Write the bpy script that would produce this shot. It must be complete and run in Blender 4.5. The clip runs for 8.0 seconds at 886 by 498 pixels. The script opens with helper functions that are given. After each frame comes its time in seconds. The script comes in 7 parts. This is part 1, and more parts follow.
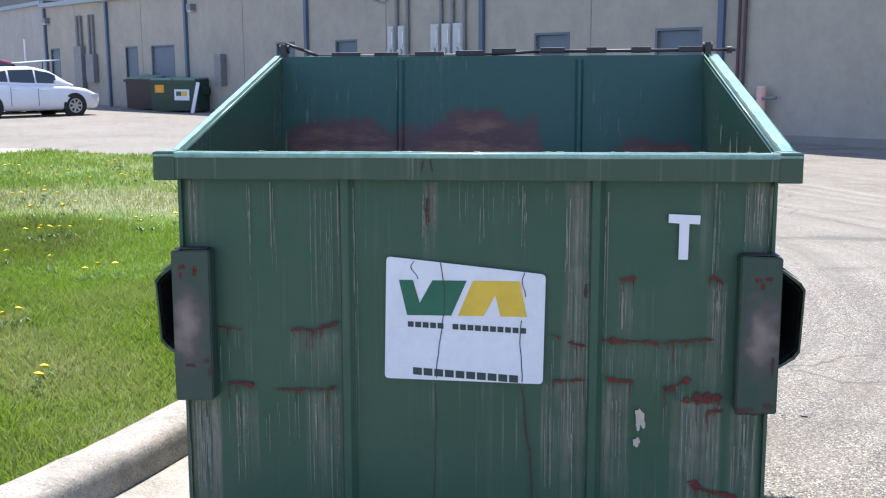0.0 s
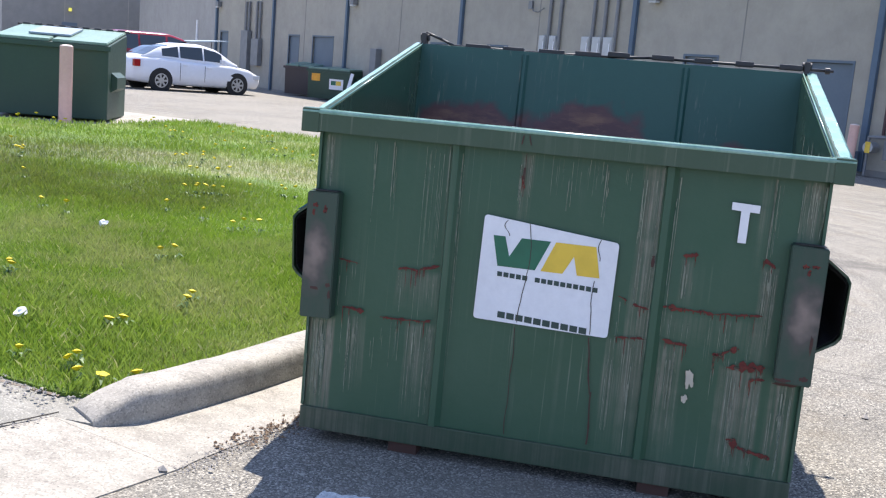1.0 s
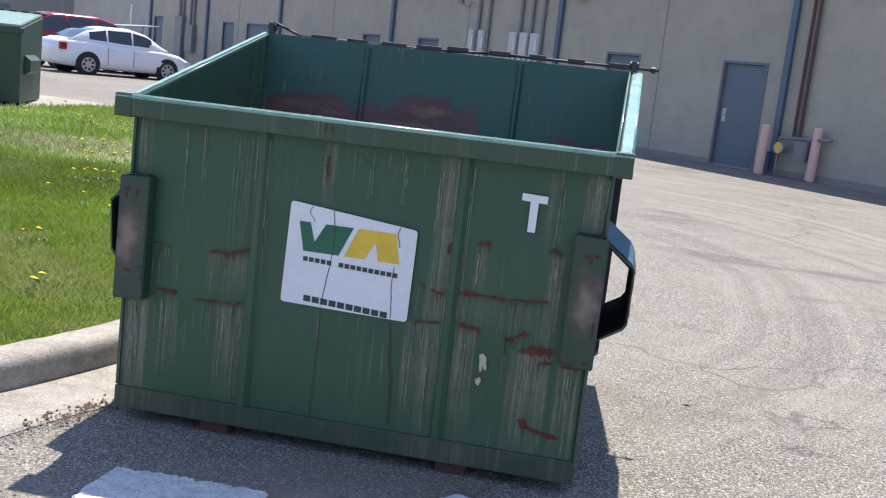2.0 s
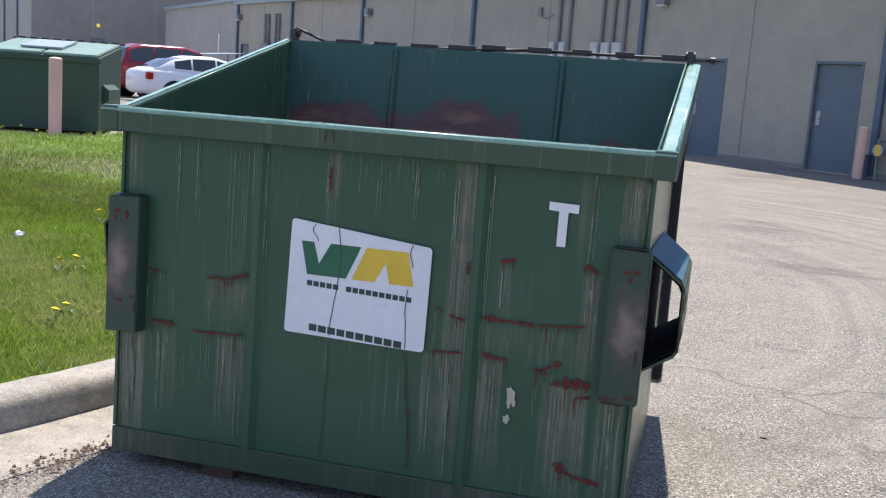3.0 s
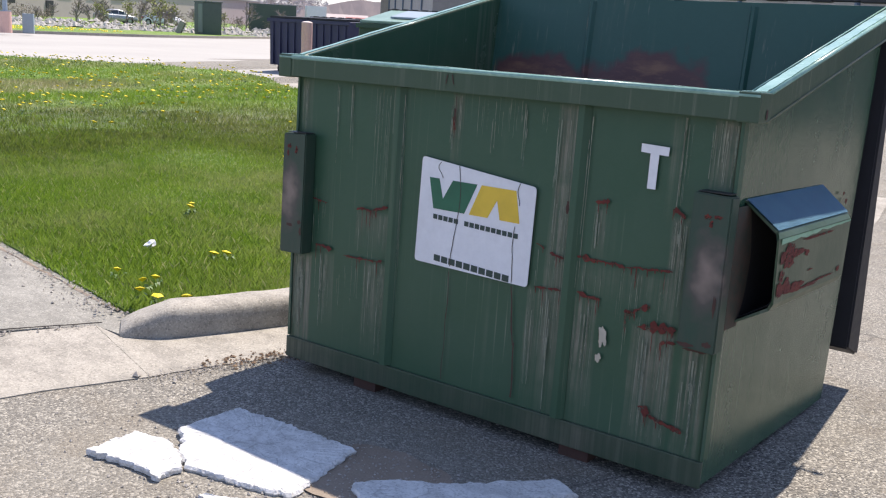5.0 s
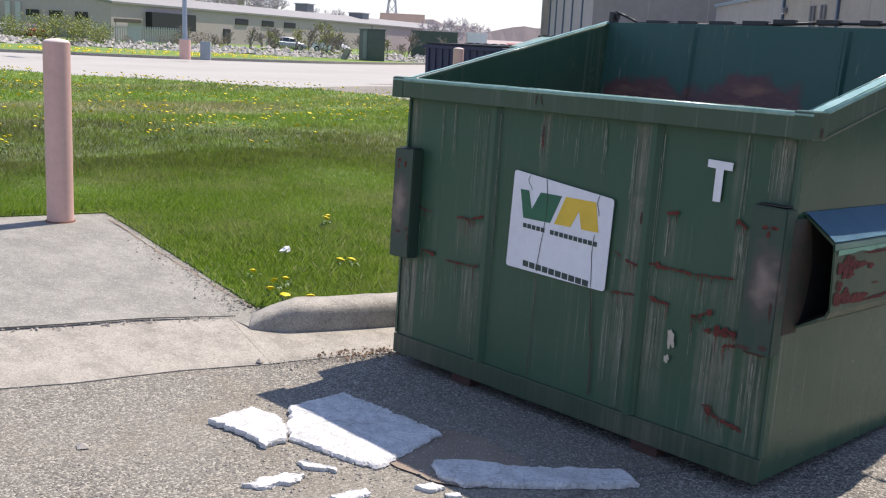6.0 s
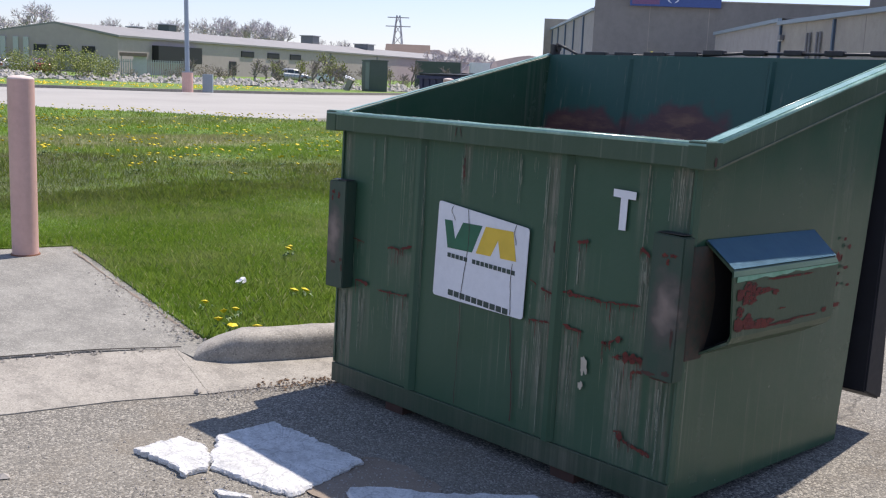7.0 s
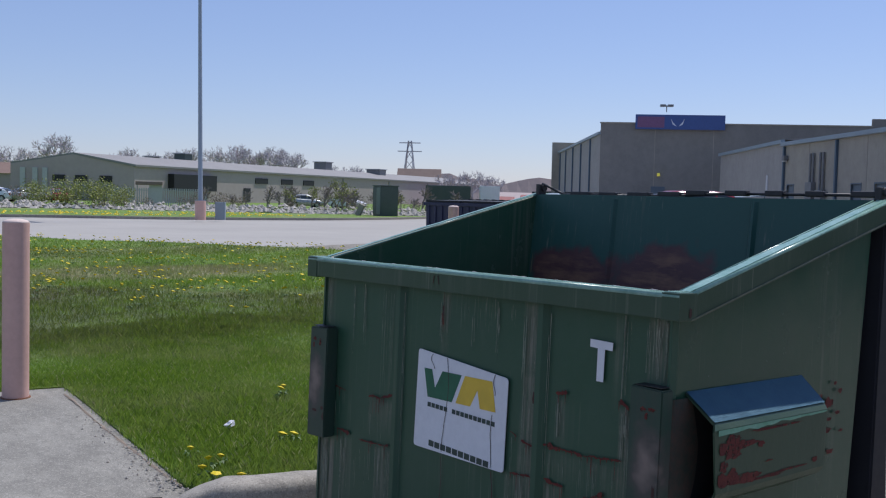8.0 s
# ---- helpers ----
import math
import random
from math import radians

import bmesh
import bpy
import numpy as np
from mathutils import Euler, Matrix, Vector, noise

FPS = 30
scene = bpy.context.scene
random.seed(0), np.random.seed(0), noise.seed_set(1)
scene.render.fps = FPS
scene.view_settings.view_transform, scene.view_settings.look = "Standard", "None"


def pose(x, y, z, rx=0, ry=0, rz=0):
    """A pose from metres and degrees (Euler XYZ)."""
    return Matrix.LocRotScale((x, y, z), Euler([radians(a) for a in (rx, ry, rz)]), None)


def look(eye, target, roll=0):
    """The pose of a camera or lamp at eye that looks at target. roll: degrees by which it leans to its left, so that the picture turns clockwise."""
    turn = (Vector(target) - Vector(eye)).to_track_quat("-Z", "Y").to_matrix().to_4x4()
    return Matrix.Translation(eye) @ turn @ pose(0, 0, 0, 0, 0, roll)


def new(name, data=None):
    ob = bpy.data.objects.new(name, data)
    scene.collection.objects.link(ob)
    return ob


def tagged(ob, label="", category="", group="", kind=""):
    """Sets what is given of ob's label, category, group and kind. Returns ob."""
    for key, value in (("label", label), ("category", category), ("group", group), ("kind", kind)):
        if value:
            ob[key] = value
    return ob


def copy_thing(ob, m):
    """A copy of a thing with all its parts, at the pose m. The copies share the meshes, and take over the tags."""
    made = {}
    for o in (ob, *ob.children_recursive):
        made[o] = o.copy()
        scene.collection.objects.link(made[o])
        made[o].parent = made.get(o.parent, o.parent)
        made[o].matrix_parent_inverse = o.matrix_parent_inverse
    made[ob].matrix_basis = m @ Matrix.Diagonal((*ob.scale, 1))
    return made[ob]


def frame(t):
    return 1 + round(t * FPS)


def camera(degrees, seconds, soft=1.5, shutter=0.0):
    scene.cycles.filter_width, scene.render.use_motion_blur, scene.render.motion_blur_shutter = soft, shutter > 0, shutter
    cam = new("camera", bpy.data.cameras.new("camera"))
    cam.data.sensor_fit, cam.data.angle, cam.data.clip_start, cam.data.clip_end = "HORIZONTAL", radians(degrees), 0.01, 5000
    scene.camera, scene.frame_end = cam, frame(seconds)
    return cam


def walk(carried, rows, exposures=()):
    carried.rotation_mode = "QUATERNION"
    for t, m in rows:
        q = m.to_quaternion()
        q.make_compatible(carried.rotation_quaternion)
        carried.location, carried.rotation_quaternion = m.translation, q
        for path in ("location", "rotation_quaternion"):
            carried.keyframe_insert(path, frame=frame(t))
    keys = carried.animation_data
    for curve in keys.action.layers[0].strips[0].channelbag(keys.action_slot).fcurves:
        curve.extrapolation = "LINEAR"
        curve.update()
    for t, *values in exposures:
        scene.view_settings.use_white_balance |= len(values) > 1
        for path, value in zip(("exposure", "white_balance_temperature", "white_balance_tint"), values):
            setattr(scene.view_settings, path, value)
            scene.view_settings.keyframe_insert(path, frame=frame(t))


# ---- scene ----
cam = camera(47.0, 8.0, 1.2)
PATH = [
    (0.0, (0.170, -2.931, 1.455), (0.003, -0.967, 1.112), -0.20),
    (0.5, (0.259, -3.232, 1.406), (-0.045, -1.283, 1.083), 2.04),
    (1.0, (0.376, -3.457, 1.381), (-0.048, -1.532, 1.045), 4.90),
    (1.5, (0.665, -3.518, 1.389), (0.243, -1.587, 1.092), 6.40),
    (2.0, (0.889, -3.471, 1.426), (0.570, -1.526, 1.086), 6.40),
    (2.2, (0.905, -3.376, 1.398), (0.610, -1.430, 1.043), 5.41),
    (3.3, (1.153, -2.873, 1.375), (0.485, -1.014, 1.062), 4.39),
    (3.5, (1.240, -2.828, 1.382), (0.452, -1.021, 1.042), 4.70),
    (4.0, (1.456, -2.840, 1.345), (0.536, -1.103, 0.975), 2.80),
    (5.3, (2.060, -2.753, 1.358), (0.826, -1.236, 0.934), 3.63),
    (5.5, (2.145, -2.769, 1.378), (0.869, -1.285, 0.964), 3.70),
    (6.0, (2.325, -2.865, 1.361), (0.923, -1.494, 0.971), 2.91),
    (6.5, (2.455, -2.851, 1.383), (1.030, -1.505, 0.987), 3.40),
    (7.0, (2.588, -2.679, 1.390), (1.165, -1.314, 1.055), 2.30),
    (7.5, (2.650, -2.559, 1.433), (1.238, -1.164, 1.192), 2.20),
    (8.0, (2.629, -2.543, 1.488), (1.164, -1.185, 1.388), 1.40),
]
EXPO, SKY, SUN = 0.95, 0.111, 4.75
walk(cam, [(t, look(eye, target, roll)) for t, eye, target, roll in PATH], exposures=[(0.0, EXPO + 0.14, 6400, 12), (1.0, EXPO + 0.10, 6550, 12), (1.5, EXPO - 0.02, 6650, 12), (2.0, EXPO - 0.14, 6650, 12), (3.5, EXPO - 0.21, 6850, 13), (5.5, EXPO - 0.32, 6900, 14), (6.0, EXPO - 0.45, 6900, 14), (6.5, EXPO - 0.52, 6850, 14), (7.0, EXPO - 0.60, 6700, 14), (7.5, EXPO - 0.56, 6750, 13), (8.0, EXPO - 1.20, 6150, 13)])

# ---- daylight ----
world = bpy.data.worlds.new("sky")
scene.world = world
world.use_nodes = True
wn = world.node_tree.nodes
sky = wn.new("ShaderNodeTexSky")
sky.sky_type, sky.sun_disc = "NISHITA", False
sky.sun_elevation, sky.sun_rotation = radians(59), radians(-6)
sky.air_density, sky.dust_density, sky.ozone_density = 1.0, 0.2, 1.3
tint = wn.new("ShaderNodeMix")
tint.data_type, tint.blend_type = "RGBA", "MULTIPLY"
tint.inputs[0].default_value = 1.0
tint.inputs[7].default_value = (0.97, 0.965, 1.15, 1)
haze = wn.new("ShaderNodeMix")
haze.data_type = "RGBA"
haze.inputs[0].default_value = 0.28
haze.inputs[7].default_value = (3.7, 5.0, 6.5, 1)
world.node_tree.links.new(sky.outputs[0], haze.inputs[6])
world.node_tree.links.new(haze.outputs[2], tint.inputs[6])
world.node_tree.links.new(tint.outputs[2], wn["Background"].inputs[0])
wn["Background"].inputs[1].default_value = SKY
sun = new("sun", bpy.data.lights.new("sun", "SUN"))
sun.data.energy, sun.data.angle, sun.data.color = SUN, radians(0.55), (1.0, 0.95, 0.88)
sun.matrix_world = look((-0.08 * 30, 0.71 * 30, 1.22 * 30), (0, 0, 0))


# ---- materials ----
def nodes(name):
    m = bpy.data.materials.new(name)
    m.use_nodes = True
    t = m.node_tree
    return m, t, t.nodes["Principled BSDF"], t.links


def coord(t, scale=(1, 1, 1), world_space=False):
    c = t.nodes.new("ShaderNodeTexCoord")
    mp = t.nodes.new("ShaderNodeMapping")
    mp.inputs["Scale"].default_value = scale
    if world_space:
        g = t.nodes.new("ShaderNodeNewGeometry")
        t.links.new(g.outputs["Position"], mp.inputs["Vector"])
    else:
        t.links.new(c.outputs["Object"], mp.inputs["Vector"])
    return mp.outputs[0]


def tex_noise(t, vec, scale, detail=5.0, rough=0.6):
    n = t.nodes.new("ShaderNodeTexNoise")
    n.inputs["Scale"].default_value, n.inputs["Detail"].default_value, n.inputs["Roughness"].default_value = scale, detail, rough
    t.links.new(vec, n.inputs["Vector"])
    return n.outputs["Fac"]


def ramp(t, fac, a, b, ca=(0, 0, 0, 1), cb=(1, 1, 1, 1)):
    r = t.nodes.new("ShaderNodeValToRGB")
    r.color_ramp.elements[0].position, r.color_ramp.elements[1].position = a, b
    r.color_ramp.elements[0].color, r.color_ramp.elements[1].color = ca, cb
    t.links.new(fac, r.inputs[0])
    return r.outputs[0]


def mix(t, fac, a, b):
    m = t.nodes.new("ShaderNodeMix")
    m.data_type = "RGBA"
    for sock, v in ((m.inputs[0], fac), (m.inputs[6], a), (m.inputs[7], b)):
        if isinstance(v, (int, float)):
            sock.default_value = v
        elif isinstance(v, tuple):
            sock.default_value = (*v, 1) if len(v) == 3 else v
        else:
            t.links.new(v, sock)
    return m.outputs[2]


def math_node(t, op, a, b):
    m = t.nodes.new("ShaderNodeMath")
    m.operation = op
    for sock, v in zip(m.inputs, (a, b)):
        if isinstance(v, (int, float)):
            sock.default_value = v
        else:
            t.links.new(v, sock)
    return m.outputs[0]


def bump(t, p, h, strength, dist=0.01):
    b = t.nodes.new("ShaderNodeBump")
    b.inputs["Strength"].default_value, b.inputs["Distance"].default_value = strength, dist
    t.links.new(h, b.inputs["Height"])
    t.links.new(b.outputs[0], p.inputs["Normal"])


def surf(name, col, col2, rough=0.7, metal=0.0, big=0.6, fine=25.0, bumpy=0.15, dist=0.004, world_space=False, vary=0.0):
    """Two scales of variation between col and col2, fine relief."""
    m, t, p, l = nodes(name)
    v = coord(t, world_space=world_space)
    a, b = tex_noise(t, v, big, 4), tex_noise(t, v, fine, 5)
    f = ramp(t, math_node(t, "ADD", math_node(t, "MULTIPLY", a, 0.55), math_node(t, "MULTIPLY", b, 0.45)), 0.35, 0.65)
    c = mix(t, f, col, col2)
    if vary:
        g = t.nodes.new("ShaderNodeNewGeometry")
        c = mix(t, math_node(t, "MULTIPLY", g.outputs["Random Per Island"], vary), c, tuple(x * 0.35 for x in col))
    l.new(c, p.inputs["Base Color"])
    l.new(ramp(t, b, 0.2, 0.8, (rough - 0.08,) * 3 + (1,), (min(1, rough + 0.1),) * 3 + (1,)), p.inputs["Roughness"])
    p.inputs["Metallic"].default_value = metal
    if bumpy:
        bump(t, p, b, bumpy, dist)
    return m


def plain(name, col, rough=0.5, metal=0.0, emit=None):
    m, t, p, l = nodes(name)
    v = coord(t)
    c = mix(t, ramp(t, tex_noise(t, v, 9, 4), 0.35, 0.7), col, tuple(x * 0.8 for x in col))
    l.new(c, p.inputs["Base Color"])
    p.inputs["Roughness"].default_value, p.inputs["Metallic"].default_value = rough, metal
    if emit:
        p.inputs["Emission Color"].default_value, p.inputs["Emission Strength"].default_value = (*emit[0], 1), emit[1]
    return m


def green_steel(name, base, dull, stains=(), runs=(), shine=(0.34, 0.58)):
    """Painted steel with pale runs down the face, scuffs and rust at a large scale."""
    m, t, p, l = nodes(name)
    v = coord(t)
    streak = tex_noise(t, coord(t, (26, 26, 0.55)), 1.0, 3, 0.55)
    thin = tex_noise(t, coord(t, (85, 85, 1.1)), 1.0, 3, 0.6)
    patch = tex_noise(t, coord(t, (2.3, 2.3, 1.7)), 1.0, 3)
    fine = tex_noise(t, v, 60, 5)
    blot = tex_noise(t, v, 3.5, 5, 0.65)
    c = mix(t, ramp(t, blot, 0.35, 0.7), base, dull)
    run = math_node(t, "MULTIPLY", ramp(t, streak, 0.56, 0.76), ramp(t, patch, 0.44, 0.64))
    c = mix(t, math_node(t, "MULTIPLY", run, 0.55), c, (0.15, 0.165, 0.12))
    run2 = math_node(t, "MULTIPLY", ramp(t, thin, 0.62, 0.74), ramp(t, patch, 0.44, 0.60))
    c = mix(t, math_node(t, "MULTIPLY", run2, 0.6), c, (0.30, 0.29, 0.22))
    speck = tex_noise(t, v, 34, 6, 0.75)
    c = mix(t, math_node(t, "MULTIPLY", ramp(t, speck, 0.70, 0.74), 0.8), c, (0.09, 0.03, 0.02))
    # dried runs of spilt waste, each with its own width and length
    if runs:
        xyz = t.nodes.new("ShaderNodeSeparateXYZ")
        l.new(v, xyz.inputs[0])
        wavy = math_node(t, "ADD", xyz.outputs[0], math_node(t, "MULTIPLY", tex_noise(t, coord(t, (30, 30, 3)), 1.0, 3), 0.03))
        strands = ramp(t, tex_noise(t, coord(t, (110, 110, 1.6)), 1.0, 4, 0.6), 0.38, 0.60, (0.22,) * 3 + (1,), (1, 1, 1, 1))
        worn = ramp(t, tex_noise(t, v, 7, 5, 0.65), 0.30, 0.62, (0.35,) * 3 + (1,), (1, 1, 1, 1))
        grain = math_node(t, "MULTIPLY", strands, worn)
        mud = mix(t, ramp(t, tex_noise(t, coord(t, (40, 40, 2.5)), 1.0, 4), 0.35, 0.65), (0.135, 0.125, 0.090), (0.30, 0.265, 0.205))
    for x0, x1, top, low, amount in runs:
        off = math_node(t, "ABSOLUTE", math_node(t, "SUBTRACT", wavy, (x0 + x1) / 2 + 0.015), 0)
        across = math_node(t, "DIVIDE", math_node(t, "SUBTRACT", (x1 - x0) / 2 + 0.006, off), 0.016)
        down = math_node(t, "DIVIDE", math_node(t, "SUBTRACT", xyz.outputs[2], low), top - low)
        start = math_node(t, "DIVIDE", math_node(t, "SUBTRACT", top, xyz.outputs[2]), 0.02)
        f = math_node(t, "MINIMUM", math_node(t, "MINIMUM", across, start), math_node(t, "MULTIPLY", down, 1.6))
        f = math_node(t, "MINIMUM", math_node(t, "MAXIMUM", f, 0.0), 1.0)
        c = mix(t, math_node(t, "MULTIPLY", math_node(t, "MULTIPLY", f, grain), amount), c, mud)
    # rusty blooms of their own shape, on the face
    for cx, cz, ax, az in stains:
        mp = t.nodes.new("ShaderNodeMapping")
        mp.inputs["Scale"].default_value = (1 / ax, 0.0, 1 / az)
        mp.inputs["Location"].default_value = (-cx / ax, 0.0, -cz / az)
        l.new(v, mp.inputs["Vector"])
        wob = t.nodes.new("ShaderNodeTexNoise")
        wob.inputs["Scale"].default_value, wob.inputs["Detail"].default_value = 7.0, 6.0
        l.new(v, wob.inputs["Vector"])
        va = t.nodes.new("ShaderNodeVectorMath")
        va.operation = "MULTIPLY_ADD"
        va.inputs[1].default_value = (1.3, 0.0, 1.3)
        sh = t.nodes.new("ShaderNodeVectorMath")
        sh.operation = "ADD"
        sh.inputs[1].default_value = (-0.65, 0.0, -0.65)
        l.new(mp.outputs[0], sh.inputs[0])
        l.new(wob.outputs["Color"], va.inputs[0])
        l.new(sh.outputs[0], va.inputs[2])
        gr = t.nodes.new("ShaderNodeTexGradient")
        gr.gradient_type = "SPHERICAL"
        l.new(va.outputs[0], gr.inputs[0])
        c = mix(t, math_node(t, "MULTIPLY", ramp(t, gr.outputs["Fac"], 0.04, 0.26), 0.85), c, (0.115, 0.040, 0.046))
        warm = math_node(t, "MULTIPLY", ramp(t, gr.outputs["Fac"], 0.20, 0.55), ramp(t, tex_noise(t, coord(t, (4, 4, 16)), 1.0, 5, 0.7), 0.42, 0.62))
        c = mix(t, math_node(t, "MULTIPLY", warm, 0.8), c, (0.27, 0.145, 0.09))
    l.new(c, p.inputs["Base Color"])
    l.new(ramp(t, blot, 0.3, 0.75, (shine[0],) * 3 + (1,), (shine[1],) * 3 + (1,)), p.inputs["Roughness"])
    p.inputs["Specular IOR Level"].default_value = 0.4
    bump(t, p, math_node(t, "ADD", math_node(t, "MULTIPLY", blot, 0.9), math_node(t, "MULTIPLY", fine, 0.12)), 0.25, 0.012)
    return m


def plate_mat(name, cx):
    """Grimy plate, rubbed to bare metal round one spot."""
    m, t, p, l = nodes(name)
    mp = t.nodes.new("ShaderNodeMapping")
    c0_ = t.nodes.new("ShaderNodeTexCoord")
    mp.inputs["Scale"].default_value = (13.0, 0.0, 6.2)
    mp.inputs["Location"].default_value = (-cx * 13.0, 0.0, -0.705 * 6.2)
    l.new(c0_.outputs["Object"], mp.inputs["Vector"])
    wob = t.nodes.new("ShaderNodeTexNoise")
    wob.inputs["Scale"].default_value = 16.0
    l.new(c0_.outputs["Object"], wob.inputs["Vector"])
    va = t.nodes.new("ShaderNodeVectorMath")
    va.operation = "MULTIPLY_ADD"
    va.inputs[1].default_value = (0.9, 0.9, 0.9)
    sub = t.nodes.new("ShaderNodeVectorMath")
    sub.operation = "ADD"
    sub.inputs[1].default_value = (-0.45, -0.45, -0.45)
    l.new(wob.outputs["Color"], va.inputs[0])
    l.new(sub.outputs[0], va.inputs[2])
    l.new(mp.outputs[0], sub.inputs[0])
    gr = t.nodes.new("ShaderNodeTexGradient")
    gr.gradient_type = "SPHERICAL"
    l.new(va.outputs[0], gr.inputs[0])
    v = coord(t)
    grime = tex_noise(t, coord(t, (20, 20, 5)), 1.0, 5, 0.7)
    c = mix(t, ramp(t, grime, 0.35, 0.7), (0.021, 0.056, 0.035), (0.040, 0.058, 0.040))
    c = mix(t, math_node(t, "MULTIPLY", ramp(t, gr.outputs["Fac"], 0.06, 0.45), 0.8), c, (0.085, 0.068, 0.06))
    c = mix(t, math_node(t, "MULTIPLY", ramp(t, gr.outputs["Fac"], 0.40, 0.85), 0.9), c, (0.23, 0.175, 0.145))
    c = mix(t, math_node(t, "MULTIPLY", ramp(t, tex_noise(t, v, 22, 6, 0.75), 0.66, 0.70), 0.9), c, (0.11, 0.03, 0.025))
    l.new(c, p.inputs["Base Color"])
    p.inputs["Roughness"].default_value = 0.55
    bump(t, p, grime, 0.2, 0.006)
    return m


def asphalt_mat():
    m, t, p, l = nodes("worn asphalt")
    v = coord(t, world_space=True)
    vo = t.nodes.new("ShaderNodeTexVoronoi")
    vo.inputs["Scale"].default_value = 150.0
    l.new(v, vo.inputs["Vector"])
    grit = vo.outputs["Color"]
    sep = t.nodes.new("ShaderNodeSeparateColor")
    l.new(grit, sep.inputs[0])
    c = mix(t, ramp(t, sep.outputs[0], 0.1, 0.95), (0.056, 0.053, 0.048), (0.242, 0.224, 0.190))
    c = mix(t, math_node(t, "MULTIPLY", ramp(t, sep.outputs[1], 0.78, 0.86), 0.78), c, (0.49, 0.455, 0.385))
    c = mix(t, math_node(t, "MULTIPLY", ramp(t, vo.outputs["Distance"], 0.0, 0.06, (1, 1, 1, 1), (0, 0, 0, 1)), 0.3), c, (0.05, 0.05, 0.05))
    big = tex_noise(t, v, 0.45, 5, 0.65)
    c = mix(t, math_node(t, "MULTIPLY", ramp(t, big, 0.40, 0.62), 0.55), c, (0.255, 0.235, 0.195))
    mid = tex_noise(t, v, 3.2, 5, 0.6)
    c = mix(t, math_node(t, "MULTIPLY", ramp(t, mid, 0.50, 0.72), 0.4), c, (0.165, 0.132, 0.09))
    wear = tex_noise(t, coord(t, (0.35, 2.2, 1), True), 0.5, 4, 0.6)
    c = mix(t, math_node(t, "MULTIPLY", ramp(t, wear, 0.52, 0.68), 0.2), c, (0.115, 0.105, 0.092))
    # dusty tyre arcs swept round the end of the island, and darker oily patches
    ctr = t.nodes.new("ShaderNodeVectorMath")
    ctr.operation = "DISTANCE"
    ctr.inputs[1].default_value = (-2.5, 4.5, 0.0)
    l.new(v, ctr.inputs[0])
    wander = math_node(t, "ADD", ctr.outputs["Value"], math_node(t, "MULTIPLY", tex_noise(t, v, 0.25, 1), 1.0))
    line = t.nodes.new("ShaderNodeCombineXYZ")
    l.new(wander, line.inputs[0])
    arcs = tex_noise(t, line.outputs[0], 3.4, 5, 0.7)
    pos = t.nodes.new("ShaderNodeSeparateXYZ")
    l.new(v, pos.inputs[0])
    far_off = ramp(t, math_node(t, "DIVIDE", pos.outputs[0], 4.0), 0.22, 0.40)
    c = mix(t, math_node(t, "MULTIPLY", math_node(t, "MULTIPLY", ramp(t, arcs, 0.50, 0.64), far_off), 0.45), c, (0.105, 0.095, 0.082))
    c = mix(t, math_node(t, "MULTIPLY", math_node(t, "MULTIPLY", ramp(t, arcs, 0.36, 0.47, (1, 1, 1, 1), (0, 0, 0, 1)), far_off), 0.4), c, (0.33, 0.305, 0.26))
    oil = tex_noise(t, coord(t, (0.5, 1.3, 1), True), 0.7, 5, 0.65)
    c = mix(t, math_node(t, "MULTIPLY", math_node(t, "MULTIPLY", ramp(t, oil, 0.54, 0.64), far_off), 0.65), c, (0.085, 0.078, 0.068))
    # hairline cracks
    cv = t.nodes.new("ShaderNodeTexVoronoi")
    cv.feature = "DISTANCE_TO_EDGE"
    cv.inputs["Scale"].default_value = 0.22
    wv = t.nodes.new("ShaderNodeVectorMath")
    wv.operation = "ADD"
    wn_ = t.nodes.new("ShaderNodeTexNoise")
    wn_.inputs["Scale"].default_value, wn_.inputs["Detail"].default_value = 1.1, 6.0
    l.new(v, wn_.inputs["Vector"])
    l.new(v, wv.inputs[0])
    l.new(wn_.outputs["Color"], wv.inputs[1])
    l.new(wv.outputs[0], cv.inputs["Vector"])
    c = mix(t, math_node(t, "MULTIPLY", ramp(t, cv.outputs["Distance"], 0.001, 0.004, (1, 1, 1, 1), (0, 0, 0, 1)), 0.6), c, (0.05, 0.045, 0.04))
    l.new(c, p.inputs["Base Color"])
    p.inputs["Roughness"].default_value = 0.9
    h = math_node(t, "ADD", math_node(t, "MULTIPLY", vo.outputs["Distance"], -1.0), math_node(t, "MULTIPLY", tex_noise(t, v, 30, 4), 0.8))
    bump(t, p, h, 0.5, 0.008)
    return m


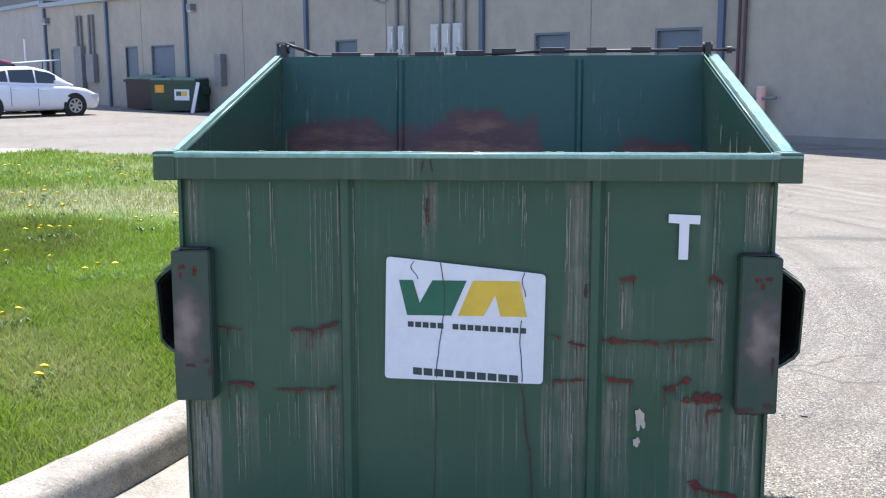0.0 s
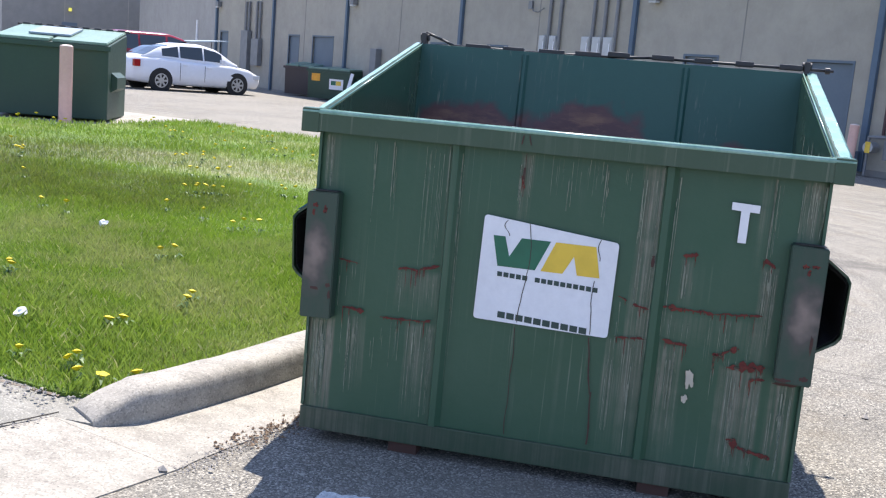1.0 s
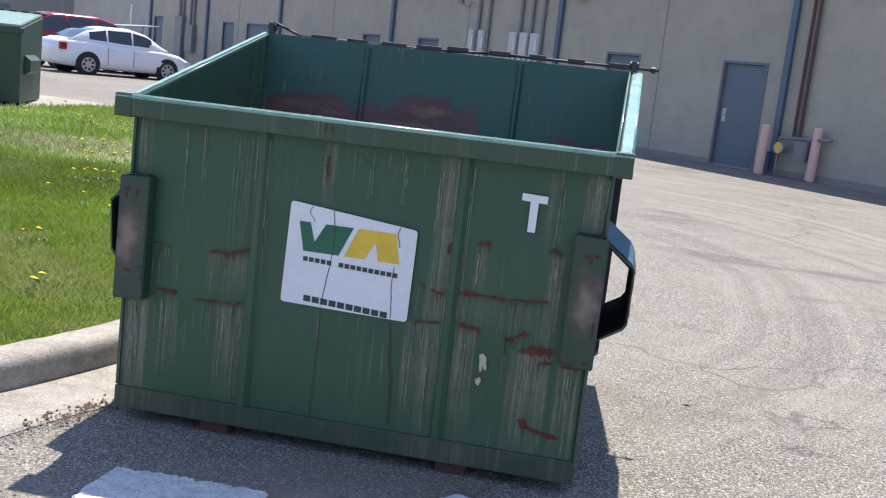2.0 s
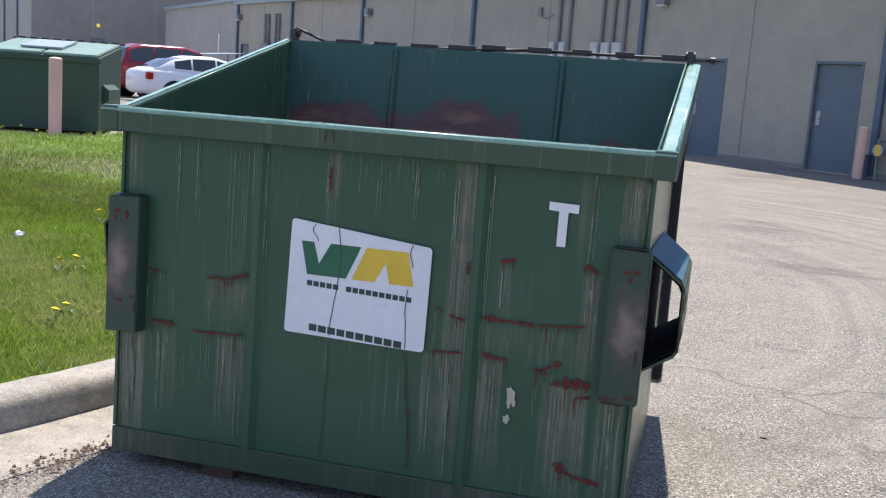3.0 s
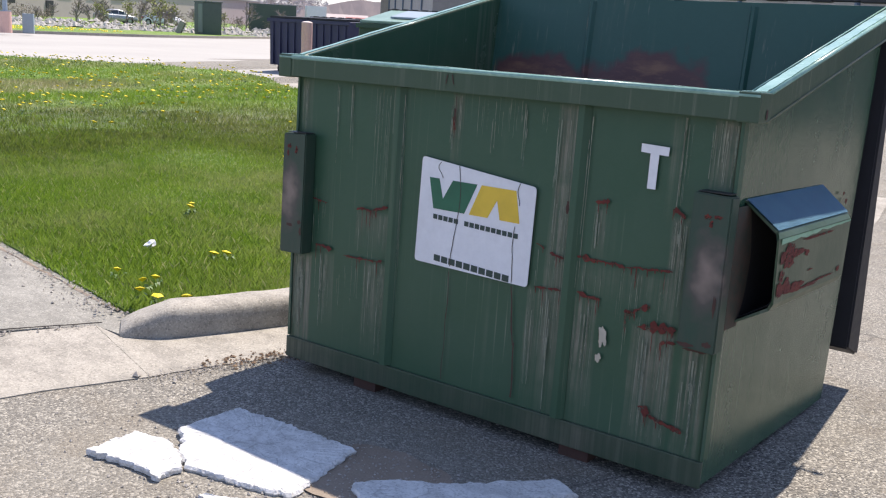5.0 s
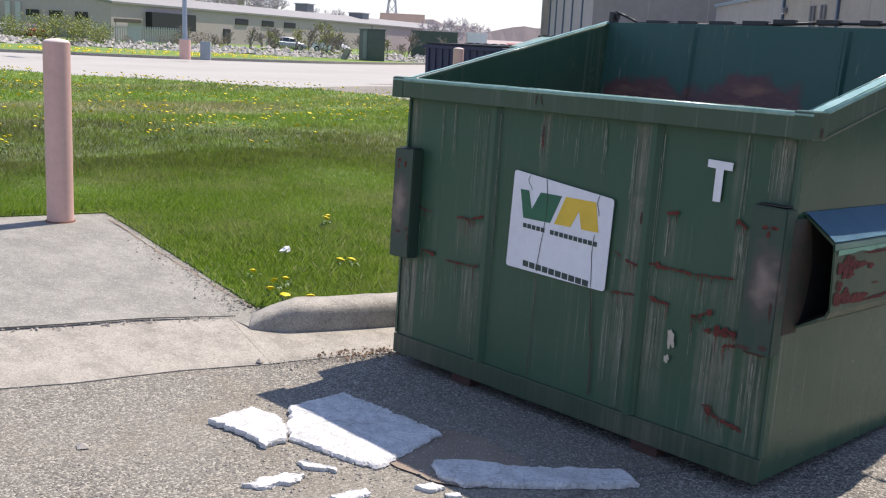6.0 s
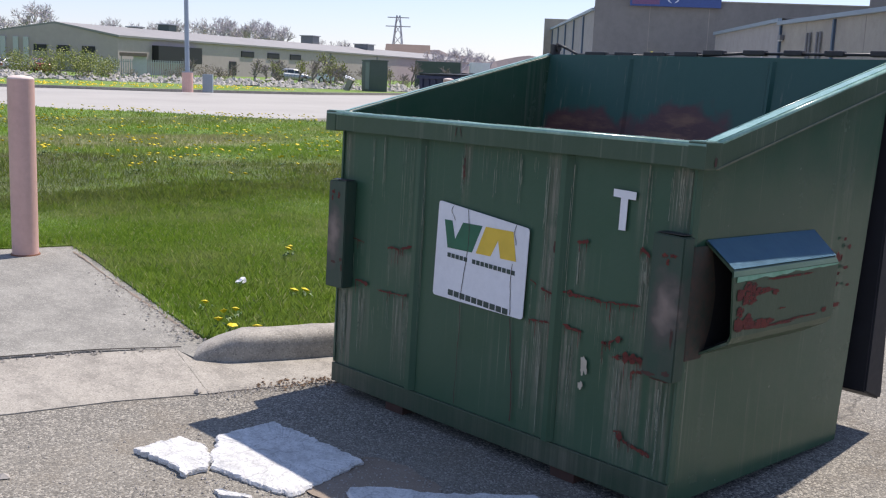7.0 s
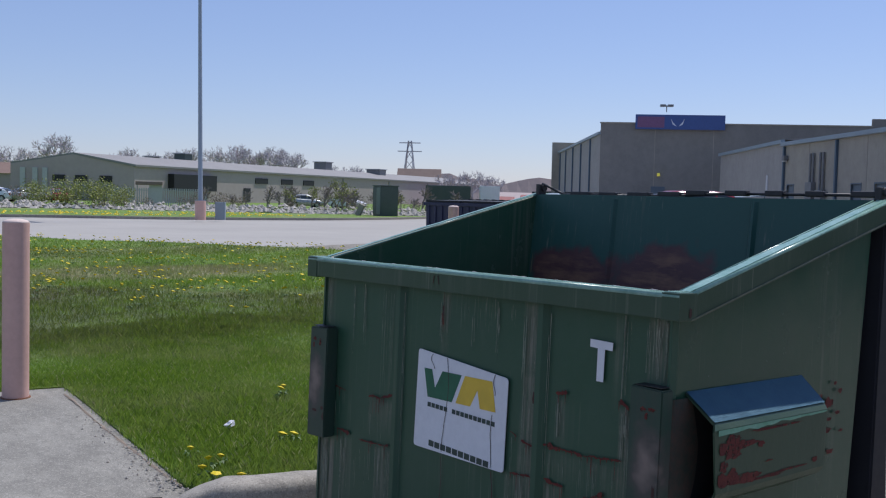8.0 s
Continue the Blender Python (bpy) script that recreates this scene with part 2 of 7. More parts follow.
def lawn_mat(name, blade=False):
    m, t, p, l = nodes(name)
    v = coord(t, world_space=True)
    big, mid = tex_noise(t, v, 0.33, 4, 0.6), tex_noise(t, v, 2.2, 4, 0.6)
    green = mix(t, ramp(t, mid, 0.35, 0.7), (0.100, 0.206, 0.013), (0.178, 0.295, 0.024))
    if blade:
        g = t.nodes.new("ShaderNodeNewGeometry")
        green = mix(t, g.outputs["Random Per Island"], green, (0.20, 0.32, 0.04))
        dryf = math_node(t, "GREATER_THAN", g.outputs["Random Per Island"], 0.92)
        green = mix(t, math_node(t, "MULTIPLY", dryf, 0.8), green, (0.46, 0.42, 0.24))
    dry = math_node(t, "MULTIPLY", ramp(t, big, 0.47, 0.62), ramp(t, mid, 0.34, 0.60))
    c = mix(t, math_node(t, "MULTIPLY", dry, 0.55), green, (0.36, 0.32, 0.19))
    # dry straw and darker swaths; the one at x -7.5 paints in mown-direction shading
    for cx, cy, ax, ay, turn, col, amount in ((-4.6, 7.1, 2.6, 1.0, 0, (0.38, 0.33, 0.22), 0.6), (-7.5, 2.8, 2.7, 7.0, -10, (0.060, 0.060, 0.022), 0.72), (-10.2, 1.6, 1.2, 3.0, -6, (0.075, 0.070, 0.032), 0.9),
                                              (-12.7, 4.2, 1.7, 4.4, -4, (0.34, 0.29, 0.18), 0.8), (-18.0, 7.0, 2.0, 7.0, -12, (0.15, 0.14, 0.06), 0.6), (-4.3, 4.6, 1.5, 1.6, 0, (0.065, 0.075, 0.024), 0.7)):
        mp = t.nodes.new("ShaderNodeMapping")
        mp.vector_type = "TEXTURE"
        mp.inputs["Location"].default_value, mp.inputs["Rotation"].default_value, mp.inputs["Scale"].default_value = (cx, cy, 0), (0, 0, radians(turn)), (ax, ay, 100)
        l.new(v, mp.inputs["Vector"])
        gr = t.nodes.new("ShaderNodeTexGradient")
        gr.gradient_type = "SPHERICAL"
        l.new(mp.outputs[0], gr.inputs[0])
        patchy = ramp(t, tex_noise(t, v, 3.0, 5, 0.7), 0.26, 0.54)
        c = mix(t, math_node(t, "MULTIPLY", math_node(t, "MULTIPLY", ramp(t, gr.outputs["Fac"], 0.0, 0.45), patchy), amount), c, col)
    if not blade:
        c = mix(t, math_node(t, "MULTIPLY", ramp(t, tex_noise(t, v, 45, 5, 0.7), 0.4, 0.65), 0.5), c, (0.08, 0.10, 0.03))
    l.new(c, p.inputs["Base Color"])
    p.inputs["Roughness"].default_value = 0.65 if blade else 0.9
    if blade:
        tr = t.nodes.new("ShaderNodeBsdfTranslucent")
        ms = t.nodes.new("ShaderNodeMixShader")
        ms.inputs[0].default_value = 0.42
        l.new(mix(t, 0.35, c, (0.34, 0.44, 0.05)), tr.inputs["Color"])
        l.new(p.outputs[0], ms.inputs[1])
        l.new(tr.outputs[0], ms.inputs[2])
        l.new(ms.outputs[0], t.nodes["Material Output"].inputs["Surface"])
    else:
        bump(t, p, tex_noise(t, v, 60, 5, 0.75), 0.9, 0.03)
    return m


def concrete_mat(name, col, col2, crack=True, scale=1.0):
    m, t, p, l = nodes(name)
    v = coord(t, world_space=True)
    big, mid, fine = tex_noise(t, v, 1.3 * scale, 5, 0.65), tex_noise(t, v, 9 * scale, 6, 0.7), tex_noise(t, v, 120, 4, 0.6)
    c = mix(t, ramp(t, big, 0.32, 0.68), col, col2)
    c = mix(t, math_node(t, "MULTIPLY", ramp(t, mid, 0.42, 0.66), 0.6 if crack else 0.3), c, tuple(x * 0.68 for x in col))
    c = mix(t, math_node(t, "MULTIPLY", ramp(t, fine, 0.58, 0.68), 0.45), c, tuple(x * 0.5 for x in col))
    if crack:
        vo = t.nodes.new("ShaderNodeTexVoronoi")
        vo.feature = "DISTANCE_TO_EDGE"
        vo.inputs["Scale"].default_value = 0.8
        w = t.nodes.new("ShaderNodeVectorMath")
        w.operation = "ADD"
        n = t.nodes.new("ShaderNodeTexNoise")
        n.inputs["Scale"].default_value = 4.0
        l.new(v, n.inputs["Vector"])
        l.new(v, w.inputs[0])
        l.new(n.outputs["Color"], w.inputs[1])
        l.new(w.outputs[0], vo.inputs["Vector"])
        c = mix(t, math_node(t, "MULTIPLY", ramp(t, vo.outputs["Distance"], 0.0, 0.005, (1, 1, 1, 1), (0, 0, 0, 1)), 0.42), c, (0.07, 0.06, 0.05))
    # trowel drag, mottling and small pits
    drag = tex_noise(t, coord(t, (1.0, 1.7, 1), True), 4.2 * scale, 8, 0.78)
    c = mix(t, math_node(t, "MULTIPLY", ramp(t, drag, 0.46, 0.62), 0.45 if crack else 0.15), c, tuple(x * 1.22 for x in col))
    c = mix(t, math_node(t, "MULTIPLY", ramp(t, drag, 0.38, 0.50, (1, 1, 1, 1), (0, 0, 0, 1)), 0.48 if crack else 0.15), c, tuple(x * 0.62 for x in col))
    if crack:
        agg = t.nodes.new("ShaderNodeTexVoronoi")
        agg.inputs["Scale"].default_value = 160.0
        l.new(v, agg.inputs["Vector"])
        asep = t.nodes.new("ShaderNodeSeparateColor")
        l.new(agg.outputs["Color"], asep.inputs[0])
        c = mix(t, math_node(t, "MULTIPLY", ramp(t, asep.outputs[0], 0.76, 0.90), 0.38), c, tuple(min(0.6, x * 1.7) for x in col))
        c = mix(t, math_node(t, "MULTIPLY", ramp(t, asep.outputs[1], 0.80, 0.92), 0.42), c, tuple(x * 0.42 for x in col))
    pits = t.nodes.new("ShaderNodeTexVoronoi")
    pits.inputs["Scale"].default_value = 55.0
    l.new(v, pits.inputs["Vector"])
    c = mix(t, math_node(t, "MULTIPLY", math_node(t, "MULTIPLY", ramp(t, pits.outputs["Distance"], 0.10, 0.22, (1, 1, 1, 1), (0, 0, 0, 1)), ramp(t, mid, 0.45, 0.6)), 0.6 if crack else 0.1), c, tuple(x * 0.35 for x in col))
    l.new(c, p.inputs["Base Color"])
    p.inputs["Roughness"].default_value = 0.88
    bump(t, p, math_node(t, "ADD", math_node(t, "MULTIPLY", mid, 0.6), math_node(t, "MULTIPLY", fine, 0.4)), 0.7, 0.008)
    return m


def glass_mat(name, tint=(0.03, 0.04, 0.045)):
    m, t, p, l = nodes(name)
    p.inputs["Base Color"].default_value = (*tint, 1)
    p.inputs["Roughness"].default_value = 0.05
    p.inputs["Specular IOR Level"].default_value = 0.7
    return m


STEEL = green_steel("green dumpster paint", (0.027, 0.082, 0.046), (0.043, 0.092, 0.054))
FRONT_RUNS = [(0.278, 0.352, 1.145, 0.78, 0.95), (0.275, 0.350, 0.90, 0.08, 0.75), (-0.874, -0.772, 0.475, -0.15, 0.95), (0.768, 0.85, 0.475, 0.0, 0.9), (0.60, 0.745, 0.50, 0.05, 0.75), (0.39, 0.475, 0.55, 0.1, 0.7),
              (0.39, 0.72, 0.665, 0.54, 0.4), (-0.50, -0.39, 0.50, 0.1, 0.5), (-0.55, -0.395, 0.69, 0.53, 0.5), (-0.72, -0.655, 0.50, 0.2, 0.5), (0.695, 0.745, 0.85, 0.5, 0.75), (0.438, 0.478, 0.845, 0.66, 0.75), (0.79, 0.872, 1.145, 0.88, 0.75),
              (-0.14, -0.10, 1.145, 0.85, 0.6), (0.215, 0.30, 0.545, 0.1, 0.5), (-0.86, -0.80, 1.145, 0.9, 0.4), (0.66, 0.70, 1.145, 0.8, 0.35)]
STEEL_FRONT = green_steel("stained green front paint", (0.0265, 0.081, 0.0445), (0.044, 0.094, 0.055), runs=FRONT_RUNS)
PLATE = {-1: plate_mat("grimy plate west", -0.848), 1: plate_mat("grimy plate east", 0.842)}
STEEL_BAND = green_steel("dusty green band", (0.025, 0.058, 0.034), (0.045, 0.062, 0.040), runs=[(-0.9, 0.9, 0.135, -0.1, 0.12), (-0.9, -0.6, 0.135, -0.1, 0.3), (0.25, 0.5, 0.135, -0.1, 0.15)])
STEEL_SIDE = green_steel("glossy green side paint", (0.030, 0.082, 0.046), (0.048, 0.092, 0.056), shine=(0.16, 0.32))
FLANK = surf("brown scuffed corner", (0.022, 0.036, 0.024), (0.085, 0.048, 0.034), 0.8, big=16, fine=60)
STEEL_IN = green_steel("green dumpster inside", (0.024, 0.088, 0.070), (0.035, 0.102, 0.082), ((-0.60, 1.18, 0.30, 0.14), (-0.05, 1.16, 0.36, 0.20), (0.66, 1.14, 0.22, 0.10), (0.3, 1.02, 0.6, 0.12)))
# blue colour stands in for sky mirrored in glossy green paint
BLUE_TOP = surf("sky reflection painted blue", (0.075, 0.20, 0.30), (0.12, 0.27, 0.36), 0.5, big=5, fine=40, bumpy=0.08)
# pale base colour paints in the sheen of glossy green rim paint
RIM_TOP = surf("worn rim edge with painted sheen", (0.30, 0.46, 0.39), (0.14, 0.29, 0.23), 0.22, big=9, fine=50, bumpy=0.15)
STEEL_FAR = surf("far green dumpster paint", (0.016, 0.048, 0.032), (0.026, 0.064, 0.042), 0.5)
LID_PALE = surf("pale green lid", (0.20, 0.31, 0.25), (0.13, 0.22, 0.17), 0.4, big=3, fine=20)
RIM = green_steel("worn green rim paint", (0.034, 0.070, 0.038), (0.050, 0.084, 0.050), shine=(0.30, 0.5))
FOLD_TAN = surf("tan rubbed fold", (0.22, 0.20, 0.13), (0.10, 0.13, 0.08), 0.6, big=9, fine=50)
RUST = surf("dark red rust", (0.080, 0.014, 0.012), (0.17, 0.036, 0.022), 0.85, big=12, fine=90, bumpy=0.4)
rt = RUST.node_tree
rt.links.new(ramp(rt, tex_noise(rt, coord(rt), 55, 5, 0.7), 0.34, 0.46), rt.nodes["Principled BSDF"].inputs["Alpha"])
RUST_BROWN = surf("brown rust", (0.13, 0.055, 0.03), (0.25, 0.11, 0.06), 0.85, big=10, fine=70)
BLACK_IRON = surf("black hinge iron", (0.016, 0.016, 0.018), (0.04, 0.036, 0.034), 0.5, big=8, fine=60)
# black that puts the shade of the enclosed sleeve into the colour
SLEEVE_SHADE = surf("black inner steel, painted shade", (0.006, 0.006, 0.007), (0.014, 0.012, 0.011), 0.9, big=8, fine=60)
LID = surf("black plastic lid", (0.010, 0.010, 0.014), (0.018, 0.018, 0.024), 0.6, big=3, fine=30, bumpy=0.08)
DECAL = surf("white vinyl sticker", (0.78, 0.78, 0.80), (0.68, 0.68, 0.70), 0.35, big=3, fine=40, bumpy=0.05)
DECAL_GREEN = plain("sticker green ink", (0.008, 0.13, 0.07), 0.35)
DECAL_YELLOW = plain("sticker yellow ink", (0.75, 0.50, 0.05), 0.35)
DECAL_DARK = plain("sticker dark ink", (0.02, 0.05, 0.045), 0.4)
CRACK = plain("grime in cracks", (0.07, 0.06, 0.05), 0.9)
ASPHALT = asphalt_mat()
LAWN = lawn_mat("lawn soil and turf")
BLADE = lawn_mat("grass blade", True)
CONCRETE = concrete_mat("weathered kerb concrete", (0.295, 0.272, 0.232), (0.385, 0.357, 0.31))
CONCRETE_PAD = concrete_mat("grey pad concrete", (0.275, 0.264, 0.232), (0.185, 0.177, 0.155))
DEBRIS = concrete_mat("broken white concrete", (0.62, 0.62, 0.61), (0.52, 0.515, 0.50), True, 2.5)
ROAD = surf("pale worn road", (0.385, 0.368, 0.338), (0.315, 0.30, 0.275), 0.9, big=0.25, fine=30, bumpy=0.2, world_space=True)
DIRT = surf("damp gravel dirt", (0.21, 0.165, 0.125), (0.29, 0.235, 0.185), 0.95, big=5, fine=120, bumpy=0.6, dist=0.006, world_space=True)
BOLLARD = surf("pale pink bollard paint", (0.70, 0.44, 0.37), (0.60, 0.37, 0.31), 0.6, big=2.5, fine=25, bumpy=0.1)
BOLLARD_TOP = surf("bleached cap", (0.72, 0.60, 0.55), (0.60, 0.48, 0.42), 0.8, big=8, fine=50)
WALL = concrete_mat("painted block wall", (0.39, 0.362, 0.300), (0.325, 0.302, 0.255), False, 0.35)
WALL_PALE = concrete_mat("pale panel wall", (0.36, 0.345, 0.32), (0.31, 0.295, 0.275), False, 0.4)
WALL_DARK = concrete_mat("grey precast wall", (0.25, 0.24, 0.22), (0.215, 0.205, 0.19), False, 0.3)
TRIM_BLUE = surf("blue-grey steel trim", (0.06, 0.10, 0.15), (0.08, 0.125, 0.175), 0.45, big=2, fine=20, bumpy=0.05)
GUTTER_PALE = surf("faded blue gutter", (0.22, 0.28, 0.32), (0.27, 0.33, 0.37), 0.45, big=1, fine=12, bumpy=0.05)
DOOR = surf("slate blue door paint", (0.088, 0.122, 0.155), (0.11, 0.145, 0.18), 0.5, big=2, fine=30, bumpy=0.06)
GALV = surf("galvanised metal", (0.42, 0.43, 0.44), (0.33, 0.34, 0.35), 0.4, 0.4, big=6, fine=50, bumpy=0.05)
CONDUIT = surf("grey conduit", (0.16, 0.165, 0.17), (0.22, 0.225, 0.23), 0.5, 0.2, big=4, fine=40)
PIPE_RED = surf("maroon gas pipe", (0.06, 0.032, 0.034), (0.09, 0.045, 0.042), 0.55, big=4, fine=40)
METER = surf("meter box enamel", (0.50, 0.51, 0.50), (0.42, 0.43, 0.42), 0.5, big=6, fine=40)
ROOF = surf("grey metal roof", (0.27, 0.26, 0.255), (0.225, 0.218, 0.215), 0.7, big=0.3, fine=6)
FAR_WALL = surf("taupe far wall", (0.45, 0.375, 0.36), (0.40, 0.335, 0.32), 0.85, big=0.1, fine=2)
FAR_DARK = plain("dark opening", (0.02, 0.02, 0.022), 0.6)
WHITE_PAINT = surf("white car paint", (0.78, 0.79, 0.82), (0.72, 0.73, 0.76), 0.2, big=1, fine=10, bumpy=0.0)
RED_PAINT = surf("dark red car paint", (0.25, 0.012, 0.022), (0.20, 0.010, 0.018), 0.2, big=1, fine=10, bumpy=0.0)
SILVER_PAINT = surf("silver car paint", (0.42, 0.43, 0.44), (0.36, 0.37, 0.38), 0.28, 0.5, big=1, fine=10, bumpy=0.0)
TYRE = surf("tyre rubber", (0.015, 0.015, 0.015), (0.03, 0.03, 0.03), 0.85, big=8, fine=60)
ALLOY = surf("alloy wheel", (0.55, 0.56, 0.57), (0.45, 0.46, 0.47), 0.3, 0.7, big=8, fine=40, bumpy=0.0)
GLASS = glass_mat("dark car glass")
LAMP_RED = plain("red lamp lens", (0.35, 0.01, 0.01), 0.15)
LAMP_CLEAR = plain("clear lamp lens", (0.6, 0.62, 0.65), 0.1)
NAVY = surf("navy blue dumpster paint", (0.018, 0.022, 0.06), (0.03, 0.034, 0.075), 0.5)
MAROON = surf("faded red bin paint", (0.32, 0.09, 0.08), (0.24, 0.06, 0.06), 0.6)
BARK = surf("grey bark", (0.22, 0.185, 0.165), (0.28, 0.24, 0.22), 0.9, big=3, fine=30, vary=0.3)
LEAF = surf("spring leaves", (0.26, 0.29, 0.06), (0.34, 0.36, 0.10), 0.7, big=0.6, fine=6, bumpy=0, vary=0.4)
# bark for the far trees, distance haze put into the paler colour
FAR_BARK = surf("grey twigs paled by painted haze", (0.52, 0.48, 0.49), (0.44, 0.40, 0.41), 0.95, big=0.5, fine=5, bumpy=0)
WEED = surf("dandelion leaves", (0.075, 0.15, 0.03), (0.11, 0.19, 0.04), 0.6, big=5, fine=40, bumpy=0, vary=0.5)
RUST_DARK = surf("dried dark rust run", (0.055, 0.030, 0.024), (0.085, 0.040, 0.030), 0.85, big=12, fine=90)
LIP = surf("pale green sleeve edge", (0.11, 0.32, 0.19), (0.24, 0.46, 0.33), 0.4, big=9, fine=50)
BARN_BROWN = surf("brown shingle roof", (0.25, 0.185, 0.155), (0.21, 0.155, 0.13), 0.9, big=0.5, fine=5)
LEAF_BROWN = surf("brown twigs", (0.27, 0.21, 0.165), (0.34, 0.27, 0.21), 0.9, big=0.6, fine=6, bumpy=0, vary=0.6)
STONE = surf("pale riprap stone", (0.50, 0.47, 0.43), (0.38, 0.355, 0.325), 0.9, big=1, fine=9, vary=0.3)
PEBBLE = surf("loose gravel", (0.42, 0.39, 0.35), (0.28, 0.25, 0.22), 0.9, big=9, fine=60, vary=0.3)
LITTER = surf("brown leaf litter", (0.17, 0.105, 0.065), (0.27, 0.19, 0.12), 0.95, big=12, fine=60, vary=0.5)
YELLOW = plain("dandelion yellow", (0.75, 0.58, 0.01), 0.7)
CABINET = surf("green utility enamel", (0.06, 0.085, 0.075), (0.08, 0.105, 0.09), 0.5, big=1, fine=10)
SIGN_BLUE = plain("blue sign face", (0.05, 0.10, 0.30), 0.4)
SIGN_RED = plain("faded red sign face", (0.20, 0.09, 0.20), 0.4)
SIGN_WHITE = plain("white sign shape", (0.75, 0.77, 0.85), 0.4)
LAMP_GLOW = plain("yellow wall lamp", (0.8, 0.7, 0.1), 0.4, emit=((0.9, 0.8, 0.1), 0.25))
ORANGE = plain("orange notice", (0.75, 0.35, 0.03), 0.5)
POLE_PAINT = surf("grey-blue pole paint", (0.30, 0.36, 0.42), (0.25, 0.30, 0.36), 0.45, big=1, fine=10)
HILL = surf("far woods", (0.33, 0.265, 0.245), (0.26, 0.22, 0.21), 0.95, big=0.05, fine=0.6, bumpy=0)
PAPER = plain("torn label paper", (0.55, 0.49, 0.38), 0.8)


# ---- mesh helpers ----
def mesh_ob(name, bm, material, smooth=False):
    me = bpy.data.meshes.new(name)
    bmesh.ops.recalc_face_normals(bm, faces=bm.faces)
    bm.to_mesh(me)
    bm.free()
    me.materials.append(material)
    if smooth:
        me.shade_smooth()
    return new(name, me)


def part(name, bm, material, parent=None, label="", smooth=False):
    ob = mesh_ob(name, bm, material, smooth)
    ob.parent = parent
    return tagged(ob, label)


def thing(name, m, label, category, group="", kind=""):
    e = new(name)
    e.empty_display_size = 0.2
    e.matrix_basis = m
    return tagged(e, label, category, group, kind)


def box(bm, lo, hi, bevel=0.0):
    lo, hi = Vector(lo), Vector(hi)
    r = bmesh.ops.create_cube(bm, size=1, matrix=Matrix.Translation((lo + hi) / 2) @ Matrix.Diagonal((*(hi - lo), 1)))
    if bevel:
        es = list({e for v in r["verts"] for e in v.link_edges})
        bmesh.ops.bevel(bm, geom=es, offset=bevel, segments=2, affect="EDGES", profile=0.7)
    return bm


def boxes(*pairs, bevel=0.0):
    bm = bmesh.new()
    for lo, hi in pairs:
        box(bm, lo, hi, bevel)
    return bm


def cyl(bm, a, b, r1, r2=None, n=16, caps=True):
    a, b = Vector(a), Vector(b)
    d = b - a
    m = Matrix.Translation((a + b) / 2) @ d.to_track_quat("Z", "Y").to_matrix().to_4x4()
    bmesh.ops.create_cone(bm, cap_ends=caps, segments=n, radius1=r1, radius2=r1 if r2 is None else r2, depth=d.length, matrix=m)
    return bm


def prism(bm, pts, vec):
    """A flat polygon (3D points) pushed along vec."""
    v = [bm.verts.new(p) for p in pts]
    f = bm.faces.new(v)
    r = bmesh.ops.extrude_face_region(bm, geom=[f])
    bmesh.ops.translate(bm, verts=[g for g in r["geom"] if isinstance(g, bmesh.types.BMVert)], vec=vec)
    return bm


def smoothstep(a, b, v):
    k = min(1.0, max(0.0, (v - a) / (b - a)))
    return k * k * (3 - 2 * k)


def lay(x, y):
    """Height of the ground: the lot rises a little towards the warehouse."""
    return 0.24 * smoothstep(5, 20, y) * smoothstep(-27, -18, x)


def sheet(name, outline, height, material, depth=0.25, step=1.0, label="", category="", kind="structure", extra=None):
    """A level area with the given outline that follows the ground, with sides."""
    bm = bmesh.new()
    f = bm.faces.new([bm.verts.new((x, y, 0)) for x, y in outline])
    xs, ys = [p[0] for p in outline], [p[1] for p in outline]
    for axis, vals in ((0, xs), (1, ys)):
        k = math.ceil(min(vals) / step) * step
        while k < max(vals):
            co, no = ((k, 0, 0), (1, 0, 0)) if axis == 0 else ((0, k, 0), (0, 1, 0))
            bmesh.ops.bisect_plane(bm, geom=bm.verts[:] + bm.edges[:] + bm.faces[:], plane_co=co, plane_no=no)
            k += step
    for v in bm.verts:
        v.co.z = lay(v.co.x, v.co.y) + height + (extra(v.co.x, v.co.y) if extra else 0)
    edge = [e for e in bm.edges if e.is_boundary]
    r = bmesh.ops.extrude_edge_only(bm, edges=edge)
    for g in r["geom"]:
        if isinstance(g, bmesh.types.BMVert):
            g.co.z -= depth
    ob = mesh_ob(name, bm, material)
    return tagged(ob, label, category, kind=kind)


def inside(px, py, poly):
    """Which of the points lie in the polygon."""
    px, py = np.asarray(px), np.asarray(py)
    hit = np.zeros(px.shape, bool)
    for (x1, y1), (x2, y2) in zip(poly, poly[1:] + poly[:1]):
        c = ((y1 > py) != (y2 > py)) & (px < (x2 - x1) * (py - y1) / (y2 - y1 + 1e-12) + x1)
        hit ^= c
    return hit


def raw_mesh(name, verts, faces, material, smooth=False):
    me = bpy.data.meshes.new(name)
    me.from_pydata(verts, [], faces)
    me.materials.append(material)
    if smooth:
        me.shade_smooth()
    return new(name, me)


# ---- ground ----
def graded(stops):
    out = []
    for a, b, s in stops:
        n = max(1, round((b - a) / s))
        out += [a + (b - a) * k / n for k in range(n)]
    return out + [stops[-1][1]]


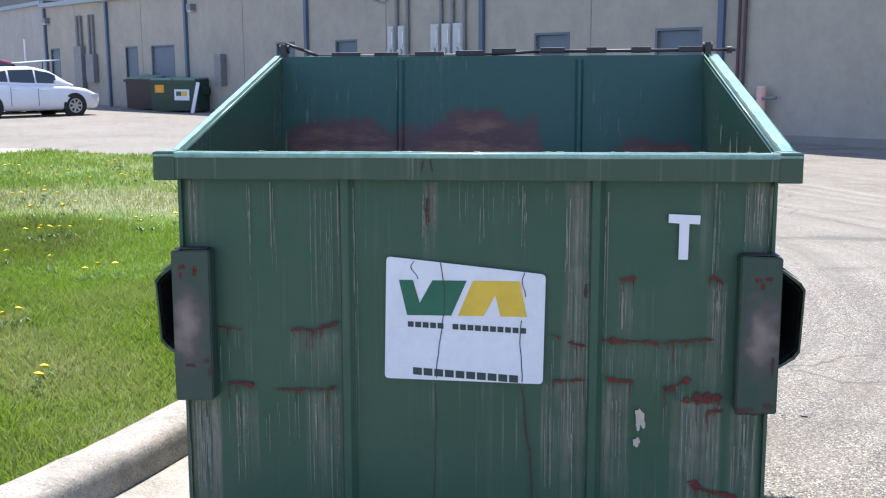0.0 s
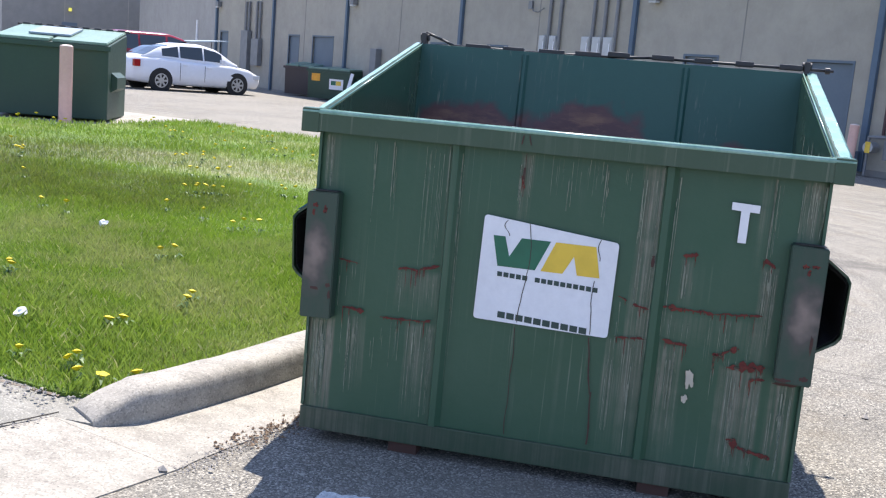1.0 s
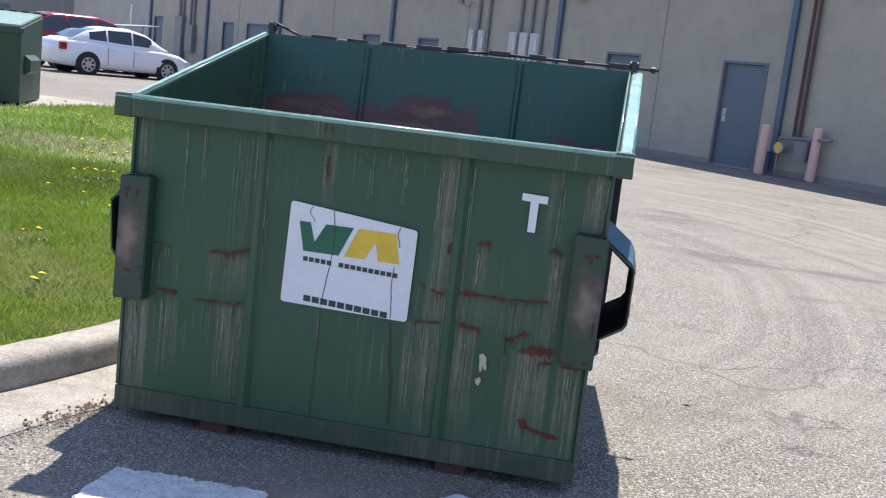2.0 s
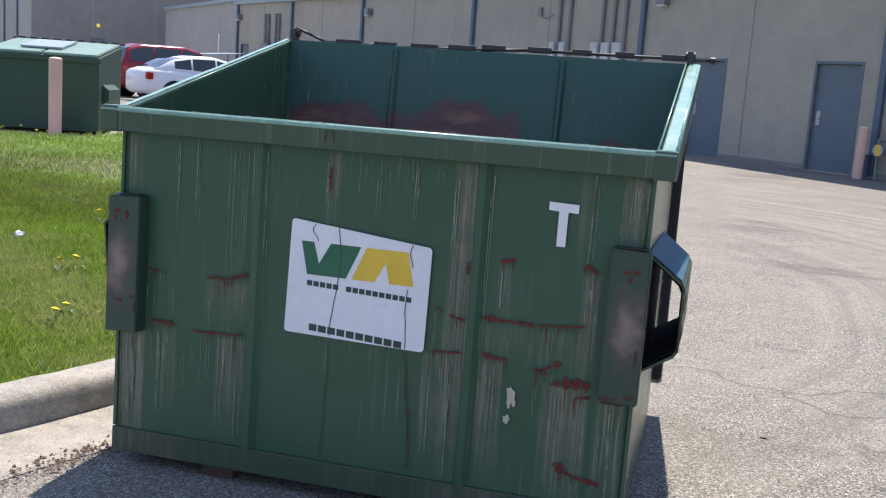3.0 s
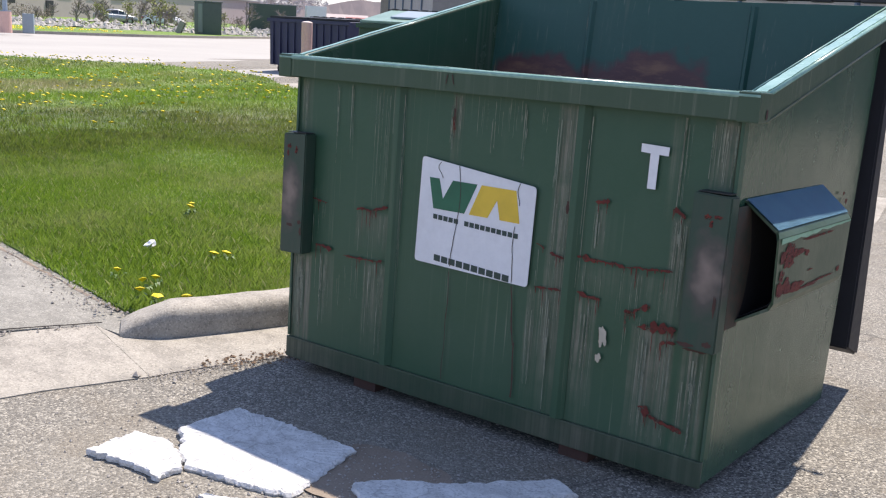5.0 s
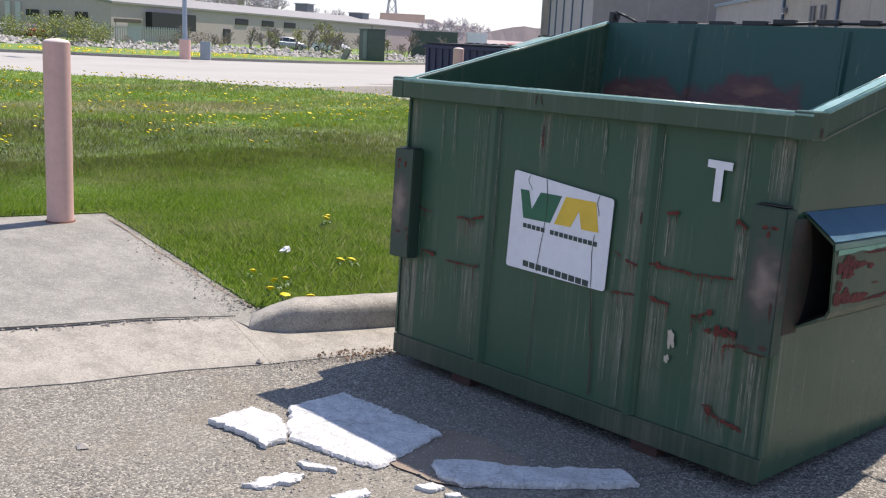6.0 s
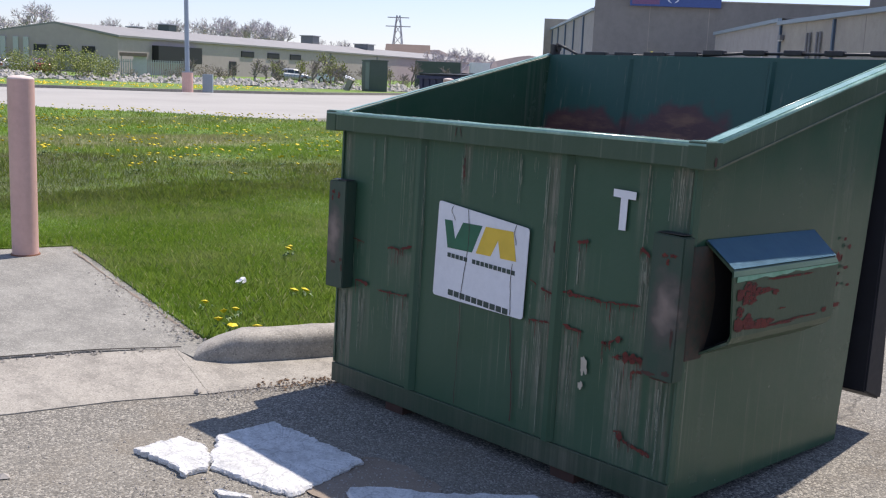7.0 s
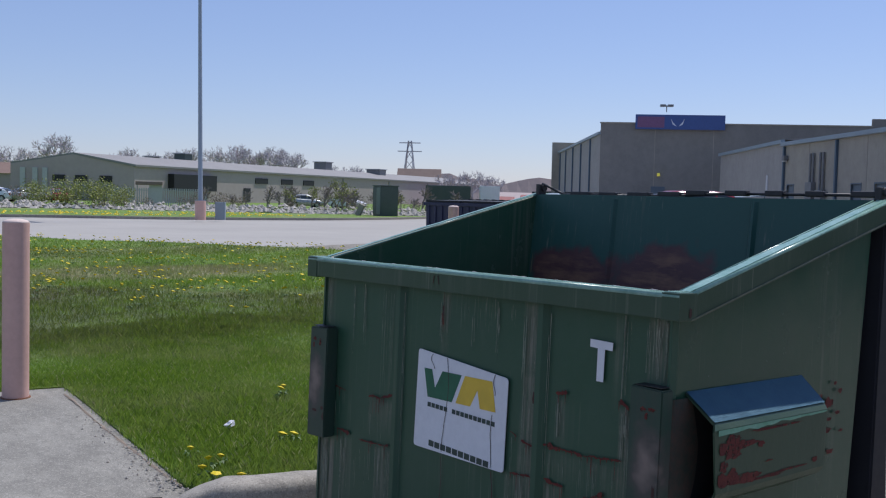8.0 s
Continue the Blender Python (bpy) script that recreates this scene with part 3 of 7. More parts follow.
gx = graded([(-1500, -300, 300), (-300, -60, 40), (-60, -28, 8), (-28, -16, 1), (-16, 12, 4), (12, 60, 16), (60, 1500, 360)])
gy = graded([(-1500, -60, 360), (-60, 0, 15), (0, 4, 2), (4, 22, 0.75), (22, 60, 8), (60, 300, 60), (300, 1500, 300)])
ground = raw_mesh("ground", [(x, y, lay(x, y)) for y in gy for x in gx],
                  [(j * len(gx) + i, j * len(gx) + i + 1, (j + 1) * len(gx) + i + 1, (j + 1) * len(gx) + i) for j in range(len(gy) - 1) for i in range(len(gx) - 1)], ASPHALT)
tagged(ground, "worn grey asphalt car park with pale aggregate", "asphalt", kind="structure")

# line of the kerb face, from its tapered tip round the far end of the island
KERB = [(-1.535, -0.315), (-1.46, -0.215), (-1.375, -0.09), (-1.225, 0.29), (-1.09, 0.74), (-0.90, 1.5), (-0.66, 2.6), (-0.42, 4.0), (-0.5, 6.0), (-1.1, 8.4), (-2.2, 10.2),
        (-3.7, 11.2), (-5.2, 11.75), (-6.3, 12.1), (-7.2, 12.3), (-7.7, 12.0)]


def side_of(line, off):
    """The line moved sideways to its left by off."""
    out = []
    for i, p in enumerate(line):
        a, b = Vector(line[max(0, i - 1)]), Vector(line[min(len(line) - 1, i + 1)])
        d = (b - a).normalized()
        out.append((p[0] - d.y * off, p[1] + d.x * off))
    return out


def fine_line(line, n):
    """Rounds a line into a smooth one with n points a piece."""
    out = []
    P = [Vector(p) for p in line]
    for i in range(len(P) - 1):
        a, b, c, d = P[max(0, i - 1)], P[i], P[i + 1], P[min(len(P) - 1, i + 2)]
        for k in range(n):
            u = k / n
            q = 0.5 * ((2 * b) + (c - a) * u + (2 * a - 5 * b + 4 * c - d) * u * u + (3 * b - a - 3 * c + d) * u ** 3)
            out.append((q.x, q.y))
    return out + [tuple(P[-1])]


KERB_FINE = fine_line(KERB, 6)
KERB_BACK = side_of(KERB_FINE, 0.212)
LAWN_EDGE = ([KERB_BACK[i] for i in range(8, len(KERB_BACK), 3)] +
             [(-7.8, 11.2), (-7.95, 10.3), (-8.3, 9.8), (-10.6, 9.6), (-11.6, 10.2), (-12.6, 10.9), (-14.2, 11.5), (-16.6, 11.2), (-18.2, 10.6), (-20.6, 9.8), (-23.3, 8.5), (-25.6, 7.7), (-28.5, 6.2), (-31.5, 3.8), (-34.5, -1.0),
              (-38, -6), (-38, -22), (-12, -22), (-7.5, -9.5), (-4.95, -3.6), (-4.365, -0.3), (-4.22, 0.285), (-3.25, 0.12), (-2.85, 0.055), (-2.47, -0.005), (-2.2, -0.05), (-1.96, -0.09), (-1.80, -0.115)])


def swell(x, y):
    """Soft rise of the lawn, sinking to the pad along their common edge."""
    low = 1 - smoothstep(0.0, 0.7, y + 0.12 + (x + 1.7) * 0.14)
    down = -0.05 + 0.07 * min(1.0, max(0.0, (-1.75 - x) / 2.0)) - 0.004
    rise = 0.02 * noise.noise((x * 0.5, y * 0.5, 3)) + 0.05 * smoothstep(0.5, 4, -x - 1.5) * smoothstep(0, 3, y)
    return down * low + rise * (1 - low) if x > -4.6 else rise


lawn = sheet("lawn", LAWN_EDGE, 0.115, LAWN, 0.3, 1.0, "patchy spring lawn with dandelions", "lawn", extra=lambda x, y: swell(x, y))


def lawn_z(x, y):
    return lay(x, y) + 0.115 + swell(x, y)


def kerb_piece(a, b, parent):
    """One cast length of kerb between two points of its line: rounded nose, battered face."""
    bm = bmesh.new()
    rows = []
    for i in range(a, b + 1):
        (fx, fy), (bx, by) = KERB_FINE[i], KERB_BACK[i]
        h = 0.054 + 0.095 * math.sin(math.pi / 2 * min(1.0, i / 12))
        h += 0.005 * noise.noise((fx * 7, fy * 7, 0)) + 0.003 * noise.noise((fx * 23, fy * 23, 2))
        z = lay(fx, fy)
        wob = 0.008 * noise.noise((fx * 9, fy * 9, 5))
        ring = []
        for u, k in ((-0.02, -1.2), (0.0, 0.0), (0.045 + wob, 0.55), (0.075 + wob, 0.76), (0.13 + wob, 0.89), (0.22 + wob, 0.96), (0.36, 1.0), (0.85, 0.98), (1.0, 0.9), (1.0, -1.2)):
            ring.append(bm.verts.new((fx + (bx - fx) * u, fy + (by - fy) * u, z + (h * k if k > 0 else 0.06 * k))))
        rows.append(ring)
    for r, s in zip(rows, rows[1:]):
        for k in range(len(r) - 1):
            bm.faces.new((r[k], r[k + 1], s[k + 1], s[k]))
    for end in (rows[0], rows[-1]):
        bm.faces.new([bm.verts.new(v.co) for v in end])
    ob = part("kerb_length", bm, CONCRETE, parent)
    for f in ob.data.polygons:
        f.use_smooth = len(f.vertices) == 4
    return ob


kerb = tagged(new("kerb"), "weathered pale concrete kerb with a tapered end", "kerb", kind="structure")
for a, b in ((0, 21), (21, 39), (39, 51), (51, 63), (63, 75), (75, 90)):
    kerb_piece(a, b, kerb)

# gutter pan in front of the kerb, and its run past the tip along the pad


def gutter_piece(inner, outer, parent):
    bm = bmesh.new()
    a = [bm.verts.new((x, y, lay(x, y) + (0.045 + 0.066 * min(1.0, max(0.0, (-1.75 - x) / 2.0)) if y < -0.3 and x < -1.6 else 0.022 + 0.023 * (1 - smoothstep(-1.66, -1.45, x))))) for x, y in inner]
    b = [bm.verts.new((x + 0.014 * noise.noise((x * 12, y * 12, 0)), y, lay(x, y) + 0.005)) for x, y in outer]
    c = [bm.verts.new((v.co.x, v.co.y, v.co.z - 0.12)) for v in b]
    for i in range(len(a) - 1):
        bm.faces.new((a[i], a[i + 1], b[i + 1], b[i]))
        bm.faces.new((b[i], b[i + 1], c[i + 1], c[i]))
    return part("gutter_length", bm, CONCRETE, parent)


gutter = tagged(new("gutter"), "flat concrete gutter pan, stained, along the kerb", "gutter", kind="structure")
outer_line = side_of(KERB_FINE, -0.34)
ia = [(-2.9, -3.6), (-2.6, -2.9), (-2.35, -2.2), (-2.15, -1.6), (-1.97, -1.04), (-1.87, -0.69), (-1.72, -0.31)]
oa = [(-2.3, -3.6), (-2.02, -2.9), (-1.76, -2.2), (-1.55, -1.7), (-1.365, -1.24), (-1.265, -0.83), (-1.13, -0.475)]
gutter_piece(ia, oa, gutter)
ib = [(-1.72, -0.3085)] + KERB_FINE[1:22]
mid = [(-1.1295, -0.4735), (-1.06, -0.23), (-0.955, 0.06), outer_line[21]]
ob_ = []
for i in range(22):
    u = 3 * i / 21
    k = min(2, int(u))
    ob_.append(tuple(Vector(mid[k]).lerp(Vector(mid[k + 1]), u - k)))
gutter_piece(ib, ob_, gutter)
gutter_piece(KERB_FINE[21:52], outer_line[21:52], gutter)

pad = sheet("pavement", [(-1.62, -0.06), (-1.69, -0.17), (-1.552, -0.302), (-1.722, -0.305), (-1.88, -0.69), (-1.98, -1.04), (-2.36, -2.2), (-2.91, -3.6), (-4.95, -3.6), (-4.38, -0.3), (-4.24, 0.31), (-3.25, 0.14), (-2.47, 0.013), (-1.96, -0.075)],
            0.052, CONCRETE_PAD, 0.2, 0.5, "cracked grey concrete pad beside the lawn", "pavement", extra=lambda x, y: 0.07 * min(1.0, max(0.0, (-1.75 - x) / 2.0)) - 0.012 * smoothstep(-1.85, -1.72, x))

# dark joint between pad and gutter, and crumbled dirt along the lawn's edge
def strip_along(name, line, w, dz, material, label, seed):
    g = bmesh.new()
    rows = []
    pts = fine_line(line, 14)
    for (x, y), (a, b) in zip(pts, side_of(pts, 1.0)):
        d = Vector((a - x, b - y))
        lo, hi = (w * (0.55 + 0.9 * noise.noise((x * 9, y * 9, seed + q)) + 0.5 * noise.noise((x * 40, y * 40, seed + q))) for q in (0, 5))
        z = lay(x, y) + dz + 0.07 * min(1.0, max(0.0, (-1.75 - x) / 2.0))
        rows.append([g.verts.new((x - d.x * max(0.002, lo), y - d.y * max(0.002, lo), z)), g.verts.new((x, y, z + 0.004)), g.verts.new((x + d.x * max(0.002, hi), y + d.y * max(0.002, hi), z))])
    for a, b in zip(rows, rows[1:]):
        g.faces.new((a[0], a[1], b[1], b[0]))
        g.faces.new((a[1], a[2], b[2], b[1]))
    return tagged(mesh_ob(name, g, material), label, "dirt", kind="stuff")


strip_along("joint_dirt", [(-1.70, -0.285), (-1.80, -0.49), (-1.885, -0.69), (-1.985, -1.04), (-2.165, -1.6), (-2.365, -2.2), (-2.62, -2.9)], 0.003, 0.053, CRACK, "dark grit in the joint of the pad", 3)
strip_along("edge_dirt", [(-1.80, -0.13), (-1.96, -0.115), (-2.47, -0.045), (-2.85, 0.005), (-3.25, 0.065), (-4.0, 0.20)], 0.015, 0.053, DIRT, "crumbled dirt along the lawn's edge", 8)

# concrete under the far dumpsters
sheet("pavement_slab", [(-7.6, 11.9), (-7.9, 13.8), (-12.6, 14.4), (-12.8, 11.4), (-11.0, 9.8), (-8.1, 9.8)], 0.035, CONCRETE, 0.2, 2.0, "pale concrete standing under the dumpsters", "pavement")

sheet("road", [(-14.0, 11.3), (-16.6, 11.0), (-18.2, 10.4), (-20.6, 9.6), (-23.3, 8.3), (-25.6, 7.5), (-28.5, 6.0), (-31.5, 3.6), (-34.5, -1.2), (-37.5, -6), (-38.3, -40), (-52, -40), (-50.3, 5), (-49.1, 17), (-46.4, 23), (-45.8, 30), (-46.4, 35), (-49.8, 44), (-57.8, 58), (-40, 66), (-24, 42), (-17, 24)],
      0.006, ROAD, 0.05, 4.0, "pale worn road beyond the lawn", "road")

# verge beyond the road, with its kerb
VERGE = [(-52, -40), (-50.5, 5), (-49.3, 17), (-46.6, 23), (-46.0, 30), (-46.6, 35), (-50, 44), (-58, 58), (-75, 80), (-110, 115), (-260, 160), (-260, -40)]
sheet("verge", VERGE, 0.12, LAWN, 0.3, 20.0, "rough green verge with dandelions across the road", "grass")
bm = bmesh.new()
vl = fine_line(VERGE[:10], 5)
vb = side_of(vl, -0.25)
for (a, b), (c, d) in zip(zip(vl, vb), zip(vl[1:], vb[1:])):
    q = [bm.verts.new((p[0], p[1], z)) for p, z in ((a, 0.15), (b, 0.15), (b, -0.1), (c, 0.15), (d, 0.15), (d, -0.1))]
    bm.faces.new((q[0], q[1], q[4], q[3]))
    bm.faces.new((q[1], q[2], q[5], q[4]))
tagged(mesh_ob("kerb_far", bm, CONCRETE), "low pale kerb across the road", "kerb", kind="structure")


# ---- main dumpster ----
W, RW, H0, H1, D0, D1 = 0.872, 0.929, 1.222, 1.553, 1.18, 1.300
BASE = pose(0, 0, 0, -1.6, 0, 0)
dumpster = thing("dumpster", BASE, "dented green steel front-load dumpster with rust runs, lid open", "dumpster")


def back_y(z):
    return D0 + (D1 - D0) * (z - 0.05) / (H1 - 0.05)


def panel(bm, a, b, c, d, t, n=(10, 10), buckle=0.004, seed=0):
    """A slightly buckled steel sheet between four corners, t thick towards its normal."""
    a, b, c, d = map(Vector, (a, b, c, d))
    nor = (b - a).cross(d - a).normalized()
    lay_ = []
    for side in (0.0, t):
        g = []
        for j in range(n[1] + 1):
            row = []
            for i in range(n[0] + 1):
                u, v = i / n[0], j / n[1]
                p = a * (1 - u) * (1 - v) + b * u * (1 - v) + c * u * v + d * (1 - u) * v
                w = noise.noise((p.x * 2.2 + seed, p.y * 2.2, p.z * 2.2)) * buckle * min(1, 6 * u, 6 * (1 - u), 6 * v, 6 * (1 - v))
                row.append(bm.verts.new(p + nor * (side + w)))
            g.append(row)
        lay_.append(g)
        for j in range(n[1]):
            for i in range(n[0]):
                f = (g[j][i], g[j][i + 1], g[j + 1][i + 1], g[j + 1][i])
                bm.faces.new(f if side else f[::-1])
    for (i0, j0), (i1, j1) in [((i, 0), (i + 1, 0)) for i in range(n[0])] + [((i, n[1]), (i + 1, n[1])) for i in range(n[0])] + [((0, j), (0, j + 1)) for j in range(n[1])] + [((n[0], j), (n[0], j + 1)) for j in range(n[1])]:
        bm.faces.new((lay_[0][j0][i0], lay_[0][j1][i1], lay_[1][j1][i1], lay_[1][j0][i0]))
    return bm


Z0, TH = 0.05, 0.006
part("front_panel", panel(bmesh.new(), (-W, 0, Z0), (W, 0, Z0), (W, 0, H0 - 0.01), (-W, 0, H0 - 0.01), -TH, (36, 24)), STEEL_FRONT, dumpster, "green painted steel with pale runs", True)
part("back_panel", panel(bmesh.new(), (-W, D0, Z0), (W, D0, Z0), (W, D1, H1), (-W, D1, H1), TH, (20, 16), 0.006, 4), STEEL_IN, dumpster, "green inner face with brown rust")
for s in (-1, 1):
    part("side_panel", panel(bmesh.new(), (s * W, 0.004, Z0), (s * W, D0, Z0), (s * W, D1, H1 - 0.01), (s * W, 0.004, H0 - 0.01), -s * TH, (40, 40), 0.004, 7 + s), STEEL_SIDE, dumpster)
part("bottom_panel", boxes(((-W + 0.002, 0.004, Z0 + 0.001), (W - 0.002, D0 - 0.001, Z0 + 0.009))), STEEL_IN, dumpster)
part("floor_dirt", boxes(((-W + 0.02, 0.02, Z0 + 0.008), (W - 0.02, D0 - 0.02, Z0 + 0.03))), RUST_BROWN, dumpster, "rusty debris-stained floor")

# lower band of the front and the sides
part("kick_band", boxes(((-W - 0.004, -0.012, 0.045), (W + 0.004, -0.001, 0.128)), bevel=0.004), STEEL_BAND, dumpster, "dusty lower band")
for x in (-0.365, 0.37):
    bm = bmesh.new()
    prism(bm, [(x - 0.024, -0.001, 0.13), (x - 0.017, -0.022, 0.13), (x + 0.005, -0.022, 0.13), (x + 0.022, -0.001, 0.13)], (0, 0, 1.015))
    part("rib", bm, STEEL, dumpster)
    bm = bmesh.new()
    prism(bm, [(x - 0.02, back_y(0.1) - 0.001, 0.1), (x - 0.006, back_y(0.1) - 0.022, 0.1), (x + 0.006, back_y(0.1) - 0.022, 0.1), (x + 0.02, back_y(0.1) - 0.001, 0.1)], (0, back_y(1.54) - back_y(0.1), 1.44))
    part("inner_rib", bm, STEEL_IN, dumpster)
# corner seams
for s in (-1, 1):
    part("corner_angle", boxes(((s * W - 0.006, -0.006, 0.13), (s * W + 0.005, 0.03, H0 - 0.02)), bevel=0.003), STEEL, dumpster)


def rim_bar(name, p, q, w, h, tilt_up):
    """A folded steel channel from p to q along the top edge."""
    p, q = Vector(p), Vector(q)
    d = q - p
    m = bmesh.new()
    side = d.cross(Vector((0, 0, 1))).normalized()
    up = side.cross(d).normalized()
    prof = [(-w / 2, -h), (-w / 2, -0.006), (-w / 2 + 0.006, 0), (w / 2 - 0.006, 0), (w / 2, -0.006), (w / 2, -h), (w / 2 - 0.005, -h), (w / 2 - 0.005, -0.008), (-w / 2 + 0.005, -0.008), (-w / 2 + 0.005, -h)]
    n = 16
    rows = [[m.verts.new(p + d * (k / n) + side * (a + 0.0015 * noise.noise((k * 0.9, a * 9, 1))) + up * (b + 0.002 * noise.noise((k * 0.7, 3, a)))) for a, b in prof] for k in range(n + 1)]
    for r, s in zip(rows, rows[1:]):
        for k in range(len(prof)):
            j = (k + 1) % len(prof)
            m.faces.new((r[k], r[j], s[j], s[k]))
    m.faces.new(rows[0])
    m.faces.new(rows[-1])
    return part(name, m, RIM if tilt_up else STEEL, dumpster, "glossy worn green folded rim")


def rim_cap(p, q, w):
    """The chipped top skin of a rim bar, its sky sheen painted pale."""
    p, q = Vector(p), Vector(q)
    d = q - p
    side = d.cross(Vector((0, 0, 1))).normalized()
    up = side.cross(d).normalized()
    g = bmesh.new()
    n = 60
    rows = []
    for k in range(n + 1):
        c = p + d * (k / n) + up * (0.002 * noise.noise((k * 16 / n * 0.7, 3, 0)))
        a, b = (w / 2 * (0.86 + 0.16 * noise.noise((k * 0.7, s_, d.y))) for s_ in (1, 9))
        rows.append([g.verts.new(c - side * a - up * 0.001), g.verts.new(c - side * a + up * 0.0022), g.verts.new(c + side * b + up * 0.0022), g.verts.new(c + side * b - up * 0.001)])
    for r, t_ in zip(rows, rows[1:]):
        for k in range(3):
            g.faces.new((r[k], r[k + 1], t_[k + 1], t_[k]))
    return part("rim_cap", g, RIM_TOP, dumpster, "pale top of the rim, sheen painted in")


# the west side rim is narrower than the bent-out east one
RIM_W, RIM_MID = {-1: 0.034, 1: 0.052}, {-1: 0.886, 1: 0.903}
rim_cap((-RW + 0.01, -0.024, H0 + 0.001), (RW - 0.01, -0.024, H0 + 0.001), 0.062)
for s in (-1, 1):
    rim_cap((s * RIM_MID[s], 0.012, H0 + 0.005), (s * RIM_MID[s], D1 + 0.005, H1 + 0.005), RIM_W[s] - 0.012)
rim_bar("front_rim", (-RW, -0.024, H0), (RW, -0.024, H0), 0.062, 0.075, True)
for s in (-1, 1):
    rim_bar("side_rim", (s * RIM_MID[s], 0.008, H0 + 0.003), (s * RIM_MID[s], D1 + 0.01, H1 + 0.004), RIM_W[s], 0.085, True)
for s in (-1, 1):
    x0, x1 = sorted((s * (RW - 0.062), s * (RW + 0.0025)))
    part("corner_cap", boxes(((x0 + 0.004, -0.05, H0 + 0.0036), (x1 - 0.006, 0.03, H0 + 0.0062)), bevel=0.001), RIM_TOP, dumpster, "pale top of the rim corner, sheen painted in")
    part("rim_corner", boxes(((x0, -0.0575, H0 - 0.080), (x1, 0.034, H0 + 0.0035)), bevel=0.004), RIM, dumpster, "welded corner of the rim")
def back_bar():
    return boxes(((-RW + 0.03, D1 + 0.0065, H1 - 0.05), (RW - 0.03, D1 + 0.028, H1 + 0.004)), bevel=0.004)


part("back_rim", back_bar(), STEEL_IN, dumpster)


# rounded bead along the rim's outer top edge, pale for a painted glint
# inner lip of the rim, behind a dark slot, and pale spots along it
part("rim_lip", cyl(bmesh.new(), (-RW + 0.07, 0.0185, H0 - 0.003), (RW - 0.07, 0.0185, H0 - 0.003), 0.0035, n=8), RIM_TOP, dumpster, "inner lip of the rim, painted bright", True)
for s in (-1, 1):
    part("rim_lip", cyl(bmesh.new(), (s * (RIM_MID[s] - RIM_W[s] / 2 - 0.005), 0.03, H0 + 0.005), (s * (RIM_MID[s] - RIM_W[s] / 2 - 0.005), D1, H1 + 0.003), 0.003, n=8), RIM_TOP, dumpster, "inner lip of the rim, painted bright", True)
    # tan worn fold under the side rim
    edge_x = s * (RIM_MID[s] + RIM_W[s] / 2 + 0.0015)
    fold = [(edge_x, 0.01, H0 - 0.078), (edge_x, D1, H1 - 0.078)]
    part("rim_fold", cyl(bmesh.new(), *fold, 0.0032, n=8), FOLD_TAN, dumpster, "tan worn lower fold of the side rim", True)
part("rim_bead", cyl(bmesh.new(), (-RW, -0.0495, H0 - 0.0062), (RW, -0.0495, H0 - 0.0062), 0.0088, n=20), RIM_TOP, dumpster, "worn edge of the rim, glint painted in", True)
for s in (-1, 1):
    part("rim_bead", cyl(bmesh.new(), (s * (RIM_MID[s] + RIM_W[s] / 2 - 0.006), 0.012, H0 - 0.003), (s * (RIM_MID[s] + RIM_W[s] / 2 - 0.006), D1 + 0.008, H1 - 0.002), 0.0075, n=16), RIM_TOP, dumpster, "worn edge of the rim, glint painted in", True)


# fork pockets: a bent sleeve on each side with a dark mouth, and its front guard plate
POCKET = [(W, 0.914), (0.978, 0.836), (0.990, 0.818), (0.988, 0.622), (0.974, 0.598), (W, 0.540)]


def sleeve(s, shrink=0.0, y0=0.085, y1=0.80, thick=0.006):
    """The bent sleeve, open at both ends; with shrink, its inner skin of painted shade."""
    bm = bmesh.new()
    n = 10
    rows = []
    for k in range(n + 1):
        row = []
        for less in (shrink, shrink + thick):
            ring = []
            for i, (x, z) in enumerate(POCKET):
                dent = 0.0015 * noise.noise(((y0 + (y1 - y0) * k / n) * 6, i * 1.7, s * 3)) if 0 < i < 5 else 0
                curl = (0.0, 0.004, -0.012, 0.012, 0.02, 0.0)[i] * max(0.0, 1 - k / 2.5)
                x = x + dent - (less if 0 < i < 5 else 0)
                z = z + dent * 0.6 + less * (-1.2 if i < 3 else 1.2)
                y = y0 + (y1 - y0) * k / n + curl - 0.03 * (k / n) * (x - W) / 0.13
                ring.append(bm.verts.new((s * x, y, z)))
            row.append(ring)
        rows.append(row)
    last = len(POCKET) - 1
    for (a, c), (b, d) in zip(rows, rows[1:]):
        for i in range(last):
            bm.faces.new((a[i], a[i + 1], b[i + 1], b[i]))
            bm.faces.new((c[i + 1], c[i], d[i], d[i + 1]))
        bm.faces.new((c[0], a[0], b[0], d[0]))
        bm.faces.new((a[last], c[last], d[last], b[last]))
    for a, c in (rows[0], rows[-1]):
        for i in range(last):
            bm.faces.new((a[i], c[i], c[i + 1], a[i + 1]))
    return bm


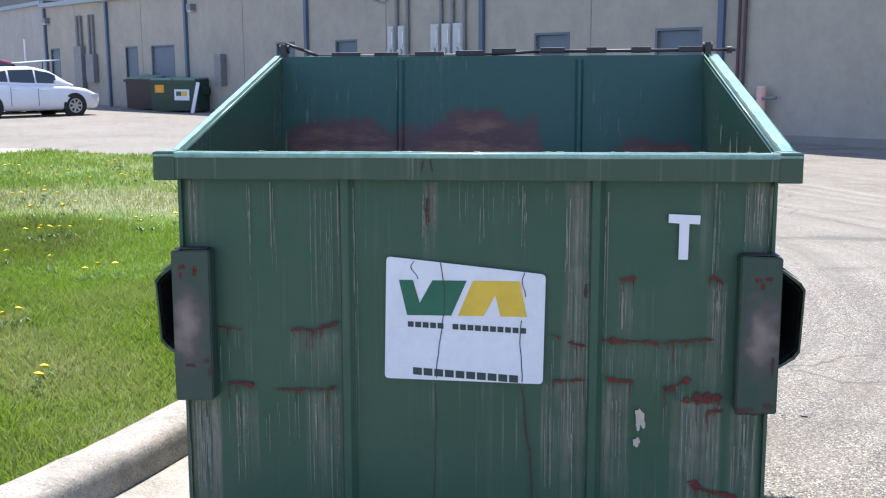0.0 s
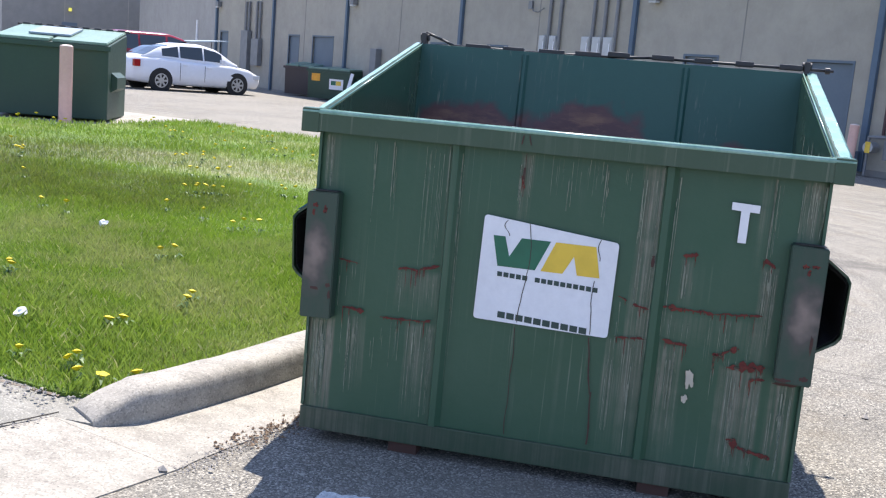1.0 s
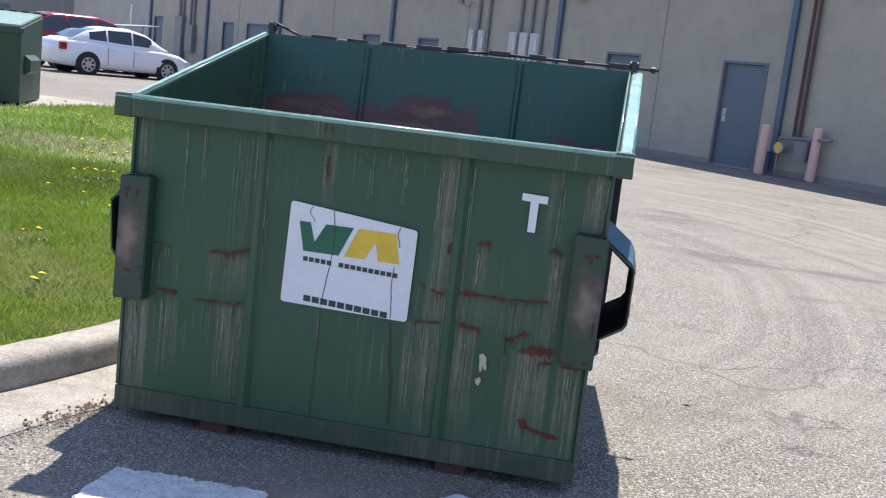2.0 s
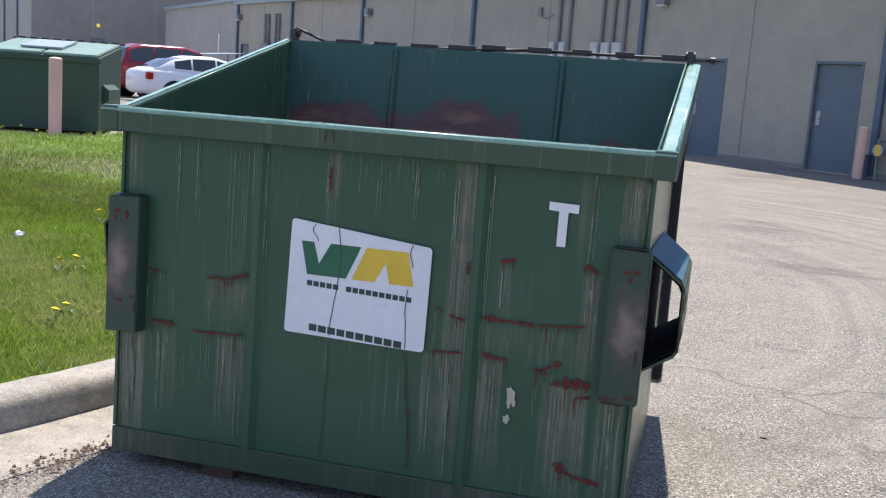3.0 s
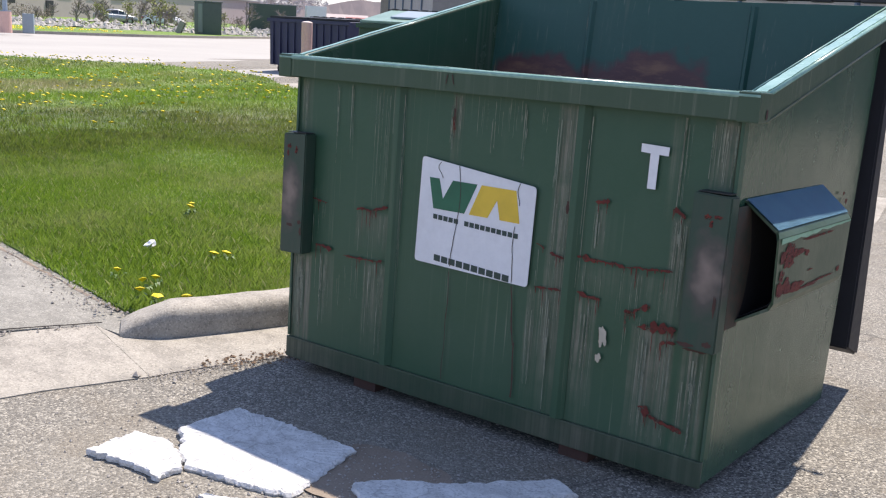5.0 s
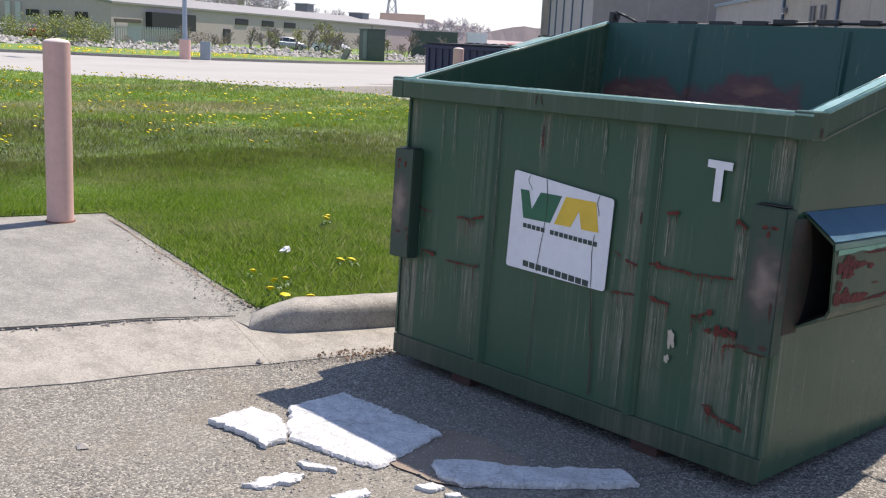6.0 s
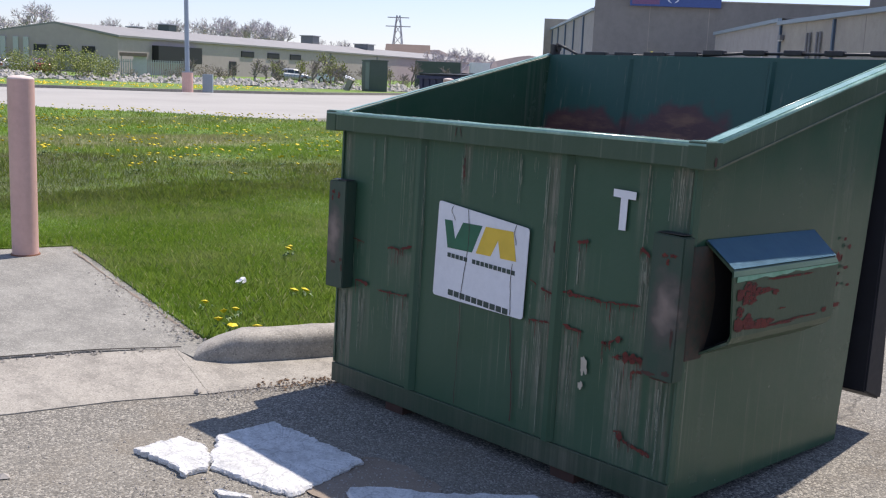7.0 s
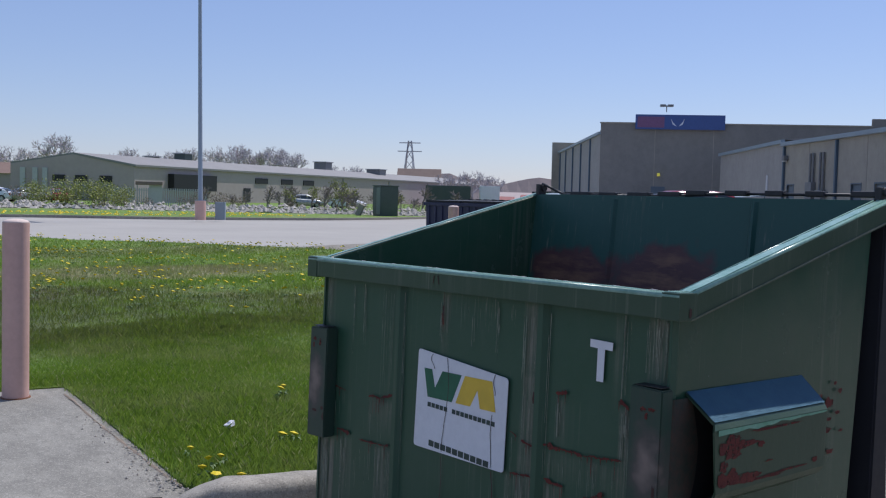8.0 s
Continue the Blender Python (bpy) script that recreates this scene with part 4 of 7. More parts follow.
for s in (-1, 1):
    pocket = part("fork_pocket", sleeve(s), RIM, dumpster, "bent green fork sleeve with rust scrapes")
    # added black skins paint the shade inside the sleeve
    part("sleeve_lining", sleeve(s, 0.009, 0.10, 0.775, 0.002), SLEEVE_SHADE, pocket, "inside of the fork sleeve, shade painted black")
    part("sleeve_back", boxes(((s * (W + 0.006) - 0.003, 0.09, 0.55), (s * (W + 0.006) + 0.003, 0.79, 0.905))), SLEEVE_SHADE, pocket, "side behind the sleeve, shade painted black")
    g = bmesh.new()
    a = -0.058
    x0, x1 = (0.772, 0.889)
    pts = [(s * x0, a, 0.478), (s * x1, a, 0.474), (s * x1, a, 0.932), (s * x0, a, 0.936)]
    prism(g, pts, (0, 0.057, 0))
    bmesh.ops.bevel(g, geom=g.edges[:], offset=0.004, segments=2, affect="EDGES")
    # black strip on the solid plate paints the shade of an open channel
    part("plate_slot", boxes(((s * 0.8305 - 0.048, -0.050, 0.9372), (s * 0.8305 + 0.048, -0.004, 0.9392))), BLACK_IRON, dumpster, "black strip painting the shade in the guard channel's top")
    part("guard_plate", g, PLATE[s], dumpster, "grimy green guard plate rubbed bare in the middle")

# rust on the pockets' outer faces
def blot(name, parent, material, place, n=64, seed=0, label=""):
    """An irregular flat stain; place maps (u, v) in -1..1 to a point."""
    g = bmesh.new()
    ring = []
    for k in range(n):
        u = 2 * math.pi * k / n
        w = 0.72 + 0.5 * noise.noise((math.cos(u) * 1.6 + seed, math.sin(u) * 1.6, seed * 1.3)) + 0.22 * noise.noise((math.cos(u) * 5 + seed, math.sin(u) * 5, 2)) + 0.08 * noise.noise((k * 1.7, seed, 2))
        w = max(0.3, w)
        ring.append(g.verts.new(place(w * math.cos(u), w * math.sin(u))))
    g.faces.new(ring)
    bmesh.ops.triangulate(g, faces=g.faces[:])
    return part(name, g, material, parent, label)


def face_x(s, y, z):
    """Where the dented outer face of a sleeve lies."""
    k = min(9.999, max(0.0, (y - 0.085) / 0.0715))
    a, f = int(k), k - int(k)
    def edge(i):
        d = [0.0015 * noise.noise(((0.085 + 0.0715 * q) * 6, i * 1.7, s * 3)) for q in (a, a + 1)]
        return (0.988 if i == 3 else 0.990) + d[0] * (1 - f) + d[1] * f
    u = min(1.0, max(0.0, (z - 0.622) / 0.196))
    return s * (edge(3) * (1 - u) + edge(2) * u + 0.0022)


for s in (-1, 1):
    for cy, cz, ay, az, sd in ((0.165, 0.765, 0.10, 0.034, 1), (0.26, 0.760, 0.07, 0.012, 4), (0.17, 0.735, 0.06, 0.022, 7), (0.155, 0.660, 0.08, 0.034, 6), (0.24, 0.652, 0.13, 0.022, 2), (0.38, 0.640, 0.18, 0.007, 3), (0.34, 0.748, 0.030, 0.012, 5), (0.56, 0.645, 0.15, 0.005, 8), (0.70, 0.655, 0.03, 0.010, 9), (0.40, 0.690, 0.035, 0.004, 10), (0.13, 0.70, 0.03, 0.02, 11), (0.45, 0.795, 0.25, 0.005, 12)):
        blot("rust_patch", dumpster, RUST, lambda u, v, c=cy, z=cz, a=ay, b=az, s=s: (face_x(s, max(0.102, c + a * u), z + b * v), max(0.102, c + a * u), z + b * v), seed=sd + s, label="flaking red rust scrape")
    # pale fold along the top of the outer face
    g = bmesh.new()
    rows = []
    for k in range(25):
        y = 0.092 + 0.675 * k / 24
        h_ = 0.016 + 0.009 * noise.noise((y * 14, s, 3)) - 0.010 * k / 24
        rows.append([g.verts.new((face_x(s, y, zz) * 1.0004, y, zz)) for zz in (0.817, 0.817 - h_)])
    for a, b in zip(rows, rows[1:]):
        g.faces.new((a[0], a[1], b[1], b[0]))
    part("sleeve_fold", g, LIP, dumpster, "pale fold along the sleeve")
for cy, cz, ay, az, sd in ((1.0, 0.80, 0.05, 0.03, 11), (0.98, 0.70, 0.06, 0.012, 12), (1.03, 0.62, 0.05, 0.01, 13), (0.95, 0.62, 0.03, 0.012, 14), (0.62, 1.34, 0.012, 0.03, 15), (0.93, 0.83, 0.02, 0.012, 16), (1.07, 0.76, 0.03, 0.010, 17), (1.0, 0.74, 0.04, 0.008, 18), (1.08, 0.84, 0.02, 0.014, 19), (0.96, 0.66, 0.03, 0.007, 20), (1.1, 0.69, 0.02, 0.008, 21), (1.04, 0.87, 0.015, 0.01, 22)):
    blot("rust_patch", dumpster, RUST, lambda u, v, c=cy, z=cz, a=ay, b=az: (W + 0.0125, c + a * u, z + b * v), seed=sd, label="flaking red rust scrape")
for s in (-1, 1):
    g = bmesh.new()
    rows = []
    for k in range(11):
        y = 0.086 + 0.712 * k / 10
        o = 0.0015 * noise.noise((y * 6, 1.7, s * 3))
        rows.append([g.verts.new((s * (W + 0.004), y, 0.9175)), g.verts.new((s * (0.9795 + o), y - 0.024 * k / 10, 0.8405 + o))])
    for a, b in zip(rows, rows[1:]):
        g.faces.new((a[0], a[1], b[1], b[0]))
    bmesh.ops.solidify(g, geom=g.faces[:], thickness=0.002)
    part("pocket_top", g, BLUE_TOP, dumpster, "top of the fork sleeve, sky reflection painted blue")
blot("paint_drip", dumpster, PAPER, lambda u, v: (W - 0.014, 0.50 + 0.010 * u + 0.015 * v, 1.16 + 0.13 * v), seed=61, label="pale paint run on the inner side")
for k, (y, z) in enumerate(((0.30, 1.2), (0.62, 1.2), (0.8, 1.25))):
    blot("paint_drip", dumpster, PAPER, lambda u, v, y=y, z=z: (W - 0.014, y + 0.006 * u, z + 0.05 * v), seed=63 + k, label="pale paint run on the inner side")
# scuffed plate between the guard plate and the mouth of each sleeve
for s in (-1, 1):
    g = bmesh.new()
    rows = []
    for k in range(17):
        z = 0.535 + 0.365 * k / 16
        far_y = 0.150 + 0.012 * noise.noise((z * 9, s, 0)) - 0.05 * abs(k / 8 - 1) ** 2
        rows.append([g.verts.new((s * (W + o), y, z)) for o, y in ((0.0065, 0.004), (0.0125, 0.012), (0.0125, far_y))])
    for a, b in zip(rows, rows[1:]):
        g.faces.new((a[0], a[1], b[1], b[0]))
        g.faces.new((a[1], a[2], b[2], b[1]))
    part("scuffed_plate", g, FLANK, dumpster, "brown scuffed plate beside the sleeve mouth")
blot("rust_patch", dumpster, RUST_DARK, lambda u, v: (RW + 0.004, 0.0 + 0.012 * u, H0 - 0.055 + 0.022 * v), seed=71)
blot("rust_patch", dumpster, RUST, lambda u, v: (W + 0.0125, 0.62 + 0.012 * u, 1.33 + 0.02 * v), seed=72)
blot("rust_patch", dumpster, RUST_DARK, lambda u, v: (0.82 + 0.05 * u, -0.0145, 0.466 + 0.014 * v), seed=22)


for k, (x, z, a, b, dark) in enumerate(((-0.855, 0.885, 0.014, 0.012, 0), (-0.818, 0.872, 0.010, 0.020, 0), (-0.862, 0.86, 0.006, 0.016, 0), (-0.79, 0.60, 0.012, 0.012, 1), (-0.782, 0.565, 0.008, 0.022, 1), (-0.84, 0.585, 0.020, 0.007, 1), (0.822, 0.868, 0.014, 0.012, 0),
                                            (0.852, 0.872, 0.020, 0.007, 0), (0.835, 0.85, 0.008, 0.012, 0), (0.862, 0.50, 0.018, 0.012, 1), (0.80, 0.488, 0.03, 0.008, 1), (0.872, 0.62, 0.006, 0.05, 1))):
    blot("rust_patch", dumpster, RUST_DARK if dark else RUST, lambda u, v, x=x, z=z, a=a, b=b: (x + a * u, -0.0592, z + b * v), 32, 120 + k, "rust spot on the guard plate")


# rust scratches on the front: a torn line with drips under it
def scratch(x0, z0, x1, z1, thick=0.006, drips=5, seed=0):
    g = bmesh.new()
    n = max(10, int((x1 - x0) / 0.004))
    rnd_ = random.Random(seed)
    top, bot = [], []
    for k in range(n + 1):
        u = k / n
        x = x0 + (x1 - x0) * u
        z = z0 + (z1 - z0) * u + 0.006 * noise.noise((x * 26, seed, 0)) + 0.003 * noise.noise((x * 90, seed, 4))
        w = 1.45 * thick * (0.25 + abs(noise.noise((x * 32, seed * 2, 1))) * 2.0 + 0.5 * abs(noise.noise((x * 150, seed, 1)))) * min(1, 0.2 + 5 * u, 0.2 + 5 * (1 - u))
        top.append(g.verts.new((x, -0.0085, z + w)))
        bot.append(g.verts.new((x, -0.0085, z - w * 0.9)))
    for k in range(n):
        g.faces.new((top[k], top[k + 1], bot[k + 1], bot[k]))
    for _ in range(drips):
        k = rnd_.randrange(n)
        x, z = bot[k].co.x, bot[k].co.z + 0.001
        w, l = rnd_.uniform(0.0006, 0.0022), 0.006 + 0.07 * rnd_.random() ** 3
        q = [g.verts.new((x + dx, -0.0086, zz)) for dx, zz in ((-w, z), (w, z), (w * 0.6 + 0.001, z - l * 0.6), (w * 0.4, z - l), (-w * 0.5, z - l * 0.7))]
        g.faces.new(q)
    return tagged(part("rust_scratch", g, RUST, dumpster, "dark red rust scratch with drips"), kind="stuff")


def streaking(x0, x1, zt, zb, count, material, seed, wide=0.0016):
    """Thin dried runs side by side, in one stain."""
    g = bmesh.new()
    rnd_ = random.Random(seed)
    for i in range(count):
        x = rnd_.uniform(x0, x1)
        t_, b_ = zt - rnd_.random() ** 2 * (zt - zb) * 0.5, zb + rnd_.random() ** 1.3 * (zt - zb) * 0.7
        if t_ - b_ < 0.02:
            continue
        w = wide * rnd_.uniform(0.35, 1.25)
        rows = []
        for k in range(9):
            z = t_ + (b_ - t_) * k / 8
            c = x + 0.002 * noise.noise((z * 6, i, seed))
            ww = w * (0.35 + 0.9 * abs(noise.noise((z * 16, i, seed + 2)))) * (1 - 0.5 * k / 8)
            rows.append((g.verts.new((c - ww, -0.0076, z)), g.verts.new((c + ww, -0.0076, z))))
        for a, b in zip(rows, rows[1:]):
            g.faces.new((a[0], a[1], b[1], b[0]))
    return tagged(part("run_stain", g, material, dumpster, "pale dried runs down the paint"), kind="stuff")


SCRATCHES = [(-0.545, 0.685, -0.47, 0.692, 0.005, 6), (-0.465, 0.692, -0.395, 0.712, 0.009, 4), (-0.745, 0.521, -0.66, 0.512, 0.006, 5), (-0.60, 0.50, -0.425, 0.505, 0.004, 7), (-0.43, 0.505, -0.41, 0.515, 0.008, 1),
             (-0.77, 0.695, -0.69, 0.685, 0.003, 4), (0.39, 0.672, 0.56, 0.668, 0.006, 7), (0.56, 0.668, 0.715, 0.682, 0.0045, 8), (0.40, 0.556, 0.485, 0.548, 0.009, 6), (0.575, 0.53, 0.655, 0.56, 0.006, 4),
             (0.57, 0.53, 0.60, 0.525, 0.008, 2), (0.622, 0.495, 0.745, 0.508, 0.009, 6), (0.435, 0.855, 0.485, 0.856, 0.011, 3), (0.695, 0.868, 0.735, 0.848, 0.012, 4), (0.65, 0.245, 0.69, 0.235, 0.014, 2),
             (0.68, 0.225, 0.80, 0.200, 0.009, 4), (0.24, 0.545, 0.35, 0.552, 0.004, 7), (0.29, 0.665, 0.345, 0.655, 0.005, 4), (0.235, 0.687, 0.27, 0.675, 0.002, 1), (0.70, 0.46, 0.75, 0.47, 0.006, 3),
             (-0.135, 1.06, -0.12, 1.02, 0.01, 2), (-0.85, 0.90, -0.80, 0.89, 0.004, 2)]
PALE = surf("dried pale runs", (0.30, 0.30, 0.225), (0.17, 0.20, 0.145), 0.8, big=20, fine=90)
BROWN_RUN = surf("dried brown runs", (0.17, 0.145, 0.11), (0.09, 0.10, 0.07), 0.8, big=20, fine=90)
# the runs are thin films that let the paint show through in places
for film in (PALE, BROWN_RUN):
    ft = film.node_tree
    ft.links.new(ramp(ft, tex_noise(ft, coord(ft, (70, 70, 9)), 1.0, 4, 0.65), 0.30, 0.56, (0.30,) * 3 + (1,), (1.0,) * 3 + (1,)), ft.nodes["Principled BSDF"].inputs["Alpha"])
for k, (x0, z0, x1, z1, th, dr) in enumerate(SCRATCHES):
    scratch(x0, z0, x1, z1, th, dr, 30 + k)
    if 0.2 < z0 < 0.9 and k < 20:
        streaking(x0, x1, min(z0, z1) - 0.004, max(0.14, min(z0, z1) - 0.18), max(3, int((x1 - x0) * 60)), PALE, 200 + k)
for k, (x0, x1, zt, zb, c, mt, wd) in enumerate(((0.285, 0.350, 1.14, 0.35, 12, PALE, 0.0018), (0.225, 0.29, 0.54, 0.2, 14, PALE, 0.0016),
                                                 (-0.872, -0.775, 0.465, 0.14, 22, PALE, 0.002), (0.775, 0.845, 0.465, 0.16, 16, PALE, 0.002), 
                                                 (0.625, 0.745, 0.49, 0.14, 14, PALE, 0.0018), (0.39, 0.47, 0.54, 0.15, 10, PALE, 0.0018), (0.80, 0.87, 1.13, 0.95, 16, PALE, 0.002), 
                                                 (-0.48, -0.40, 1.13, 0.70, 10, PALE, 0.0014), (-0.50, -0.39, 0.49, 0.14, 14, PALE, 0.0018), (-0.72, -0.66, 0.49, 0.2, 14, PALE, 0.002), (-0.06, 0.25, 1.14, 1.0, 22, PALE, 0.0013), (-0.14, -0.10, 1.14, 0.92, 6, PALE, 0.002), (0.70, 0.745, 0.83, 0.58, 14, PALE, 0.002),
                                                 (-0.60, -0.575, 1.14, 0.86, 7, PALE, 0.002), (-0.845, -0.82, 1.14, 0.95, 4, PALE, 0.002), (0.70, 0.735, 1.14, 0.88, 6, PALE, 0.0018), (-0.345, -0.335, 1.1, 0.3, 5, PALE, 0.0016), (-0.385, -0.382, 1.13, 0.16, 3, PALE, 0.0014), (0.345, 0.349, 1.13, 0.16, 3, PALE, 0.0016))):
    streaking(x0, x1, zt, zb, c, mt, 300 + k, wd)
# single strong runs from under the rim and under the larger rust spots
for k, (x, zt, zb, c, wd) in enumerate(((-0.664, 1.142, 0.84, 4, 0.0042), (-0.827, 1.142, 0.93, 3, 0.003), (-0.350, 1.13, 0.32, 3, 0.0028), (-0.388, 1.14, 0.90, 3, 0.0028), (-0.136, 1.10, 0.86, 4, 0.004), (0.033, 1.135, 0.93, 3, 0.003),
                                        (0.155, 1.135, 0.87, 4, 0.004), (0.284, 1.14, 0.45, 4, 0.003), (0.344, 1.14, 0.40, 4, 0.003), (0.398, 1.14, 0.55, 3, 0.003), (0.700, 1.14, 0.84, 5, 0.0045), (0.454, 0.84, 0.69, 4, 0.006), (0.717, 0.85, 0.64, 5, 0.005),
                                        (0.832, 1.14, 0.95, 4, 0.004), (0.792, 1.14, 0.97, 3, 0.003), (-0.62, 0.49, 0.30, 3, 0.003), (0.30, 0.53, 0.13, 5, 0.005), (0.645, 0.47, 0.15, 5, 0.005), (0.81, 0.46, 0.14, 6, 0.006), (-0.82, 0.46, 0.13, 8, 0.005), (0.44, 0.52, 0.2, 4, 0.004))):
    streaking(x - 0.004 - wd, x + 0.004 + wd, zt, zb, c, PALE, 500 + k, wd)
# thin rust runs below the sticker and on the rim
for k, (x, zt, zb, w) in enumerate([(-0.105, 0.53, 0.14, 0.0018), (0.155, 0.53, 0.33, 0.003), (0.185, 0.34, 0.15, 0.0035), (-0.125, 1.14, 0.99, 0.0016), (-0.13, 1.09, 1.05, 0.004), (0.34, 0.84, 0.80, 0.005)]):
    g = bmesh.new()
    n = 18
    rows = []
    for i in range(n + 1):
        z = zt + (zb - zt) * i / n
        c = x + 0.008 * noise.noise((z * 8, k, 0)) + (0.02 * (i / n) if k == 1 else 0)
        ww = w * (0.6 + 0.9 * abs(noise.noise((z * 30, k, 3))))
        rows.append((g.verts.new((c - ww, -0.0085, z)), g.verts.new((c + ww, -0.0085, z))))
    for a, b in zip(rows, rows[1:]):
        g.faces.new((a[0], a[1], b[1], b[0]))
    part("rust_run", g, RUST_DARK, dumpster)
for dx in (-0.014, 0.012):
    blot("rust_run", dumpster, RUST_DARK, lambda u, v, dx=dx: (-0.122 + dx + 0.0035 * u - dx * 0.4 * v, -0.0568, 1.186 + 0.026 * v), seed=81 + dx)
# pale spots on the inner edge of the front rim
for k, x in enumerate((-0.83, -0.62, -0.43, -0.22, -0.18, 0.02, 0.22, 0.26, 0.41, 0.45, 0.66, 0.80, 0.86)):
    blot("pale_spot", dumpster, DECAL, lambda u, v, x=x, k=k: (x + (0.010 + 0.003 * (k % 4)) * u, -0.002 + 0.007 * v, H0 + 0.0045), 24, 90 + k)
for k, (x, w) in enumerate(((-0.848, 0.005),)):
    blot("paint_drip", dumpster, FOLD_TAN, lambda u, v, x=x, w=w: (x + w * u, back_y(1.20 + 0.08 * v) - 0.009, 1.20 + 0.08 * v), seed=97 + k, label="pale run in the inner corner")
blot("torn_label", dumpster, PAPER, lambda u, v: (0.505 + 0.020 * u - 0.006 * v, -0.009, 0.435 + 0.042 * v), seed=41, label="torn remains of a paper label")
blot("torn_label", dumpster, PAPER, lambda u, v: (0.497 + 0.012 * u, -0.009, 0.365 + 0.018 * v), seed=44, label="torn remains of a paper label")


# sticker with its two-coloured mark and bars for the lines of writing
def flat(pts, y0, t=0.0012):
    return prism(bmesh.new(), [(x, y0, z) for x, z in pts], (0, -t, 0))


def rounded(pts, r=0.014):
    out = []
    n = len(pts)
    for i in range(n):
        p, a, b = Vector(pts[i]), Vector(pts[i - 1]), Vector(pts[(i + 1) % n])
        u, v = p + (a - p).normalized() * r, p + (b - p).normalized() * r
        for k in range(5):
            s = k / 4
            q = u * (1 - s) ** 2 + p * 2 * s * (1 - s) + v * s * s
            out.append(tuple(q))
    return out


sticker = part("sticker", flat(rounded([(-0.249, 0.917), (0.222, 0.868), (0.217, 0.537), (-0.257, 0.546)]), -0.0095, 0.0025), DECAL, dumpster, "white cracked sticker with a green and yellow mark")
zt, zb = 0.847, 0.741
part("mark_green", flat([(-0.212, zt), (-0.170, zt), (-0.150, 0.778), (-0.112, zt), (-0.010, zt), (-0.056, zb), (-0.188, zb)], -0.0122), DECAL_GREEN, sticker)
part("mark_yellow", flat([(-0.036, zb), (0.008, zt), (0.146, zt), (0.168, zb), (0.090, zb), (0.074, 0.805), (0.040, zb)], -0.0122), DECAL_YELLOW, sticker)


def text_bars(x, z, count, w, h, slope, gap, skip=()):
    """A line of writing as plain upright bars."""
    for k in range(count):
        if k not in skip:
            zz = z - (x + 0.18) * slope
            part("text_bar", flat([(x, zz), (x + w, zz - w * slope), (x + w, zz - h - w * slope), (x, zz - h)], -0.0122), DECAL_DARK, sticker)
        x += w + gap


text_bars(-0.186, 0.722, 16, 0.0175, 0.0165, 0.045, 0.0048, (5,))
text_bars(-0.171, 0.582, 10, 0.0265, 0.022, 0.062, 0.0055)
for k, (x, zt, zb, dx) in enumerate([(-0.165, 0.905, 0.85, -0.01), (-0.088, 0.90, 0.55, 0.012), (0.158, 0.873, 0.80, -0.005), (0.152, 0.73, 0.542, -0.004)]):
    g = bmesh.new()
    rows = []
    for i in range(15):
        z = zt + (zb - zt) * i / 14
        c = x + dx * math.sin(i * 0.35) + 0.004 * noise.noise((z * 20, k, 2))
        rows.append((g.verts.new((c - 0.0014, -0.0138, z)), g.verts.new((c + 0.0014, -0.0138, z))))
    for a, b in zip(rows, rows[1:]):
        g.faces.new((a[0], a[1], b[1], b[0]))
    part("crack", g, CRACK, sticker, "dark crack in the vinyl")
part("letter", flat([(0.572, 1.049), (0.662, 1.046), (0.661, 1.020), (0.631, 1.021), (0.630, 0.917), (0.603, 0.917), (0.603, 1.022), (0.572, 1.024)], -0.0085, 0.002), DECAL, dumpster, "white letter T")

# hinge rod with its sleeves and end brackets
def hinge_rod():
    bm = bmesh.new()
    pts = [(-0.86, H1 + 0.058), (-0.78, H1 + 0.03), (-0.72, H1 + 0.006), (-0.3, H1 + 0.004), (0.0, H1 + 0.010), (0.2, H1 + 0.021), (1.0, H1 + 0.024)]
    for (xa, za), (xb, zb) in zip(pts, pts[1:]):
        cyl(bm, (xa, D1 + 0.03, za), (xb, D1 + 0.03, zb), 0.0065, n=8)
    return bm


part("hinge_rod", hinge_rod(), BLACK_IRON, dumpster, "bent rusty iron hinge rod", True)
for x, z, w in ((-0.60, 0.008, 0.06), (-0.43, 0.008, 0.05), (-0.25, 0.01, 0.06), (-0.08, 0.014, 0.06), (0.06, 0.022, 0.05), (0.26, 0.024, 0.05), (0.44, 0.025, 0.04), (0.62, 0.025, 0.04), (0.82, 0.026, 0.05)):
    part("hinge_sleeve", boxes(((x - w, D1 + 0.010, H1 + z - 0.012), (x + w, D1 + 0.052, H1 + z + 0.012)), bevel=0.006), BLACK_IRON, dumpster)
for x in (-0.862, 0.886):
    g = boxes(((x - 0.012, D1 - 0.004, H1 - 0.01), (x + 0.012, D1 + 0.05, H1 + 0.055)), bevel=0.006)
    cyl(g, (x - 0.02, D1 + 0.03, H1 + 0.036), (x + 0.02, D1 + 0.03, H1 + 0.036), 0.018, n=12)
    part("rod_bracket", g, BLACK_IRON, dumpster)
part("cotter", cyl(bmesh.new(), (0.965, D1 + 0.03, H1 + 0.0235), (0.985, D1 + 0.03, H1 + 0.0235), 0.014, n=8), BLACK_IRON, dumpster)


